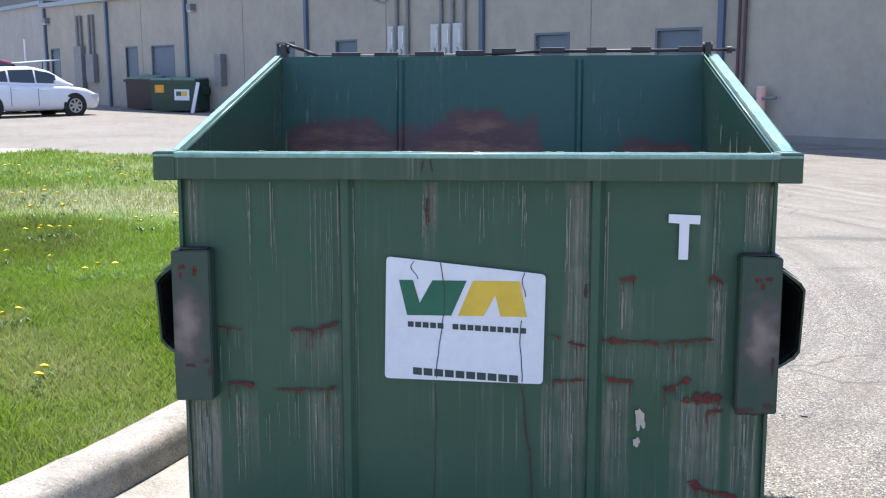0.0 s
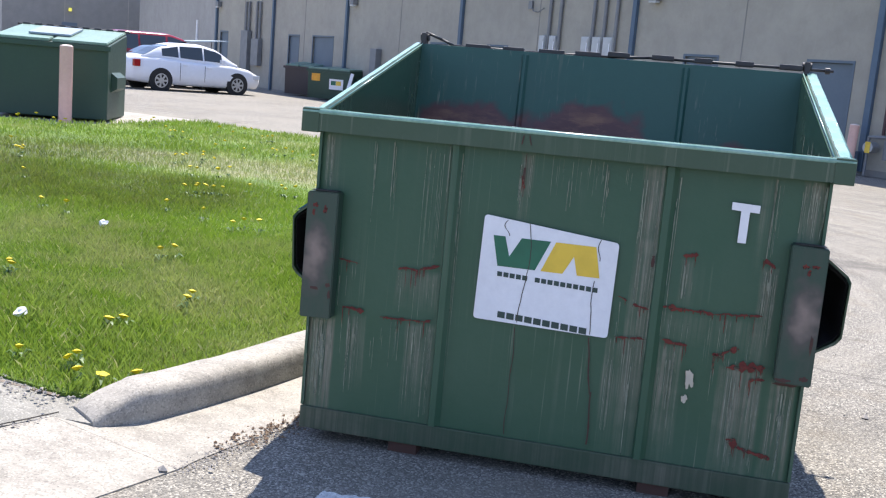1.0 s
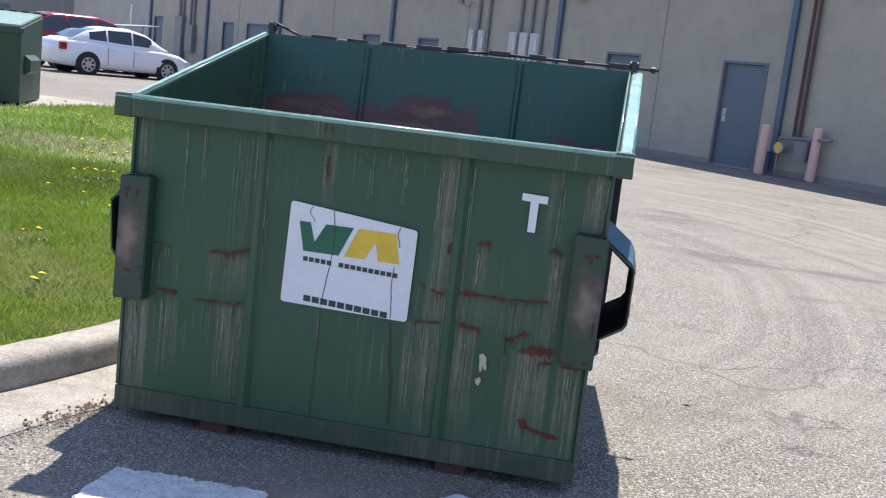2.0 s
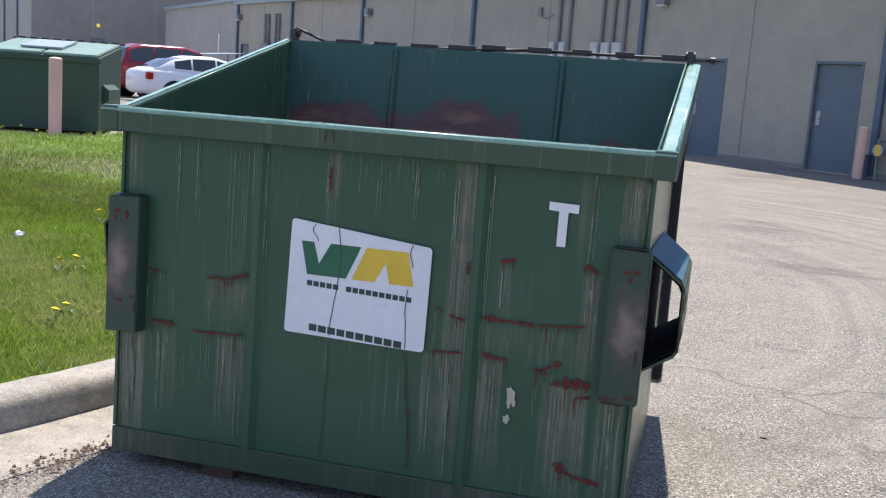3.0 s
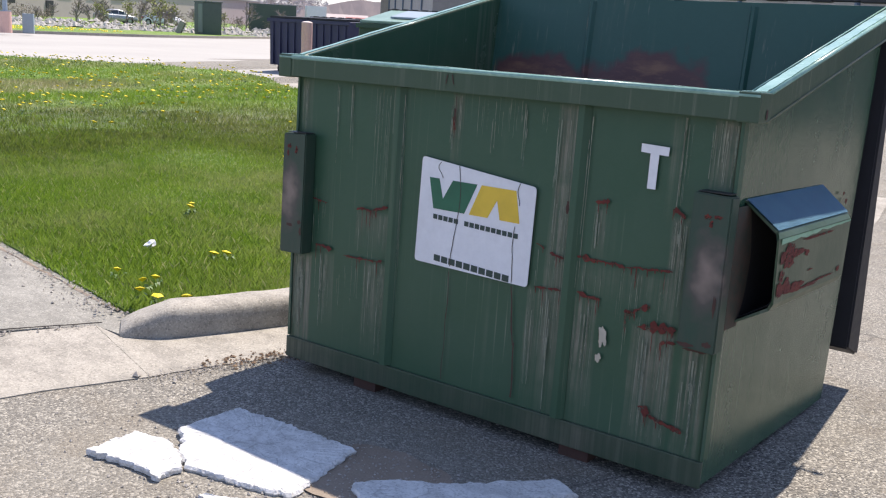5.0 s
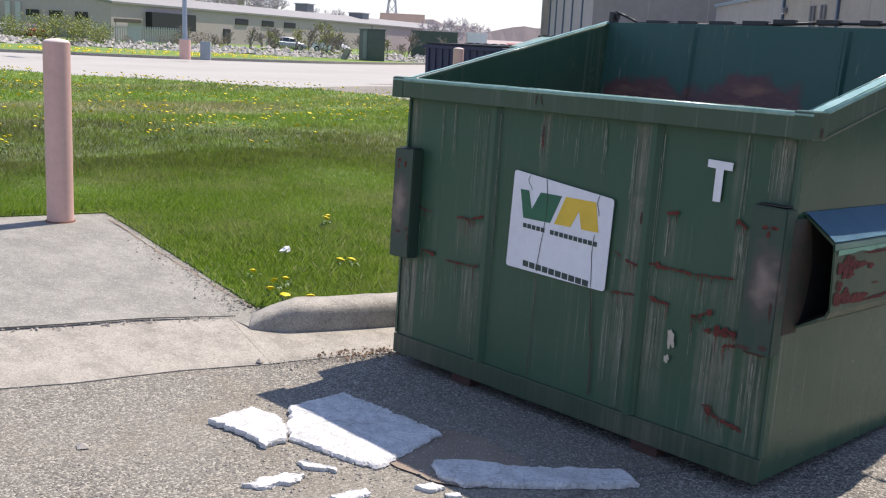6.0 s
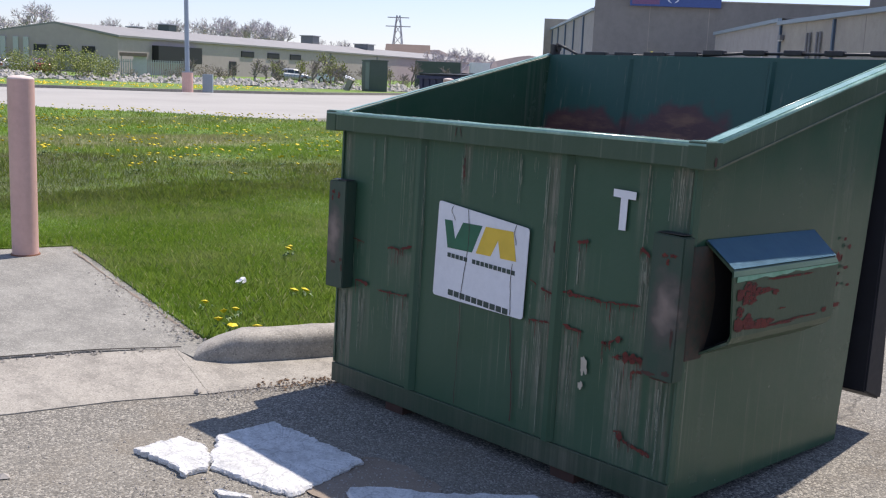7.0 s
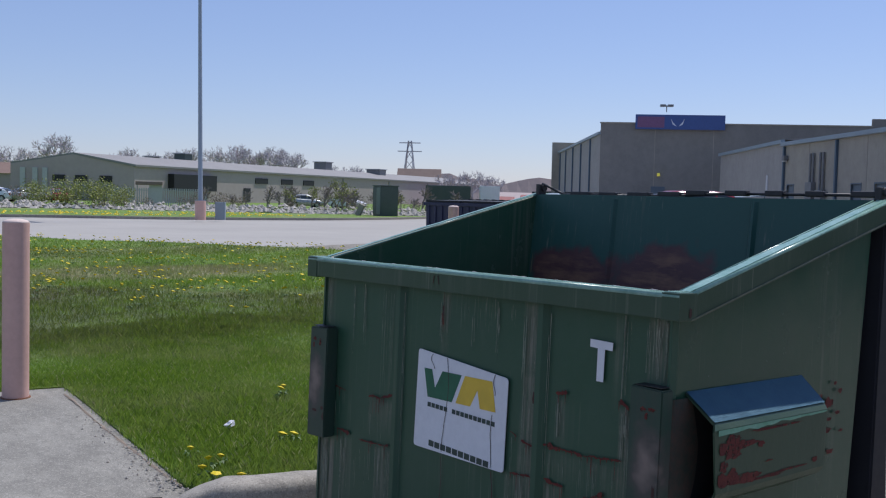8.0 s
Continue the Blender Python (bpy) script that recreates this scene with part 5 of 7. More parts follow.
# two black lids thrown back, hanging behind
def lid(x0, x1):
    """A moulded lid hanging behind: a shell deeper at its foot, with ribs."""
    bm = bmesh.new()
    prof = [(D1 + 0.040, H1 + 0.01), (D1 + 0.080, H1 - 0.02), (D1 + 0.205, 0.20), (D1 + 0.195, 0.17), (D1 + 0.040, 0.225)]
    prism(bm, [(x0, y, z) for y, z in prof], (x1 - x0, 0, 0))
    bmesh.ops.bevel(bm, geom=bm.edges[:], offset=0.008, segments=2, affect="EDGES")
    return bm


for x0, x1 in ((-0.90, -0.01), (0.01, 0.905)):
    cover = part("lid", lid(x0, x1), LID, dumpster, "black plastic lid hanging open")
    for k in range(4):
        x = x0 + (x1 - x0) * (k + 0.5) / 4
        part("lid_rib", boxes(((x - 0.02, D1 + 0.13, 0.3), (x + 0.02, D1 + 0.205, 0.9)), bevel=0.004), LID, cover)
for x in (-0.48, 0.43):
    for y in (0.075, 1.02):
        part("skid", boxes(((x - 0.055, y - 0.06, -0.02 if y < 1 else 0.012), (x + 0.055, y + 0.06, 0.052)), bevel=0.006), RUST_DARK, dumpster, "rusty steel skid foot")


# ---- warehouse ----
P0, ANG = Vector((2.985, 17.295, 0.0)), 41.0
FLOOR = 0.22
# local x runs along the wall, local -y faces the lot
WALL_POSE = Matrix.Translation((P0.x, P0.y, FLOOR)) @ Matrix.Rotation(radians(180 - ANG), 4, "Z")
warehouse = thing("warehouse", WALL_POSE, "long low warehouse of painted grey block with blue steel trim", "warehouse", kind="")
EAVE = 3.72


def wall_piece(x0, x1, z0, z1, y0=-0.0, t=0.25):
    return boxes(((x0, y0, z0), (x1, y0 + t, z1)))


# in this frame +y faces the lot, so depth goes to -y
DOORS = [(-0.47, 0.47, 2.0), (2.70, 3.57, 2.0), (9.70, 10.50, 2.02), (12.40, 13.18, 2.02), (18.95, 20.35, 2.08), (21.40, 22.15, 2.08), (27.5, 28.2, 2.12)]
x = -16.0
for a, b, h in DOORS:
    part("wall_panel", boxes(((x, -0.25, -0.4), (a, 0, EAVE))), WALL, warehouse)
    part("door_head", boxes(((a, -0.25, h), (b, 0, EAVE))), WALL, warehouse)
    x = b
part("wall_panel", boxes(((x, -0.25, -0.4), (28.6, 0, EAVE))), WALL, warehouse)
for a, b, h in DOORS:
    w = b - a
    fr = part("door_frame", boxes(((a - 0.05, -0.05, 0), (a, 0.012, h + 0.05)), ((b, -0.05, 0), (b + 0.05, 0.012, h + 0.05)), ((a, -0.05, h), (b, 0.012, h + 0.05))), DOOR, warehouse)
    leaf = part("door", boxes(((a + 0.004, -0.10, 0.02), (b - 0.004, -0.055, h - 0.004)), bevel=0.004), DOOR, warehouse, "slate blue steel door")
    part("door_handle", boxes(((b - 0.16, -0.055, 0.86), (b - 0.07, -0.04, 1.12)), ((b - 0.14, -0.04, 0.98), (b - 0.09, 0.005, 1.0)), bevel=0.003), GALV, leaf, "galvanised latch plate")
    part("door_sill", boxes(((a, -0.25, -0.02), (b, 0.02, 0.02))), CONCRETE, warehouse)
for x in (28.55, 23.4, 18.05, 11.75, 5.15, -0.95, -7.4, -13.5):
    part("downpipe", boxes(((x - 0.062, 0.002, 0.05), (x + 0.062, 0.10, EAVE - 0.03)), bevel=0.015), TRIM_BLUE, warehouse, "blue-grey square downpipe")
part("gutter", boxes(((-16, -0.05, EAVE), (28.75, 0.16, EAVE + 0.16)), bevel=0.02), GUTTER_PALE, warehouse, "faded pale blue eaves gutter")
g = bmesh.new()
prism(g, [(-16, 0.05, EAVE + 0.16), (-16, -14, EAVE + 0.75), (-16, -28, EAVE + 0.16)], (44.6, 0, 0))
part("roof", g, ROOF, warehouse)
part("back_wall", boxes(((-16, -28, -0.4), (28.6, -27.75, EAVE)), ((-16, -27.75, -0.4), (-15.75, -0.25, EAVE))), WALL, warehouse)
# base course and faint panel joints
for x in (-4.2, 2.1, 8.5, 14.9, 21.0, 26.0):
    part("joint", boxes(((x - 0.012, 0.001, 0.02), (x + 0.012, 0.006, EAVE - 0.02))), WALL_DARK, warehouse)
for a, b in ((-16, -0.5), (0.5, 2.65), (3.62, 9.65), (10.55, 12.35), (13.23, 18.9), (22.2, 27.4)):
    part("base_course", boxes(((a, 0.001, -0.3), (b, 0.03, 0.10))), WALL_DARK, warehouse)


def wall_thing(name, bm, material, label, category, group=""):
    ob = mesh_ob(name, bm, material)
    ob.matrix_basis = WALL_POSE
    return tagged(ob, label, category, group)


# meter boxes, each with its conduit
for k, (x, w) in enumerate(((8.17, 0.20), (7.78, 0.22), (6.60, 0.26), (6.22, 0.27), (5.84, 0.29))):
    e = thing("meter_box", WALL_POSE, "pale grey electric meter box with conduit on the wall", "meter box", "meter boxes on the warehouse wall")
    part("case", boxes(((x - w / 2, 0.012, 1.55), (x + w / 2, 0.16, 2.34)), bevel=0.012), METER, e)
    part("cover", boxes(((x - w / 2 + 0.03, 0.16, 1.85), (x + w / 2 - 0.03, 0.175, 2.28))), METER, e)
    part("dial", cyl(bmesh.new(), (x + 0.02, 0.16, 1.72), (x + 0.02, 0.21, 1.72), 0.075, n=16), GALV, e, "round glass meter")
    part("tag", boxes(((x - 0.10, 0.176, 1.9), (x - 0.075, 0.18, 2.2))), DECAL, e, "white tag strip")
    part("conduit", cyl(bmesh.new(), (x - 0.13, 0.06, 1.6), (x - 0.13, 0.06, 3.35), 0.045, n=10), CONDUIT, e, "dark grey conduit")
    part("weather_cap", cyl(bmesh.new(), (x - 0.13, 0.06, 3.33), (x - 0.13, 0.10, 3.45), 0.06, 0.03, n=10), CONDUIT, e)
# switchgear further along
for k, (x, z0, z1) in enumerate(((25.55, 0.5, 2.2), (24.6, 0.9, 1.9))):
    e = thing("switch_cabinet", WALL_POSE, "grey switch cabinet with two conduits", "cabinet", "switch cabinets")
    part("case", boxes(((x - 0.3, 0.012, z0), (x + 0.3, 0.2, z1)), bevel=0.015), CONDUIT, e)
    for dx in (-0.12, 0.16):
        part("conduit", cyl(bmesh.new(), (x + dx, 0.07, z1 - 0.05), (x + dx, 0.07, 3.3), 0.05, n=8), CONDUIT, e)
# wall lights
for x, z in ((17.6, 3.22), (4.55, 3.25), (28.3, 3.2), (-0.55, 3.55)):
    e = thing("wall_light", WALL_POSE, "small grey wall-pack light under the eaves", "wall light", "warehouse wall lights")
    part("housing", boxes(((x - 0.13, 0.005, z - 0.08), (x + 0.13, 0.2, z + 0.12)), bevel=0.03), CONDUIT, e)
    part("lens", boxes(((x - 0.11, 0.06, z - 0.13), (x + 0.11, 0.19, z - 0.08)), bevel=0.015), METER, e)
wall_thing("wall_vent", boxes(((15.85, 0.005, 0.85), (16.2, 0.22, 1.78)), bevel=0.02), CONDUIT, "brown-grey louvred box on the wall", "vent")
# gas pipes and meter
for x in (-1.32, -1.44):
    wall_thing("gas_pipe", cyl(bmesh.new(), (x, 0.06, 0.75), (x, 0.06, EAVE), 0.030, n=10), PIPE_RED, "maroon gas pipe up the wall", "pipe", "gas pipes")
e = thing("gas_meter", WALL_POSE, "grey gas meter with regulator and pipework", "gas meter")
part("body", cyl(bmesh.new(), (-1.62, 0.22, 0.32), (-1.62, 0.22, 0.68), 0.14, n=16), CONDUIT, e)
part("regulator", cyl(bmesh.new(), (-1.22, 0.12, 0.52), (-1.22, 0.34, 0.52), 0.10, n=14), GALV, e)
part("manifold", cyl(cyl(bmesh.new(), (-1.15, 0.22, 0.70), (-2.2, 0.22, 0.76), 0.03, n=8), (-1.15, 0.22, 0.0), (-1.15, 0.22, 0.72), 0.03, n=8), CONDUIT, e)
part("stub", cyl(bmesh.new(), (-0.9, 0.15, 0.0), (-0.9, 0.15, 0.42), 0.05, n=10), TRIM_BLUE, e)
part("tag", boxes(((-1.27, 0.34, 0.42), (-1.17, 0.345, 0.62))), DECAL_YELLOW, e)
# old wire and bracket
g = bmesh.new()
pts = [(8.85, 0.03, 3.1), (8.7, 0.06, 2.95), (8.5, 0.07, 2.92), (8.3, 0.06, 3.02)]
for a, b in zip(pts, pts[1:]):
    cyl(g, a, b, 0.014, n=6)
box(g, (8.78, 0.005, 3.0), (8.92, 0.06, 3.2))
wall_thing("loose_cable", g, CONDUIT, "loose dark cable hanging on the wall", "cable")

# ---- wing and taller building beyond ----
C1 = Vector((-18.6, 36.06, 0))
wing_dir = Vector((-26.4 - C1.x, 44.3 - C1.y, 0))
WING_POSE = Matrix.Translation((C1.x, C1.y, FLOOR)) @ Matrix.Rotation(math.atan2(wing_dir.y, wing_dir.x), 4, "Z")
wing = thing("warehouse_wing", WING_POSE, "pale block wing with a pale blue gutter", "building")
L = wing_dir.length
L += 1.5
part("wall", boxes(((0.15, -0.25, -0.4), (L, 0, 3.85))), WALL_PALE, wing)
part("gutter", boxes(((0.15, -0.03, 3.85), (L, 0.14, 4.0))), GUTTER_PALE, wing)
g = prism(bmesh.new(), [(0.15, 0.05, 4.0), (0.15, -6, 4.55), (0.15, -6, 4.0)], (L, 0, 0))
part("roof", g, ROOF, wing)
part("wall_pipe", boxes(((2.6, 0.002, 1.7), (2.75, 0.05, 2.6))), DECAL, wing, "short white conduit")

TURN = 40.0
tall = thing("office_block", pose(-34.8, 44.4, 0.1, 0, 0, TURN), "taller grey precast building with a rooftop sign", "building")
HT = 5.95
part("wall", boxes(((0, 0, -0.4), (30, 0.3, HT))), WALL_DARK, tall)
part("parapet", boxes(((15.1, 0.0, HT), (30, 0.3, HT + 0.45))), WALL_DARK, tall)
part("coping", boxes(((-0.05, -0.04, HT), (15.1, 0.34, HT + 0.07))), WALL, tall)
part("roof", boxes(((0, 0.3, HT - 0.5), (30, 16, HT - 0.35))), ROOF, tall)
for x in (3.1, 6.4):
    part("joint", boxes(((x - 0.015, -0.004, 0), (x + 0.015, -0.001, HT - 0.02))), WALL, tall)
dr = part("door", boxes(((2.95, -0.02, 0.1), (3.75, -0.002, 2.35)), bevel=0.005), DOOR, tall, "slate blue door with a pale notice")
part("notice", boxes(((3.2, -0.024, 1.5), (3.5, -0.021, 1.65))), SIGN_WHITE, dr)
part("lamp", boxes(((3.28, -0.2, 2.94), (3.44, -0.002, 3.12)), bevel=0.04), LAMP_GLOW, tall, "small yellow wall lamp")
# receding side with downpipes
sd = Vector((-52.9 + 34.8, 61.8 - 44.4, 0))
SIDE = Matrix.Translation((0, 0, 0)) @ Matrix.Rotation(math.atan2(sd.y, sd.x) - radians(TURN), 4, "Z")
sw = part("side_wall", boxes(((0.05, -0.3, -0.4), (sd.length, 0, 5.3))), WALL_PALE, tall)
sw.matrix_basis = SIDE
for k, x in enumerate((4.5, 9.5, 14.5, 19.5, 24.0)):
    o = part("downpipe", boxes(((x - 0.12, 0.002, 0), (x + 0.12, 0.1, 5.25))), TRIM_BLUE, tall)
    o.matrix_basis = SIDE
o = part("side_gutter", boxes(((0.05, -0.02, 5.3), (sd.length, 0.15, 5.45))), GUTTER_PALE, tall)
o.matrix_basis = SIDE
o = part("end_block", boxes(((sd.length, -3, 0), (sd.length + 0.3, 0.6, 6.2))), WALL, tall)
o.matrix_basis = SIDE
# rooftop sign: plain coloured shapes
sign = thing("rooftop_sign", pose(-34.8, 44.4, 5.72, 0, 0, TURN) @ pose(1.95, -0.3, 0) @ Matrix.Diagonal((0.93, 1, 1, 1)), "faded red and blue rooftop sign panel", "sign")
part("panel", boxes(((0, 0, 0), (5.4, 0.2, 0.84)), bevel=0.01), SIGN_BLUE, sign)
part("red_field", boxes(((0.12, -0.01, 0.1), (1.75, -0.004, 0.72))), SIGN_RED, sign)
for sx in (-1, 1):
    g = bmesh.new()
    c = 2.55
    prism(g, [(c + sx * 0.06, -0.004, 0.18), (c + sx * 0.30, -0.004, 0.28), (c + sx * 0.42, -0.004, 0.62), (c + sx * 0.28, -0.004, 0.40)], (0, -0.008, 0))
    part("wing_shape", g, SIGN_WHITE, sign)
for dx in (0, 0.45):
    cyl_bm = boxes(((1.45 + dx, -0.3, 1.28), (1.8 + dx, 0.1, 1.4)), bevel=0.03)
    if not dx:
        cyl(cyl_bm, (1.85, -0.05, 0.98), (1.85, -0.05, 1.36), 0.03, n=8)
    part("sign_lamp", cyl_bm, CONDUIT, sign)
# roof gear on the warehouse
for x, y, w, h in ((22.0, -2.2, 1.2, 0.55), (20.3, -4.5, 0.5, 0.9), (19.4, -4.5, 0.35, 0.8), (10, -6, 1.4, 0.8)):
    e = thing("roof_vent", WALL_POSE @ pose(x, y, EAVE + 0.2), "grey sheet metal roof vent", "roof vent", "roof vents")
    part("curb", boxes(((-w / 2, -w / 2, 0), (w / 2, w / 2, h * 0.7)), bevel=0.02), GALV, e)
    part("cap", boxes(((-w * 0.62, -w * 0.62, h * 0.7), (w * 0.62, w * 0.62, h)), bevel=0.03), GALV, e)


# ---- bollards ----
def bollard_at(x, y, z, h, r, label, lean=0.0):
    e = thing("bollard", pose(x, y, z, 0, lean, 0), label, "bollard", "bollards")
    part("post", cyl(bmesh.new(), (0, 0, -0.1), (0, 0, h), r, n=44), BOLLARD, e, smooth=False)
    g = bmesh.new()
    bmesh.ops.create_uvsphere(g, u_segments=28, v_segments=10, radius=r, matrix=Matrix.Translation((0, 0, h)) @ Matrix.Diagonal((1, 1, 0.30, 1)))
    part("cap", g, BOLLARD_TOP, e, "bleached rounded concrete cap", True)
    part("base_ring", cyl(bmesh.new(), (0, 0, -0.02), (0, 0, 0.012), r * 1.25, r * 1.1, n=24), RUST_BROWN, e, "rust stain ring")
    return e


bollard_at(-4.075, -0.095, 0.118, 1.145, 0.083, "faded pink steel bollard at the corner of the pad")
bollard_at(-9.06, 10.95, 0.12, 1.20, 0.10, "faded pink steel bollard on the lawn edge by a dumpster")
bollard_at(-11.55, 10.85, 0.12, 1.20, 0.10, "faded pink steel bollard on the lawn edge by a dumpster")
bollard_at(3.42, 16.40, 0.2, 0.91, 0.085, "faded pink steel bollard before the warehouse door", 1.5)
bollard_at(4.27, 15.93, 0.2, 0.96, 0.085, "faded pink steel bollard guarding the gas meter", 1.5)


# ---- other dumpsters ----
def bin_(name, m, w, d, hf, hb, paint, label, lids="pale", ribs=0, wheels=False, sticker=False):
    e = thing(name, m, label, "dumpster", "far dumpsters")
    z0 = 0.16 if wheels else 0.05
    g = bmesh.new()
    prism(g, [(-w / 2, 0, z0), (-w / 2, d, z0), (-w / 2, d + 0.05, hb), (-w / 2, -0.03, hf)], (w, 0, 0))
    bmesh.ops.bevel(g, geom=g.edges[:], offset=0.012, segments=1, affect="EDGES")
    part("body", g, paint, e)
    part("front_rim", boxes(((-w / 2 - 0.04, -0.075, hf - 0.08), (w / 2 + 0.04, -0.025, hf)), bevel=0.006), paint, e)
    for s in (-1, 1):
        g = bmesh.new()
        x = s * w / 2
        prism(g, [(x, 0.25, 0.5), (x, 0.25, 0.82), (x + s * 0.1, 0.25, 0.74), (x + s * 0.1, 0.25, 0.56)], (0, 0.75, 0))
        part("fork_pocket", g, paint, e)
    for k in range(ribs):
        x = -w / 2 + w * (k + 0.5) / ribs
        part("rib", boxes(((x - 0.03, -0.05, z0 + 0.02), (x + 0.03, 0.0, hf - 0.09))), paint, e)
    mat = LID_PALE if lids == "pale" else LID
    for k in range(2):
        x0, x1 = -w / 2 + 0.02 + k * w / 2, -0.02 + k * w / 2
        g = bmesh.new()
        prism(g, [(x0, -0.05, hf + 0.005), (x0, d + 0.05, hb + 0.005), (x0, d + 0.05, hb + 0.05), (x0, -0.05, hf + 0.05)], (x1 - x0, 0, 0))
        bmesh.ops.bevel(g, geom=g.edges[:], offset=0.012, segments=2, affect="EDGES")
        li = part("lid", g, mat, e, "sloping plastic lid")
        if lids == "pale" and k == 0 and sticker is False:
            sl = (hb - hf) / (d + 0.1)
            g = bmesh.new()
            xa, xb = x0 + 0.45, x1 + 0.25
            prism(g, [(xa, 0.3, hf + 0.062 + 0.35 * sl), (xb, 0.3, hf + 0.062 + 0.35 * sl), (xb, d - 0.3, hf + 0.062 + (d - 0.25) * sl), (xa, d - 0.3, hf + 0.062 + (d - 0.25) * sl)], (0, 0, 0.03))
            part("lid_panel", g, GUTTER_PALE, li, "pale raised lid panel")
    g = cyl(bmesh.new(), (-w / 2 - 0.05, d + 0.07, hb + 0.05), (w / 2 + 0.05, d + 0.07, hb + 0.05), 0.02, n=8)
    part("hinge_rod", g, BLACK_IRON, e)
    for k in range(9):
        x = -w / 2 + w * (k + 0.5) / 9
        part("hinge_sleeve", boxes(((x - 0.06, d + 0.03, hb + 0.02), (x + 0.06, d + 0.11, hb + 0.08)), bevel=0.01), BLACK_IRON, e)
    if wheels:
        for x in (-w / 2 + 0.2, w / 2 - 0.2):
            for y in (0.15, d - 0.15):
                g = cyl(bmesh.new(), (x - 0.03, y, 0.08), (x + 0.03, y, 0.08), 0.08, n=14)
                box(g, (x - 0.04, y - 0.05, 0.12), (x + 0.04, y + 0.05, 0.2))
                part("caster", g, BLACK_IRON, e)
    if sticker:
        part("label", boxes(((0.05, -0.037, hf * 0.38), (0.62, -0.033, hf * 0.72))), DECAL, e, "white sticker")
        part("label_mark", boxes(((0.12, -0.041, hf * 0.52), (0.32, -0.038, hf * 0.66))), DECAL_GREEN, e)
        part("label_mark", boxes(((0.33, -0.041, hf * 0.52), (0.53, -0.038, hf * 0.66))), DECAL_YELLOW, e)
        part("notice", boxes(((-0.7, -0.037, hf * 0.62), (-0.35, -0.033, hf * 0.86))), ORANGE, e, "orange notice")
    return e


def facing(x, y, ang, z=None):
    return pose(x, y, lay(x, y) if z is None else z, 0, 0, ang)


bin_("covered_dumpster", facing(-8.75 - 0.9 * math.cos(radians(20)), 11.65 - 0.9 * math.sin(radians(20)), 20, 0.13), 1.8, 1.5, 1.24, 1.46, STEEL_FAR, "dark green dumpster with closed pale sloping lids")
bin_("ribbed_dumpster", facing(-14.85, 14.25, 7, 0.16), 2.25, 1.5, 1.22, 1.24, NAVY, "navy blue ribbed dumpster on casters", lids="dark", ribs=11, wheels=True)
bin_("red_dumpster", facing(-14.1, 17.3, 30, 0.2), 1.6, 1.3, 1.0, 1.1, MAROON, "faded red dumpster behind the navy one", lids="dark")
bin_("small_dumpster", facing(-10.8, 28.1, -20), 1.75, 1.3, 0.98, 1.05, STEEL_FAR, "small green dumpster by the warehouse wall", lids="pale", sticker=True)
bin_("brown_dumpster", facing(-12.55, 30.0, -20), 1.3, 1.3, 1.0, 1.2, surf("dull brown bin paint", (0.045, 0.035, 0.035), (0.065, 0.05, 0.048), 0.6), "dull brown dumpster by the warehouse wall", lids="pale", sticker=None)


SMALL = facing(-10.8, 28.1, -20)
ob = mesh_ob("plank", boxes(((-0.06, -0.015, 0), (0.06, 0.015, 0.95)), bevel=0.004), DECAL)
ob.matrix_basis = SMALL @ pose(0.84, -0.20, 0, -8, 10, 0)
tagged(ob, "white plank leaning against the small dumpster", "plank")
g = cyl(bmesh.new(), (0.80, 1.75, 0), (0.80, 1.75, 1.42), 0.035, n=10)
cyl(g, (0.76, 1.75, 1.40), (1.55, 1.75, 1.40), 0.035, n=10)
cyl(g, (1.5, 1.75, 0), (1.5, 1.75, 1.42), 0.035, n=10)
ob = mesh_ob("pipe_rail", g, CONDUIT)
ob.matrix_basis = SMALL
tagged(ob, "dark steel pipe rail behind the small dumpster", "rail")


# ---- cars ----
def loft(rows):
    bm = bmesh.new()
    V = [[bm.verts.new(p) for p in r] for r in rows]
    for a, b in zip(V, V[1:]):
        for k in range(len(a)):
            j = (k + 1) % len(a)
            bm.faces.new((a[k], a[j], b[j], b[k]))
    bm.faces.new(V[0])
    bm.faces.new(V[-1])
    return bm


def interp(tab, x):
    for (x0, *a), (x1, *b) in zip(tab, tab[1:]):
        if x0 <= x <= x1:
            u = (x - x0) / (x1 - x0)
            u = u * u * (3 - 2 * u) * 0.5 + u * 0.5
            return [p + (q - p) * u for p, q in zip(a, b)]
    return list(tab[-1][1:])


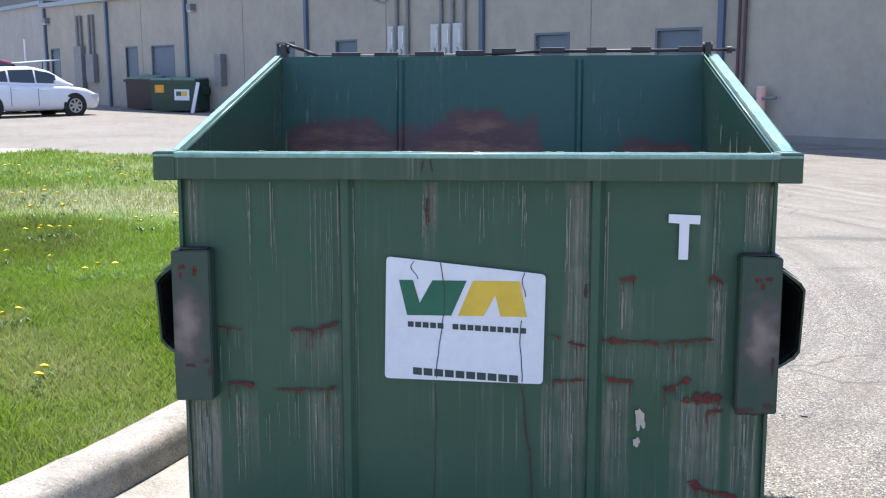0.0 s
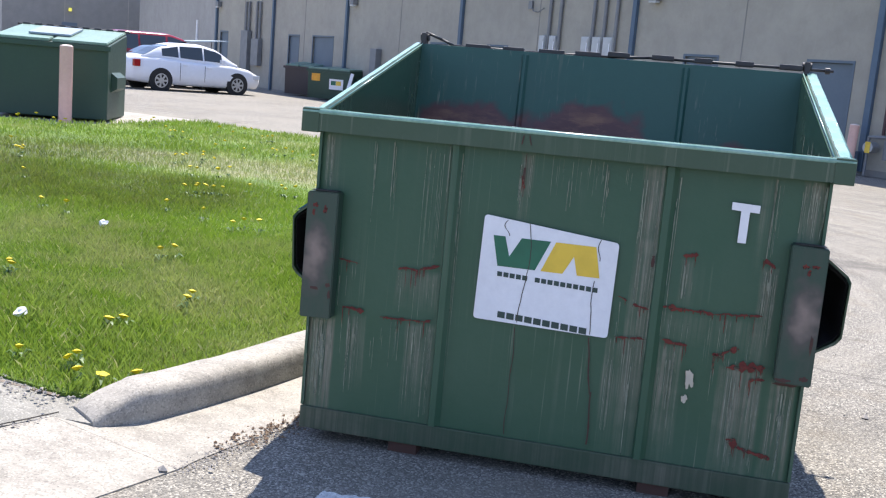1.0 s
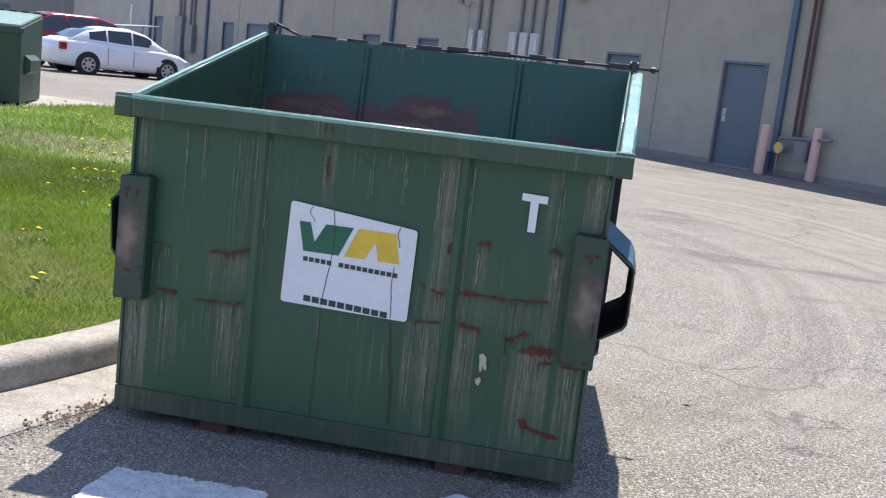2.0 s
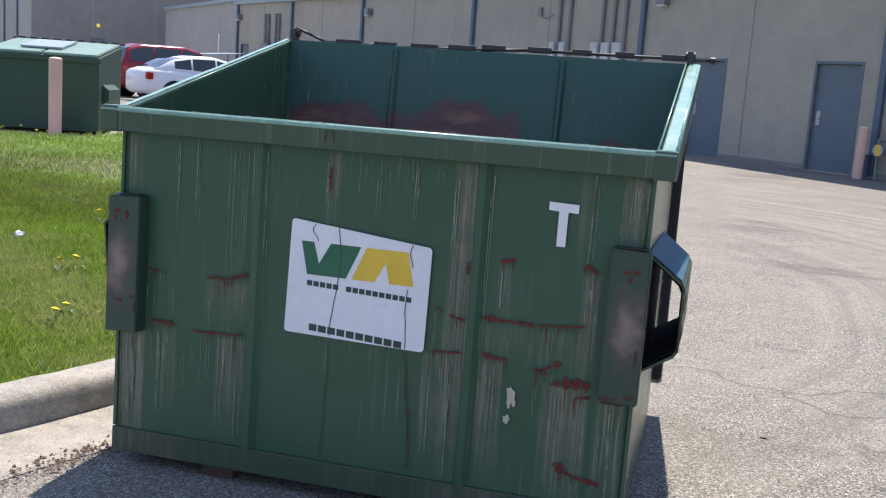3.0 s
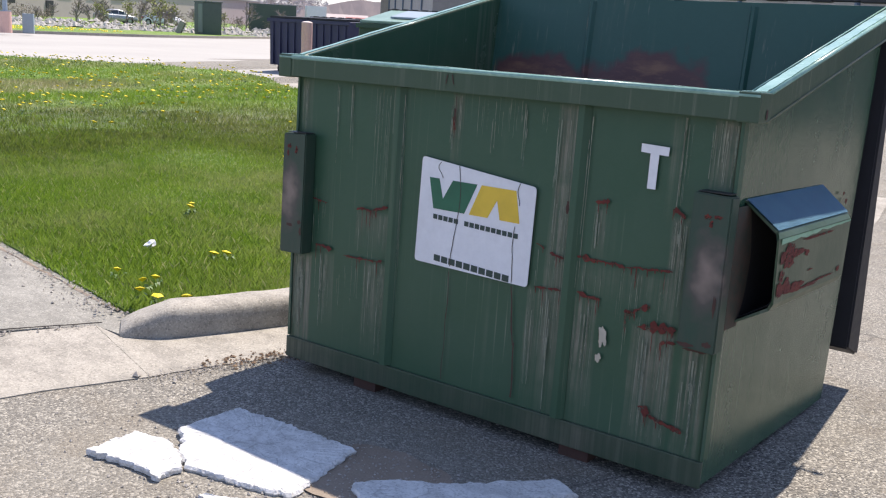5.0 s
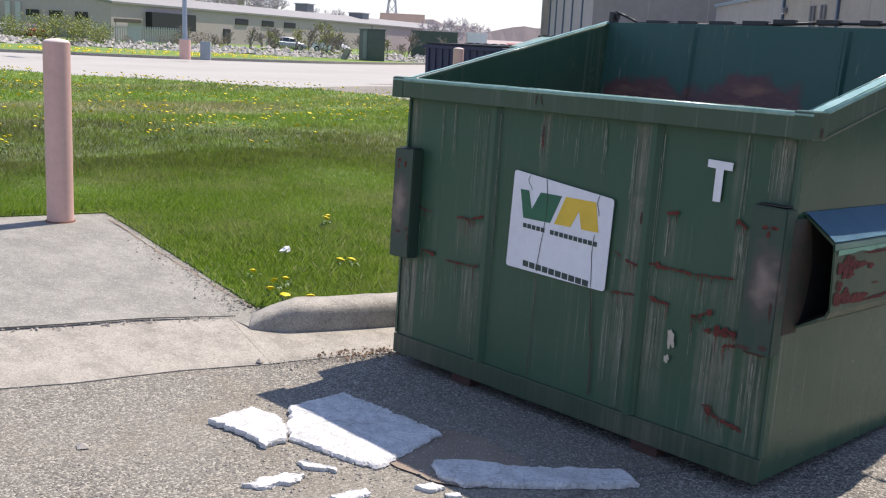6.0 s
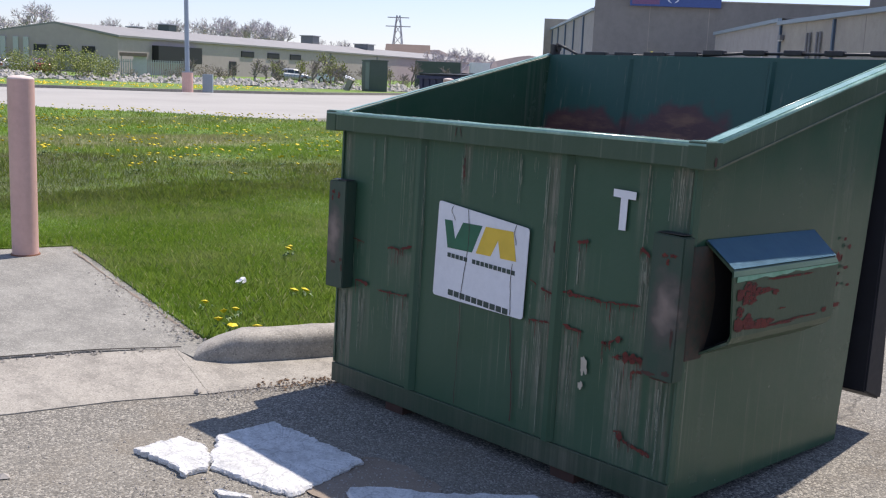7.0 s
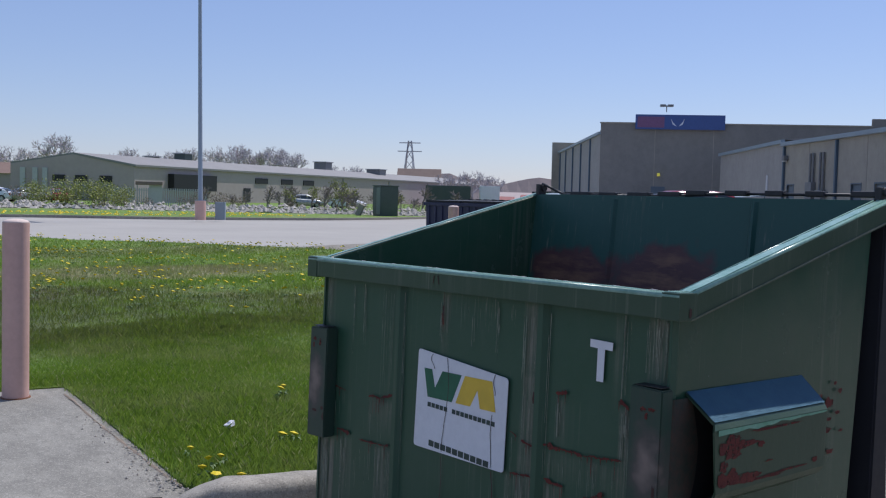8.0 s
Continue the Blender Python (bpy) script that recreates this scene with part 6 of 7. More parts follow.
def car(m, paint, label, spec):
    """spec: body table (x, half width, sill, deck), cabin table (x, roof), axle places, wheel radius, door cuts."""
    e = thing("car", m @ Matrix.Diagonal((spec["size"],) * 3 + (1,)), label, "car", "parked cars")
    B, C, axles, R = spec["body"], spec["cabin"], spec["axles"], spec["wheel"]

    def body_row(x):
        w, z0, z1 = interp(B, x)
        half = [(w * 0.86, z0), (w * 0.97, z0 + 0.07), (w, z0 + 0.28), (w * 0.985, z1 - 0.12), (w * 0.93, z1 - 0.03), (w * 0.80, z1), (w * 0.4, z1 + 0.025)]
        return [(x, -y, z) for y, z in half] + [(x, y, z) for y, z in half[::-1]]

    xs = [B[0][0] + (B[-1][0] - B[0][0]) * k / 40 for k in range(41)]
    part("body", loft([body_row(x) for x in xs]), paint, e, smooth=True)

    def cab_row(x, grow=0.0):
        w, z0, z1 = interp(B, x)
        top = interp(C, x)[0]
        lo, h = z1 - 0.06, top - z1
        k = max(0.0, min(1.0, h / 0.5))
        half = [(w * 0.90 + grow, lo), (w * (0.90 - 0.02 * k) + grow, z1 + 0.02), (w * (0.90 - 0.17 * k) + grow, top - 0.06 * k), (w * (0.90 - 0.27 * k) + grow * 0.6, top - 0.012 + grow), (w * 0.3, top + 0.012 + grow)]
        return [(x, -y, z) for y, z in half] + [(x, y, z) for y, z in half[::-1]]

    cx = [C[0][0] + (C[-1][0] - C[0][0]) * k / 34 for k in range(35)]
    part("cabin", loft([cab_row(x) for x in cx]), paint, e, smooth=True)

    def strip(xa, xb, f0, f1, sgn):
        g = bmesh.new()
        rows = []
        for k in range(9):
            x = xa + (xb - xa) * k / 8
            r = cab_row(x)
            a, b = Vector(r[1]), Vector(r[2])
            n_ = Vector((0, -1, 0.15))
            p, q = a.lerp(b, f0) + n_ * 0.008, a.lerp(b, f1) + n_ * 0.008
            rows.append((g.verts.new((p.x, sgn * p.y, p.z)), g.verts.new((q.x, sgn * q.y, q.z))))
        for a, b in zip(rows, rows[1:]):
            g.faces.new((a[0], a[1], b[1], b[0]))
        return g

    for xa, xb in spec["windows"]:
        for sgn in (1, -1):
            part("side_window", strip(xa, xb, 0.10, 0.93, sgn), GLASS, e, "dark side window")
    for (xa, xb), nm in zip(spec["screens"], ("windscreen", "rear_window")):
        g = bmesh.new()
        rows = []
        for k in range(7):
            x = xa + (xb - xa) * k / 6
            r = cab_row(x)
            y, z = r[3][1] * 0.97, r[3][2] + 0.016
            rows.append((g.verts.new((x, y, z)), g.verts.new((x, 0, z + 0.02)), g.verts.new((x, -y, z))))
        for a, b in zip(rows, rows[1:]):
            g.faces.new((a[0], a[1], b[1], b[0]))
            g.faces.new((a[1], a[2], b[2], b[1]))
        part(nm, g, GLASS, e)
    for x in axles:
        for sgn in (-1, 1):
            w = interp(B, x)[0]
            part("wheel_arch", cyl(bmesh.new(), (x, sgn * (w - 0.12), R + 0.01), (x, sgn * (w + 0.004), R + 0.01), R + 0.065, n=28), TYRE, e)
            tyre = bmesh.new()
            cyl(tyre, (x, sgn * (w - 0.16), R), (x, sgn * (w + 0.012), R), R, n=28)
            bmesh.ops.bevel(tyre, geom=[ed for ed in tyre.edges if len(ed.link_faces) == 2 and abs(ed.link_faces[0].normal.dot(ed.link_faces[1].normal)) < 0.3], offset=0.02, segments=2, affect="EDGES")
            wh = part("wheel", tyre, TYRE, e)
            rim = cyl(bmesh.new(), (x, sgn * (w + 0.0), R), (x, sgn * (w + 0.016), R), R * 0.30, n=16)
            for k in range(7):
                u = 2 * math.pi * k / 7
                c, s_ = math.cos(u), math.sin(u)
                q = [(x + c * R * a - s_ * R * b, sgn * (w + 0.014), R + s_ * R * a + c * R * b) for a, b in ((0.2, -0.07), (0.64, -0.12), (0.64, 0.12), (0.2, 0.07))]
                prism(rim, q, (0, sgn * 0.008, 0))
            ringv = []
            for k in range(24):
                u = 2 * math.pi * k / 24
                ringv.append([rim.verts.new((x + math.cos(u) * R * a, sgn * (w + 0.02), R + math.sin(u) * R * a)) for a in (0.60, 0.70)])
            for k in range(24):
                a, b = ringv[k], ringv[(k + 1) % 24]
                rim.faces.new((a[0], a[1], b[1], b[0]))
            part("rim", rim, ALLOY, wh, "silver spoked alloy rim")
    xf, xr = B[-1][0], B[0][0]
    wf, wr = interp(B, xf - 0.12)[0], interp(B, xr + 0.1)[0]
    zf = interp(B, xf - 0.12)[2]
    zr = interp(B, xr + 0.1)[2]
    for sgn in (-1, 1):
        part("headlight", boxes(((xf - 0.42, sgn * (wf - 0.05) - 0.12, zf - 0.16), (xf - 0.10, sgn * (wf - 0.05) + 0.075, zf - 0.02)), bevel=0.03), LAMP_CLEAR, e)
        part("tail_light", boxes(((xr + 0.04, sgn * wr - 0.10, zr - 0.28), (xr + 0.26, sgn * wr + 0.02, zr - 0.06)), bevel=0.03), LAMP_RED, e)
        xm = spec["mirror"]
        w = interp(B, xm)[0]
        part("mirror", boxes(((xm - 0.06, sgn * (w + 0.06) - 0.08, interp(B, xm)[2] + 0.02), (xm + 0.06, sgn * (w + 0.06) + 0.08, interp(B, xm)[2] + 0.15)), bevel=0.025), paint, e)
        for xd in spec["cuts"]:
            w, z0, z1 = interp(B, xd)
            part("door_gap", boxes(((xd - 0.006, sgn * w - 0.004, z0 + 0.15), (xd + 0.006, sgn * w + 0.004, z1 - 0.1))), TYRE, e)
            part("door_handle", boxes(((xd + 0.08, sgn * w - 0.02, z1 - 0.17), (xd + 0.24, sgn * w + 0.018, z1 - 0.14)), bevel=0.006), paint, e)
    part("bumper_trim", boxes(((xf - 0.10, -0.5, 0.28), (xf + 0.004, 0.5, 0.42)), bevel=0.02), TYRE, e)
    return e


SEDAN = dict(size=0.93, body=[(-2.27, 0.70, 0.34, 0.92), (-2.1, 0.80, 0.24, 1.02), (-1.4, 0.88, 0.20, 1.03), (0.0, 0.89, 0.19, 0.95), (1.1, 0.89, 0.19, 0.93), (1.75, 0.86, 0.20, 0.84), (2.15, 0.76, 0.22, 0.70), (2.30, 0.60, 0.30, 0.58)],
             cabin=[(-1.95, 1.04), (-1.25, 1.36), (-0.6, 1.49), (0.1, 1.505), (0.55, 1.42), (1.35, 0.97)], axles=(-1.33, 1.33), wheel=0.315,
             windows=((-1.28, -0.72), (-0.66, 0.12), (0.17, 0.80)), screens=((0.62, 1.28), (-1.86, -1.0)), cuts=(-0.70, 0.15), mirror=0.72)
SUV = dict(size=0.95, body=[(-2.3, 0.78, 0.40, 1.08), (-2.1, 0.88, 0.32, 1.12), (0, 0.93, 0.28, 1.10), (1.2, 0.92, 0.28, 1.08), (1.9, 0.87, 0.30, 1.0), (2.25, 0.70, 0.36, 0.8)],
           cabin=[(-2.25, 1.12), (-2.0, 1.62), (-1.5, 1.76), (0.0, 1.78), (0.5, 1.68), (1.25, 1.1)], axles=(-1.38, 1.38), wheel=0.36,
           windows=((-1.95, -1.15), (-1.08, -0.15), (-0.08, 0.75)), screens=((0.6, 1.15), (-2.2, -1.85)), cuts=(-1.1, -0.1), mirror=0.7)
CAR_H = 54.0
hd = Vector((math.cos(radians(CAR_H)), math.sin(radians(CAR_H)), 0))
lf = Vector((-hd.y, hd.x, 0))
c0 = Vector((-13.62, 24.72, 0)) + lf * 0.80
car(facing(c0.x, c0.y, CAR_H), WHITE_PAINT, "white four-door saloon parked in the lot", SEDAN)
c1 = c0 + lf * 2.6 + hd * 0.9
silver = car(facing(c1.x, c1.y, CAR_H), SILVER_PAINT, "silver car parked with its bonnet raised", SEDAN)
g = prism(bmesh.new(), [(0.15, -0.72, 1.60), (1.65, -0.66, 1.72), (1.65, 0.66, 1.72), (0.15, 0.72, 1.60)], (0, 0, 0.03))
part("bonnet", g, GUTTER_PALE, silver, "raised bonnet")
part("bonnet_stay", cyl(bmesh.new(), (1.5, 0.4, 0.8), (1.55, 0.4, 1.7), 0.015, n=6), BLACK_IRON, silver)
c2 = c0 + lf * 3.9 - hd * 2.0 + Vector((2.2, 1.4, 0))
car(facing(c2.x, c2.y, CAR_H + 4), RED_PAINT, "dark red sport utility car parked beyond", SUV)


# ---- broken concrete and loose stones on the asphalt ----
def shard(x, y, outline, thick, label, z=0.0, tilt=(0, 0)):
    """A broken slab: jagged outline, crumbling edge, slightly uneven top."""
    rnd_ = random.Random(int((x + 9) * 1000))
    pts = []
    n = len(outline)
    for i in range(n):
        a, b = Vector(outline[i]), Vector(outline[(i + 1) % n])
        k = max(2, int((b - a).length / 0.008))
        for j in range(k):
            p = a.lerp(b, j / k)
            p += Vector((noise.noise((p.x * 30, p.y * 30, x)) + 0.5 * noise.noise((p.x * 90, p.y * 90, x)), noise.noise((p.x * 30, p.y * 30, y + 5)) + 0.5 * noise.noise((p.x * 90, p.y * 90, y))))  * 0.012
            pts.append(p)
    cx = sum((p.x for p in pts)) / len(pts)
    cy = sum((p.y for p in pts)) / len(pts)
    bm = bmesh.new()
    rings = []
    for s, h in ((1.0, 0.0), (1.015, thick * 0.55), (0.985, thick * 0.95), (0.90, thick), (0.5, thick)):
        ring = []
        for p in pts:
            wob = (0.004 * noise.noise((p.x * 25 * s, p.y * 25 * s, h * 60)) + (0.005 * noise.noise((p.x * 110, p.y * 110, h * 90)) if s > 0.95 else 0)) if h else 0
            ring.append(bm.verts.new((cx + (p.x - cx) * s - x + wob, cy + (p.y - cy) * s - y + wob, h + (0.003 * noise.noise((p.x * 11 * s, p.y * 11 * s, 2)) + (0.004 * noise.noise((p.x * 75 * s, p.y * 75 * s, 7)) if 0.6 < s < 1.01 else 0) if h else 0))))
        rings.append(ring)
    for a, b in zip(rings, rings[1:]):
        for i in range(len(a)):
            j = (i + 1) % len(a)
            bm.faces.new((a[i], a[j], b[j], b[i]))
    bm.faces.new(rings[-1])
    ob = mesh_ob("broken_slab", bm, DEBRIS)
    ob.matrix_basis = pose(x + 0.050, y - 0.052, z, tilt[0], tilt[1], 0)
    return tagged(ob, label, "concrete slab", "broken concrete pieces")


shard(-0.38, -0.62, [(-0.665, -0.68), (-0.66, -0.44), (-0.14, -0.41), (-0.07, -0.76), (-0.16, -0.80), (-0.44, -0.85), (-0.52, -0.80)], 0.020, "large flat piece of broken white concrete on the asphalt", 0.004, (1.6, 0.8))
shard(-0.6, -0.88, [(-0.735, -0.985), (-0.755, -0.80), (-0.62, -0.77), (-0.52, -0.80), (-0.435, -0.87), (-0.43, -0.96), (-0.55, -0.955)], 0.02, "jagged piece of broken white concrete on the asphalt", 0.002)
shard(0.25, -0.42, [(0.02, -0.60), (0.05, -0.53), (0.20, -0.42), (0.46, -0.15), (0.54, -0.19), (0.50, -0.28), (0.20, -0.64), (0.10, -0.66)], 0.02, "long narrow piece of broken white concrete in the shade", 0.002)
shard(-0.2, -1.08, [(-0.225, -1.18), (-0.21, -1.03), (-0.17, -0.99), (-0.14, -1.02), (-0.17, -1.15)], 0.014, "small chip of white concrete")
shard(0.04, -0.95, [(0.01, -1.02), (0.03, -0.90), (0.07, -0.91), (0.065, -1.0)], 0.012, "small chip of white concrete")
shard(-0.2, -0.91, [(-0.27, -0.95), (-0.25, -0.93), (-0.14, -0.87), (-0.13, -0.89), (-0.22, -0.95)], 0.012, "thin splinter of white concrete")
shard(0.14, -0.74, [(0.11, -0.76), (0.13, -0.71), (0.18, -0.70), (0.17, -0.75)], 0.012, "small chip of white concrete")
shard(0.2, -0.70, [(0.20, -0.72), (0.22, -0.69), (0.25, -0.70), (0.23, -0.73)], 0.010, "small chip of white concrete")
g = bmesh.new()
ring = []
for k in range(40):
    u = 2 * math.pi * k / 40
    r = 1 + 0.18 * noise.noise((math.cos(u) * 2, math.sin(u) * 2, 8))
    ring.append(g.verts.new((0.06 + 0.27 * r * math.cos(u), -0.55 + 0.20 * r * math.sin(u), 0.005 + 0.002 * (k % 2))))
c = g.verts.new((0.06, -0.55, 0.010))
for k in range(40):
    g.faces.new((ring[k], ring[(k + 1) % 40], c))
tagged(mesh_ob("dirt_patch", g, DIRT), "brown bed of damp grit where the slab lay", "dirt", kind="stuff")


def stones(name, spots, material, label, category):
    """Many small uneven stones in one mesh."""
    V, F = [], []
    rnd_ = random.Random(17)
    base = [(1, 0, 0), (-1, 0, 0), (0, 1, 0), (0, -1, 0), (0, 0, 1), (0, 0, -0.6)]
    tri = [(0, 2, 4), (2, 1, 4), (1, 3, 4), (3, 0, 4), (2, 0, 5), (1, 2, 5), (3, 1, 5), (0, 3, 5)]
    for x, y, z, r in spots:
        o = len(V)
        a = rnd_.uniform(0, 6.28)
        ca, sa = math.cos(a), math.sin(a)
        sx, sy, sz = (r * rnd_.uniform(0.7, 1.2) for _ in range(3))
        for bx, by, bz in base:
            px, py = bx * sx + rnd_.uniform(-0.2, 0.2) * r, by * sy + rnd_.uniform(-0.2, 0.2) * r
            V.append((x + px * ca - py * sa, y + px * sa + py * ca, z + bz * sz * 0.75))
        F += [tuple(o + i for i in t) for t in tri]
    return tagged(raw_mesh(name, V, F, material), label, category, kind="stuff")


rnd = random.Random(3)
spots = []
for _ in range(5200):
    x, y = rnd.uniform(-1.5, 3.2), rnd.uniform(-2.2, 3.0)
    spots.append((x, y, 0.001, rnd.choice((0.002, 0.003, 0.003, 0.004, 0.006))))
for _ in range(420):
    u = rnd.random() ** 1.5
    ex, ey = Vector((-1.80, -0.13)).lerp(Vector((-3.25, 0.065)), u)
    spots.append((ex + rnd.gauss(0, 0.12), ey + rnd.gauss(-0.03, 0.06), 0.058 + 0.07 * min(1.0, max(0.0, (-1.75 - ex) / 2.0)), rnd.choice((0.003, 0.004, 0.005, 0.009))))
for _ in range(320):
    k = rnd.random() * (len(ia) - 2) + 1
    i = int(k)
    ex, ey = Vector(ia[i]).lerp(Vector(ia[min(len(ia) - 1, i + 1)]), k - i)
    spots.append((ex + rnd.gauss(0.01, 0.018), ey + rnd.gauss(0, 0.02), 0.05 + 0.066 * min(1.0, max(0.0, (-1.75 - ex) / 2.0)), rnd.choice((0.003, 0.004, 0.005, 0.008))))
for _ in range(900):
    u = rnd.random()
    k = u * 21
    i = int(k)
    ex, ey = Vector(ob_[i]).lerp(Vector(ob_[min(21, i + 1)]), k - i)
    spots.append((ex + rnd.gauss(0.02, 0.035), ey + rnd.gauss(0, 0.035), 0.006, rnd.choice((0.002, 0.003, 0.003, 0.005))))
for _ in range(420):
    a_, r_ = rnd.uniform(0, 6.283), rnd.random() ** 0.5
    spots.append((0.06 + 0.28 * r_ * math.cos(a_), -0.55 + 0.21 * r_ * math.sin(a_), 0.009, rnd.choice((0.002, 0.003, 0.004, 0.006))))
for _ in range(500):
    spots.append((rnd.gauss(-0.25, 0.35), rnd.gauss(-0.8, 0.2), 0.002, rnd.choice((0.003, 0.005, 0.007))))
spots += [(-1.16, -0.51, 0.012, 0.022), (-1.02, -0.44, 0.01, 0.012), (-0.75, -1.48, 0.004, 0.025), (1.35, 1.35, 0.006, 0.02), (-1.4, -0.05, 0.03, 0.012), (-1.3, 0.2, 0.03, 0.01)]
litter = []
for _ in range(420):
    k = 6 + 15 * rnd.random() ** 0.7
    i = int(k)
    ex, ey = Vector(ob_[min(21, i)]).lerp(Vector(ob_[min(21, i + 1)]), k - i)
    litter.append((ex + rnd.gauss(0.0, 0.04), ey + rnd.gauss(0, 0.04), 0.011, rnd.choice((0.003, 0.004, 0.006, 0.009))))
stones("leaf_litter", litter, LITTER, "brown crumbled leaf litter along the gutter's edge", "litter")
stones("gravel", spots, PEBBLE, "loose gravel and grit scattered on the asphalt", "gravel")

# ---- grass ----
grng = np.random.default_rng(4)


def blades(name, n, area, dense, hgt, wid, label):
    """n blades in a rectangle of the lawn, thinned away from a spot."""
    x = grng.uniform(area[0], area[1], n)
    y = grng.uniform(area[2], area[3], n)
    keep = inside(x + grng.normal(0, 0.016, n), y + grng.normal(0, 0.016, n), LAWN_EDGE)
    if dense:
        d = np.hypot(x - dense[0], y - dense[1])
        keep &= grng.uniform(0, 1, n) < np.clip((dense[2] / np.maximum(d, 0.1)) ** 2, 0, 1)
    x, y = x[keep], y[keep]
    z = np.array([lawn_z(a, b) for a, b in zip(x, y)]) - 0.004
    m = len(x)
    d = np.hypot(x - 1.5, y + 2.8)
    grow = np.clip(d / 7.0, 1.0, 3.2)
    h = hgt * grng.uniform(0.45, 1.25, m) * (0.75 + 0.5 * np.array([noise.noise((a * 0.9, b * 0.9, 1)) for a, b in zip(x, y)]))
    a = grng.uniform(0, 2 * np.pi, m)
    w = wid * grow * grng.uniform(0.7, 1.3, m)
    lean = grng.uniform(0.1, 0.75, m) * h
    la = grng.uniform(0, 2 * np.pi, m)
    v = np.empty((m, 4, 3))
    v[:, 0] = np.stack([x - w * np.cos(a), y - w * np.sin(a), z], 1)
    v[:, 1] = np.stack([x + w * np.cos(a), y + w * np.sin(a), z], 1)
    v[:, 2] = np.stack([x + 0.7 * w * np.cos(a) + 0.35 * lean * np.cos(la), y + 0.7 * w * np.sin(a) + 0.35 * lean * np.sin(la), z + 0.6 * h], 1)
    v[:, 3] = np.stack([x + lean * np.cos(la), y + lean * np.sin(la), z + h], 1)
    i = np.arange(m) * 4
    f = np.stack([i, i + 1, i + 2, i, i + 2, i + 3], 1).reshape(-1, 3)
    me = bpy.data.meshes.new(name)
    me.vertices.add(m * 4)
    me.vertices.foreach_set("co", v.reshape(-1))
    me.loops.add(m * 6)
    me.loops.foreach_set("vertex_index", f.reshape(-1).astype(np.int32))
    me.polygons.add(m * 2)
    me.polygons.foreach_set("loop_start", (np.arange(m * 2) * 3).astype(np.int32))
    me.update(calc_edges=True)
    me.materials.append(BLADE)
    return tagged(new(name, me), label, "grass", kind="stuff")


blades("grass", 560000, (-7, -0.4, -1.5, 6), (-2.0, 0.6, 2.6), 0.058, 0.0015, "short spring grass with dry straw between")
blades("grass_far", 620000, (-32, -0.4, -8, 14.3), (-4.5, 4.0, 8.0), 0.07, 0.0022, "longer patchy grass across the lawn")

# dandelions: flat yellow heads on short stems, and their leaf rosettes
V, F, LV, LF = [], [], [], []
rnd = random.Random(12)
heads = [(-3.01, 1.25), (-3.06, 1.3), (-2.05, 0.62), (-2.0, 0.66), (-2.15, 0.11), (-1.9, 0.07), (-1.91, 0.15), (-1.80, -0.02), (-1.70, 0.0), (-1.6, 0.08), (-1.95, 1.24), (-1.9, 1.09), (-3.04, 3.57), (-3.0, 5.35), (-3.08, 5.31), (-3.14, 5.36), (-3.43, 3.73), (-2.57, 2.05), (-2.53, 2.15), (-3.52, 4.92), (-3.6, 4.9), (-5.66, 8.51), (-5.79, 10.05)]
for _ in range(70):
    cx, cy = rnd.uniform(-14, -2.2), rnd.uniform(2.5, 11)
    for _ in range(rnd.choice((1, 1, 2, 3, 4))):
        heads.append((cx + rnd.gauss(0, 0.15), cy + rnd.gauss(0, 0.15)))
for _ in range(190):
    cx, cy = rnd.uniform(-27, -8.5), rnd.uniform(1.0, 13)
    for _ in range(rnd.choice((2, 4, 7, 12))):
        heads.append((cx + rnd.gauss(0, 0.5), cy + rnd.gauss(0, 0.5)))
verge_heads = [(rnd.uniform(-55, -47.5), rnd.uniform(8, 34)) for _ in range(260)]
ok = inside([h[0] for h in heads], [h[1] for h in heads], LAWN_EDGE)
for (x, y), good in zip(heads, ok):
    if not good:
        continue
    z = lawn_z(x, y) + rnd.uniform(0.04, 0.07) + 0.065 * smoothstep(3, 9, math.hypot(x - 1.5, y + 2.8))
    r = rnd.uniform(0.020, 0.030) * (1 + 0.025 * min(12, max(0, -x - 4)))
    tx, ty = rnd.gauss(0.1, 0.15), rnd.gauss(-0.25, 0.15)
    o = len(V)
    V.append((x, y, z + 0.009))
    for k in range(10):
        u = 2 * math.pi * k / 10
        rr = r * (1.0 if k % 2 else 0.8)
        dx, dy = rr * math.cos(u), rr * math.sin(u)
        V.append((x + dx, y + dy, z + tx * dx + ty * dy))
    F += [(o, o + 1 + k, o + 1 + (k + 1) % 10) for k in range(10)]
    o = len(V)
    V.append((x, y, z - 0.015))
    F += [(o, o - 10 + (k + 1) % 10, o - 10 + k) for k in range(10)]
    for k in range(5):
        u = rnd.uniform(0, 6.28)
        l, w = rnd.uniform(0.04, 0.075), 0.008
        o = len(LV)
        zz = lawn_z(x, y)
        c, s = math.cos(u), math.sin(u)
        LV += [(x, y, zz + 0.01), (x + c * l * 0.6 - s * w, y + s * l * 0.6 + c * w, zz + 0.045), (x + c * l, y + s * l, zz + 0.03), (x + c * l * 0.6 + s * w, y + s * l * 0.6 - c * w, zz + 0.045)]
        LF.append((o, o + 1, o + 2, o + 3))
for x, y in verge_heads:
    if not inside([x], [y], VERGE)[0]:
        continue
    o = len(V)
    r = rnd.uniform(0.06, 0.12)
    V += [(x + r, y, 0.20), (x, y + r, 0.22), (x - r, y, 0.20), (x, y - r, 0.18), (x, y, 0.27)]
    F += [(o + k, o + (k + 1) % 4, o + 4) for k in range(4)]
tagged(raw_mesh("dandelions", V, F, YELLOW), "yellow dandelion heads scattered over the lawn", "dandelions", kind="stuff")
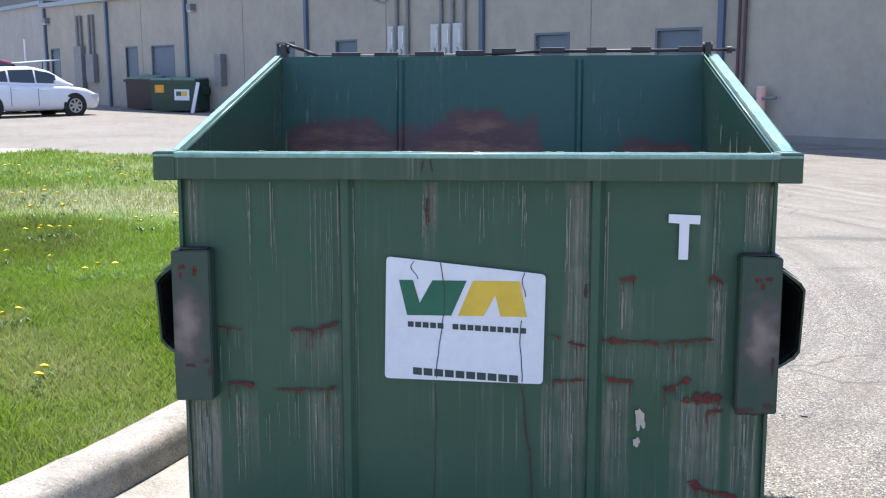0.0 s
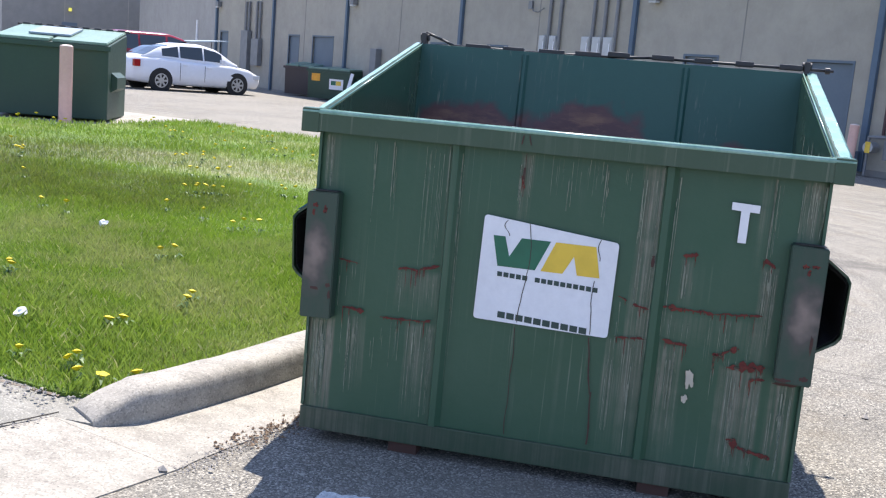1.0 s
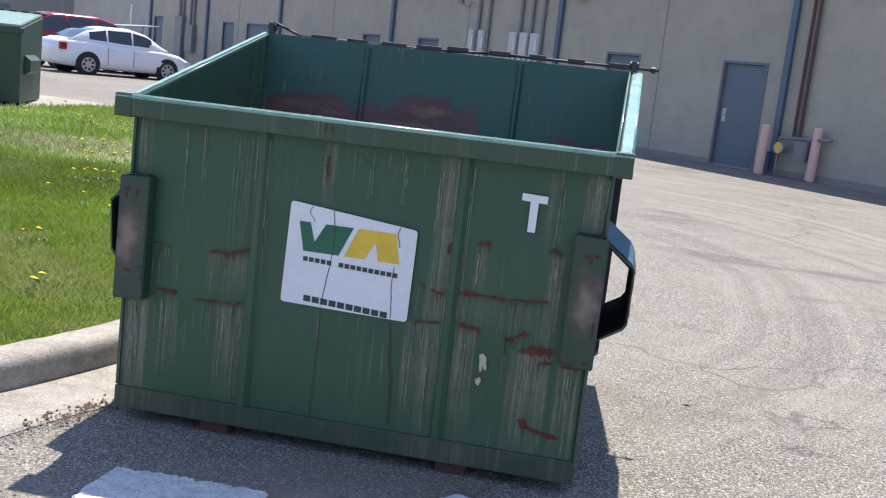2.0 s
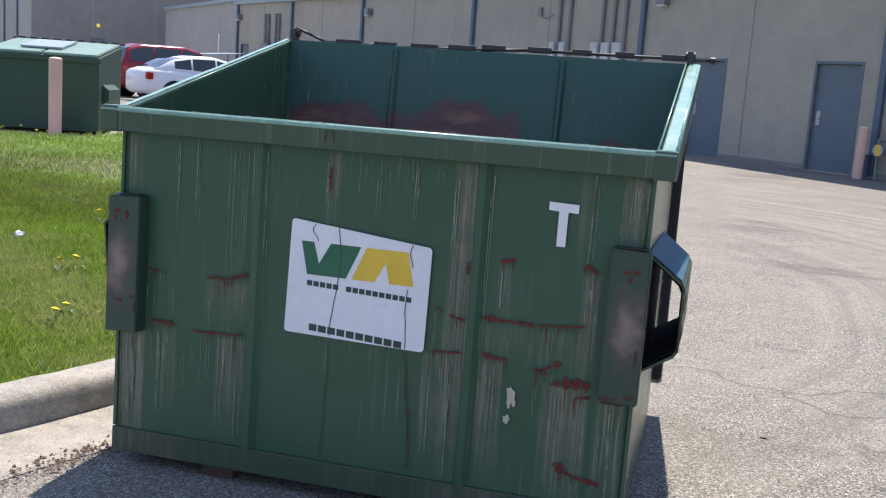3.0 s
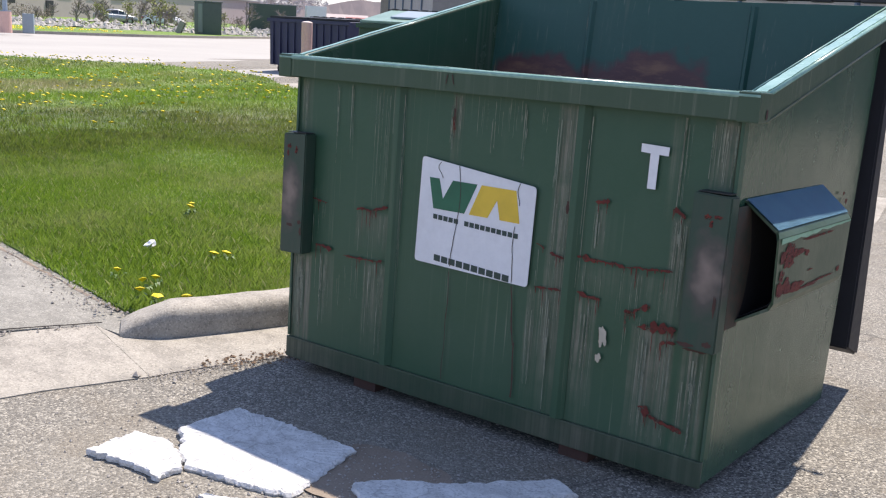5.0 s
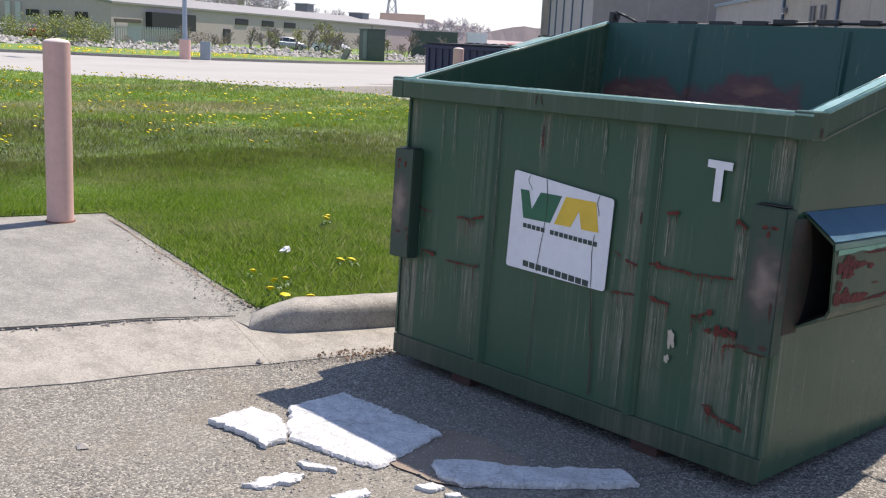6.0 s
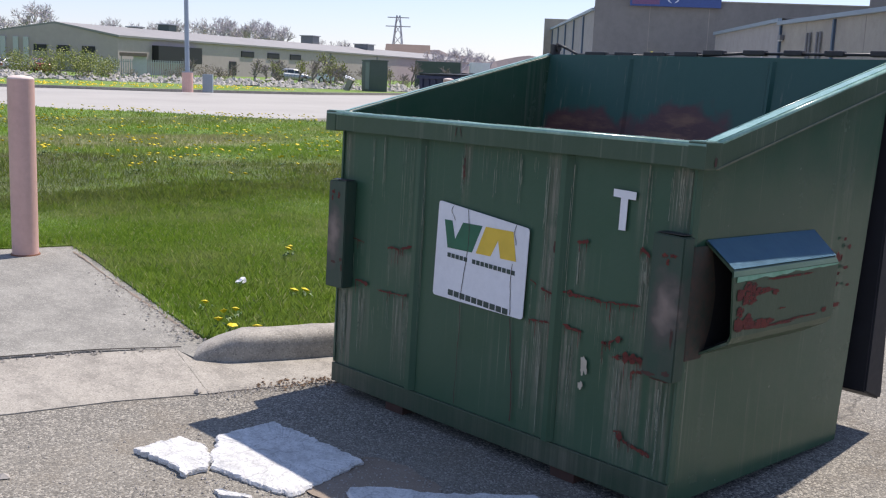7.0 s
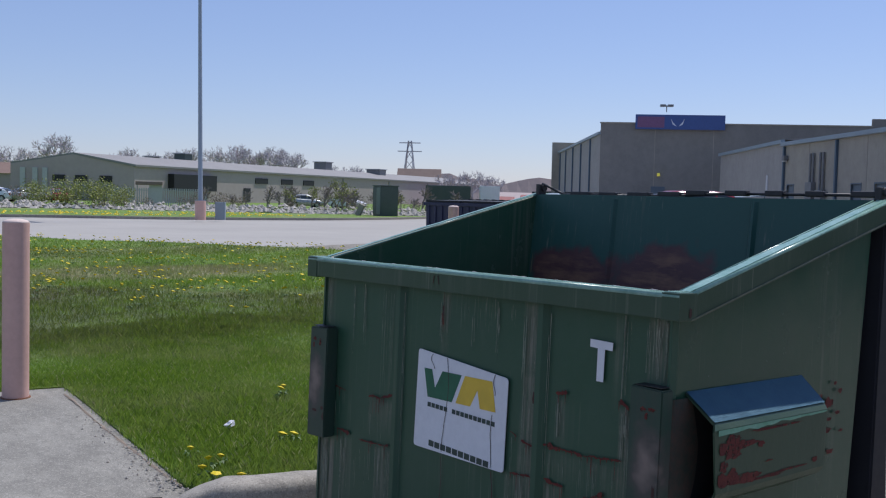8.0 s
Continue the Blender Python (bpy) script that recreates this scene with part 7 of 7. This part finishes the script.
tagged(raw_mesh("dandelion_leaves", LV, LF, WEED), "green dandelion leaf rosettes in the lawn", "leaves", kind="stuff")
# paper scraps in the grass
for x, y in ((-2.43, 0.51), (-3.36, 2.72)):
    g = bmesh.new()
    bmesh.ops.create_icosphere(g, subdivisions=2, radius=0.03)
    for v in g.verts:
        v.co *= 1 + 0.7 * noise.noise(v.co * 60 + Vector((x, y, 0)))
        v.co.z *= 0.6
    ob = mesh_ob("paper_scrap", g, DECAL)
    ob.matrix_basis = pose(x, y, lawn_z(x, y) + 0.055, 20, -15, 30)
    tagged(ob, "crumpled white paper scrap lying in the grass", "litter", "litter on the lawn")


# ---- across the road ----
def polar(yaw, dist, z=0.0):
    """A place by its bearing from the lot's corner, degrees west of north."""
    return (2.63 - dist * math.sin(radians(yaw)), -2.51 + dist * math.cos(radians(yaw)), z)


pole = thing("lamp_post", pose(-42.7, 23.0, 0.1, 0, -1.6, 0), "tall grey-blue steel lamp post on a pink concrete base", "lamp post")
part("base", cyl(bmesh.new(), (0, 0, 0), (0, 0, 0.95), 0.27, n=20), BOLLARD, pole, "pink painted concrete base")
part("shaft", cyl(bmesh.new(), (0, 0, 0.95), (0, 0, 14.5), 0.115, 0.075, n=12), POLE_PAINT, pole)
part("flange", boxes(((-0.2, -0.2, 0.95), (0.2, 0.2, 1.0))), POLE_PAINT, pole)
part("lamp_head", boxes(((-0.8, -0.2, 14.4), (0.8, 0.2, 14.6)), bevel=0.04), POLE_PAINT, pole)
e = thing("utility_pedestal", pose(-43.0, 24.3, 0.1, 0, 0, 50), "pale green utility pedestal", "utility box")
part("body", boxes(((-0.25, -0.15, 0), (0.25, 0.15, 0.9)), bevel=0.03), GUTTER_PALE, e)
e = thing("utility_cabinet", pose(-53.2, 43.0, 0.1, 0, 0, 72), "large dark green utility cabinet on the verge", "utility cabinet")
part("body", boxes(((-0.2, -0.75, 0), (1.1, 0.75, 2.1)), bevel=0.03), CABINET, e)
part("door", boxes(((-0.24, -0.70, 0.15), (-0.205, 0.02, 2.0)), bevel=0.01), surf("pale green enamel", (0.13, 0.17, 0.15), (0.16, 0.20, 0.175), 0.5), e, "paler green door")
part("door", boxes(((-0.24, 0.04, 0.15), (-0.205, 0.70, 2.0)), bevel=0.01), CABINET, e)
part("roof", boxes(((-0.25, -0.8, 2.1), (1.15, 0.8, 2.18)), bevel=0.02), CABINET, e)
e = thing("concrete_block", pose(-53.9, 41.6, 0.12, 0, 25, 40), "tilted pale concrete block on the grass", "concrete block")
part("body", boxes(((-0.18, -0.25, 0), (0.18, 0.25, 0.85)), bevel=0.03), CONCRETE, e)
e = thing("storage_container", pose(-66.8, 62.3, 0.1, 0, 0, 47), "dark green container behind the verge", "container")
part("body", boxes(((-2.1, 0, 0), (2.1, 2.4, 2.55)), bevel=0.03), CABINET, e)
for k in range(9):
    part("rib", boxes(((-1.9 + k * 0.47, -0.05, 0.1), (-1.75 + k * 0.47, 0.0, 2.45))), CABINET, e)
e = thing("storage_container", pose(-64.2, 65.2, 0.1, 0, 0, 47), "white box trailer behind the verge", "container")
part("body", boxes(((-0.9, 0, 0.5), (0.9, 3.5, 2.6)), bevel=0.03), DECAL, e)
part("wheel", cyl(bmesh.new(), (-0.8, 1.5, 0.4), (0.8, 1.5, 0.4), 0.4, n=14), TYRE, e)

# far industrial building: gable end and long side
far = thing("industrial_building", pose(0, 0, 0), "long taupe industrial building with a grey metal roof", "industrial building")
A, Bc, Cc = Vector((-124.0, 43.0, 0)), Vector((-114.3, 54.3, 0)), Vector((-160.5, 159.6, 0))
deep = (A - Bc)
apex = Bc + deep * 0.5
ED, RG = 4.4, 5.7
part("gable_wall", prism(bmesh.new(), [A, Bc, Bc + Vector((0, 0, ED)), apex + Vector((0, 0, RG)), A + Vector((0, 0, ED))], (-0.3, 0.2, 0)), FAR_WALL, far)
part("long_wall", prism(bmesh.new(), [Bc, Cc, Cc + Vector((0, 0, ED)), Bc + Vector((0, 0, ED))], (-0.3, -0.2, 0)), FAR_WALL, far)
run = Cc - Bc
part("roof", prism(bmesh.new(), [Bc + Vector((0.3, 0, ED)), Cc + Vector((0.3, 0, ED)), apex + run + Vector((0, 0, RG)), apex + Vector((0, 0, RG))], (0, 0, 0.25)), ROOF, far)
part("back_roof", prism(bmesh.new(), [A + Vector((0, 0, ED)), A + run + Vector((0, 0, ED)), apex + run + Vector((0, 0, RG)), apex + Vector((0, 0, RG))], (0, 0, 0.2)), ROOF, far)


def on_side(u, z0, z1, w, name, material, out=0.12, wall=(Bc, run), label=""):
    o, r = wall
    d = r.normalized()
    nrm = Vector((d.y, -d.x, 0))
    p = o + r * u
    return part(name, prism(bmesh.new(), [p + Vector((0, 0, z0)), p + d * w + Vector((0, 0, z0)), p + d * w + Vector((0, 0, z1)), p + Vector((0, 0, z1))], nrm * out), material, far, label)


on_side(0.055, 1.6, 3.7, 9.0, "dock_canopy", FAR_DARK, 1.0, label="dark dock canopy")
for u in (0.225, 0.285, 0.34):
    on_side(u, 2.9, 3.7, 3.2, "window", FAR_DARK)
on_side(0.20, 0.3, 2.2, 1.6, "door", FAR_DARK)
for u in (0.45, 0.6, 0.75, 0.9):
    on_side(u, 0, ED - 0.1, 0.35, "downpipe", ROOF)
gw = (A, Bc - A)
for u in (0.34, 0.52, 0.72):
    on_side(u, 0.3, 3.2, 1.5, "dock_door", WALL_PALE, 0.1, gw)
    on_side(u, 2.4, 3.2, 1.5, "dock_window", FAR_DARK, 0.14, gw)
for u in (0.08, 0.18, 0.26):
    on_side(u, 0.3, 4.0, 0.6, "post", METER, 0.2, gw)
for px, py, pz, w, h in ((-131, 65.0, 5.25, 1.5, 1.0), (-130.3, 69.5, 5.25, 1.8, 1.6), (-148, 107, 5.35, 2.4, 2.0), (-150, 121, 5.35, 2.8, 1.2)):
    e = thing("rooftop_unit", pose(px, py, pz, 0, 0, 25), "grey rooftop air handling unit", "roof unit", "rooftop units")
    part("case", boxes(((-w / 2, -w / 2, 0), (w / 2, w / 2, h)), bevel=0.05), CABINET if pz < 5.3 else CONDUIT, e)
    part("hood", boxes(((-w / 2 - 0.2, -w / 2 - 0.2, h), (w / 2 + 0.2, w / 2 + 0.2, h + 0.15)), bevel=0.03), GALV, e)
# low building at the west end
e = thing("shed", pose(-150, 40, 0, 0, 0, 60), "low brown shed far off", "shed")
part("wall", boxes(((-14, -5, 0), (16, 5, 3.4))), FAR_WALL, e)
part("roof", prism(bmesh.new(), [(-14.4, -5.4, 3.4), (-14.4, 0, 5.0), (-14.4, 5.4, 3.4)], (30.8, 0, 0)), surf("brown shingle", (0.22, 0.15, 0.12), (0.18, 0.12, 0.10), 0.9), e)
# red-roofed farm buildings far behind
for x, y, w, h, mt in ((-96, 99, 4.2, 1.9, MAROON), (-92, 104, 6, 2.2, MAROON), (-104, 111, 8, 2.6, FAR_WALL), (*polar(48.6, 290)[:2], 12, 9.6, BARN_BROWN), (-150, 190, 10, 4.5, MAROON)):
    e = thing("barn", pose(x, y, 0, 0, 0, 45), ("red" if mt is MAROON else "brown") + "-roofed barn far off among the fields", "barn", "far barns")
    part("wall", boxes(((-w / 2, -w / 3, 0), (w / 2, w / 3, h * 0.6))), FAR_WALL, e)
    part("roof", prism(bmesh.new(), [(-w / 2 - 0.2, -w / 3 - 0.2, h * 0.6), (-w / 2 - 0.2, 0, h), (-w / 2 - 0.2, w / 3 + 0.2, h * 0.6)], (w + 0.4, 0, 0)), mt, e)
# lattice pylon
e = thing("pylon", pose(-300, 259, 0, 0, 0, 40), "steel lattice power pylon far off", "pylon")
g = bmesh.new()
legs = [(-3, -3), (3, -3), (3, 3), (-3, 3)]
for k, (x, y) in enumerate(legs):
    cyl(g, (x, y, 0), (x * 0.2, y * 0.2, 23.5), 0.2, n=5)
    x2, y2 = legs[(k + 1) % 4]
    for j in range(6):
        a, b = 1 - 0.8 * j / 6, 1 - 0.8 * (j + 1) / 6
        cyl(g, (x * a, y * a, 23.5 * j / 6), (x2 * b, y2 * b, 23.5 * (j + 1) / 6), 0.12, n=4)
part("tower", g, GALV, e)
for z, w in ((22.5, 4.2), (19.2, 4.8)):
    part("arm", boxes(((-w, -0.15, z), (w, 0.15, z + 0.35))), GALV, e)


# ---- trees, bushes and stones across the road ----
def bare_tree(m, h, seed, label, leaves=0.0, levels=4, wood_mat=BARK):
    e = thing("tree", m, label, "tree", "far trees")
    rn = random.Random(seed)
    wood, twigs, spots_ = bmesh.new(), bmesh.new(), []

    def grow(p, d, l, r, level):
        q = p + d * l
        cyl(wood if level < 2 else twigs, p, q, r, r * 0.62, n=5 if level < 2 else 3, caps=False)
        if level == levels:
            spots_.append(q)
            return
        for _ in range(3 if level else 4):
            t_ = Vector((rn.gauss(0, 1), rn.gauss(0, 1), rn.gauss(0.35, 0.6))).normalized()
            grow(p + d * l * rn.uniform(0.55, 1.0), (d * 0.62 + t_ * 0.62).normalized(), l * rn.uniform(0.58, 0.8), r * 0.68, level + 1)

    grow(Vector((0, 0, 0)), Vector((0, 0, 1)), h * 0.30, h * 0.022, 0)
    top = h / max(v.co.z for v in twigs.verts)
    for v in [*wood.verts, *twigs.verts]:
        v.co *= top
    spots_ = [q * top for q in spots_]
    part("trunk", wood, wood_mat, e)
    part("branchwork", twigs, wood_mat, e)
    if leaves:
        V_, F_ = [], []
        for q in spots_:
            for _ in range(3):
                o = len(V_)
                c = q + Vector((rn.gauss(0, 1), rn.gauss(0, 1), rn.gauss(0, 1))) * h * 0.03
                s = leaves * rn.uniform(0.6, 1.3)
                a, b = Vector((rn.gauss(0, 1), rn.gauss(0, 1), rn.gauss(0, 1))).normalized() * s, Vector((rn.gauss(0, 1), rn.gauss(0, 1), rn.gauss(0, 1))).normalized() * s
                V_ += [c, c + a, c + a + b, c + b]
                F_.append((o, o + 1, o + 2, o + 3))
        o = raw_mesh("crown", V_, F_, LEAF)
        o.parent = e
    return e


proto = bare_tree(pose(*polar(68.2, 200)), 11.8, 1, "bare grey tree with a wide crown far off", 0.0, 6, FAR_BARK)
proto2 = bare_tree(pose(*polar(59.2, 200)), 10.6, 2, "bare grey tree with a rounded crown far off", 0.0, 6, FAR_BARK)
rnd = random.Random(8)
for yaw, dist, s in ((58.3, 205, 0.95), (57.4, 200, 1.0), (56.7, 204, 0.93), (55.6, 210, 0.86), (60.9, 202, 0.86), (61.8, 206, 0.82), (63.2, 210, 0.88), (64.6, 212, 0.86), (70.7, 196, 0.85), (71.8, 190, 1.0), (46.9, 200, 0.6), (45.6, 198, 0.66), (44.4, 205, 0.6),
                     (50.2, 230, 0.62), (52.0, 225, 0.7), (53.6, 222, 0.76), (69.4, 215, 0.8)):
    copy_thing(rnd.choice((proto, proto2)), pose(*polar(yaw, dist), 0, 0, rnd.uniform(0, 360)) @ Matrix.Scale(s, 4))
sap = bare_tree(pose(*polar(52.9, 78)), 2.7, 5, "young tree in pale spring leaf on the verge", 0.10)
for yaw, dist, s in ((53.2, 76, 0.7), (54.6, 80, 0.8), (49.6, 78, 0.6), (56.0, 84, 0.7), (50.4, 88, 0.9)):
    copy_thing(sap, pose(*polar(yaw, dist), 0, 0, yaw * 31) @ Matrix.Scale(s, 4))
thicket = bare_tree(pose(*polar(48.4, 84)), 2.5, 7, "bare brown thicket tree on the verge")
for k in range(30):
    copy_thing(thicket, pose(*polar(rnd.uniform(44, 61), rnd.uniform(80, 104)), 0, 0, rnd.uniform(0, 360)) @ Matrix.Scale(rnd.uniform(0.55, 1.0), 4))


def bush(m, r, h, n, material, label, seed):
    e = thing("bush", m, label, "bush", "verge bushes")
    rn = random.Random(seed)
    V_, F_ = [], []
    lumps = [(rn.uniform(-r, r) * 0.6, rn.uniform(-r, r) * 0.6, rn.uniform(0.3, 0.75) * h, rn.uniform(0.35, 0.6) * r) for _ in range(9)]
    for _ in range(n):
        lx, ly, lz, lr = rn.choice(lumps)
        d = Vector((rn.gauss(0, 1), rn.gauss(0, 1), rn.gauss(0, 0.8))).normalized() * lr * rn.uniform(0.55, 1.1)
        c = Vector((lx, ly, max(0.05, lz + d.z * h / r * 0.8))) + Vector((d.x, d.y, 0))
        s = rn.uniform(0.022, 0.055) * r
        a = Vector((rn.gauss(0, 1), rn.gauss(0, 1), rn.gauss(0, 1))).normalized() * s
        b = Vector((rn.gauss(0, 1), rn.gauss(0, 1), rn.gauss(0, 1))).normalized() * s
        o = len(V_)
        V_ += [c, c + a, c + a + b, c + b]
        F_.append((o, o + 1, o + 2, o + 3))
    o = raw_mesh("foliage", V_, F_, material)
    o.parent = e
    g_ = bmesh.new()
    for _ in range(9):
        x, y, z, _r = rn.choice(lumps)
        cyl(g_, (x * 0.2, y * 0.2, 0), (x, y, z), 0.03, 0.012, n=4)
    part("stems", g_, BARK, e)
    return e


b1 = bush(pose(*polar(67.2, 78)), 1.9, 2.3, 1900, LEAF, "rounded olive green shrub on the verge", 1)
b2 = bush(pose(*polar(60, 90)), 1.6, 1.7, 900, LEAF_BROWN, "leafless brown shrub on the verge", 2)
for yaw, dist, s in ((65.6, 77, 1.0), (64.6, 79, 0.8), (68.6, 84, 0.9)):
    copy_thing(b1, pose(*polar(yaw, dist), 0, 0, yaw * 17) @ Matrix.Scale(s, 4))
for yaw, dist, s in ((61.2, 90, 0.8), (58.6, 92, 0.8), (55.5, 92, 0.7), (51.9, 94, 0.8), (48.9, 92, 0.8), (46.5, 94, 0.9), (63.6, 92, 0.6), (69.5, 95, 1.1), (45.2, 96, 0.9)):
    copy_thing(b2, pose(*polar(yaw, dist), 0, 0, yaw * 23) @ Matrix.Scale(s, 4))
spots = []
for _ in range(1500):
    yaw, dist = rnd.uniform(45, 73), rnd.uniform(74, 82)
    x, y, z = polar(yaw, dist)
    spots.append((x, y, 0.1 + rnd.uniform(0, 0.45) * (dist - 73) / 8, rnd.uniform(0.10, 0.32)))
stones("riprap", spots, STONE, "bank of pale broken stones behind the verge", "stones")
# pale fence and a white metal shed in front of the far building
fence = thing("fence", pose(*polar(62.75, 98), 0, 0, 62.75), "pale galvanised picket fence before the far building", "fence")
for k in range(43):
    part("picket", boxes(((-4.3 + 0.2 * k, -0.02, 0.1), (-4.19 + 0.2 * k, 0.02, 1.75))), METER, fence)
for z in (0.4, 1.5):
    part("rail", boxes(((-4.4, 0.02, z), (4.4, 0.06, z + 0.08))), GALV, fence)
e = thing("shed", pose(*polar(63.0, 94), 0, 0, 63), "small white metal shed with a brown roof", "shed")
part("wall", boxes(((-0.55, 0, 0), (0.55, 1.5, 2.0))), METER, e)
part("roof", boxes(((-1.7, -0.3, 2.0), (0.6, 1.8, 2.3)), bevel=0.04), BARN_BROWN, e)
part("post", boxes(((-1.6, 0, 0), (-1.5, 0.1, 2.0))), GALV, e)
# wooded rise on the horizon
g = bmesh.new()
prev = None
for k in range(121):
    yaw = 15 + 75 * k / 120
    hh = 8.0 + 3.5 * noise.noise((yaw * 0.35, 0, 0)) + 2.2 * noise.noise((yaw * 2.3, 1, 0)) + 1.2 * noise.noise((yaw * 9, 2, 0))
    p, q, s_ = polar(yaw, 330), polar(yaw, 338), polar(yaw, 420)
    row = [g.verts.new((p[0], p[1], -0.5)), g.verts.new((q[0], q[1], hh)), g.verts.new((s_[0], s_[1], hh * 0.8))]
    if prev:
        for a in (0, 1):
            g.faces.new((prev[a], prev[a + 1], row[a + 1], row[a]))
    prev = row
tagged(mesh_ob("backdrop", g, HILL), "low wooded rise on the horizon", "woods", kind="structure")
# far parked cars
for k, (yaw, dist, mt) in enumerate(((52.6, 112, WHITE_PAINT), (55.0, 113, SILVER_PAINT), (69.4, 108, SILVER_PAINT), (68.0, 110, RED_PAINT), (71, 108, WHITE_PAINT))):
    x, y, z = polar(yaw, dist)
    car(pose(x, y, 0.1, 0, 0, 20 + 50 * k), mt, "parked car seen far across the road", SEDAN)
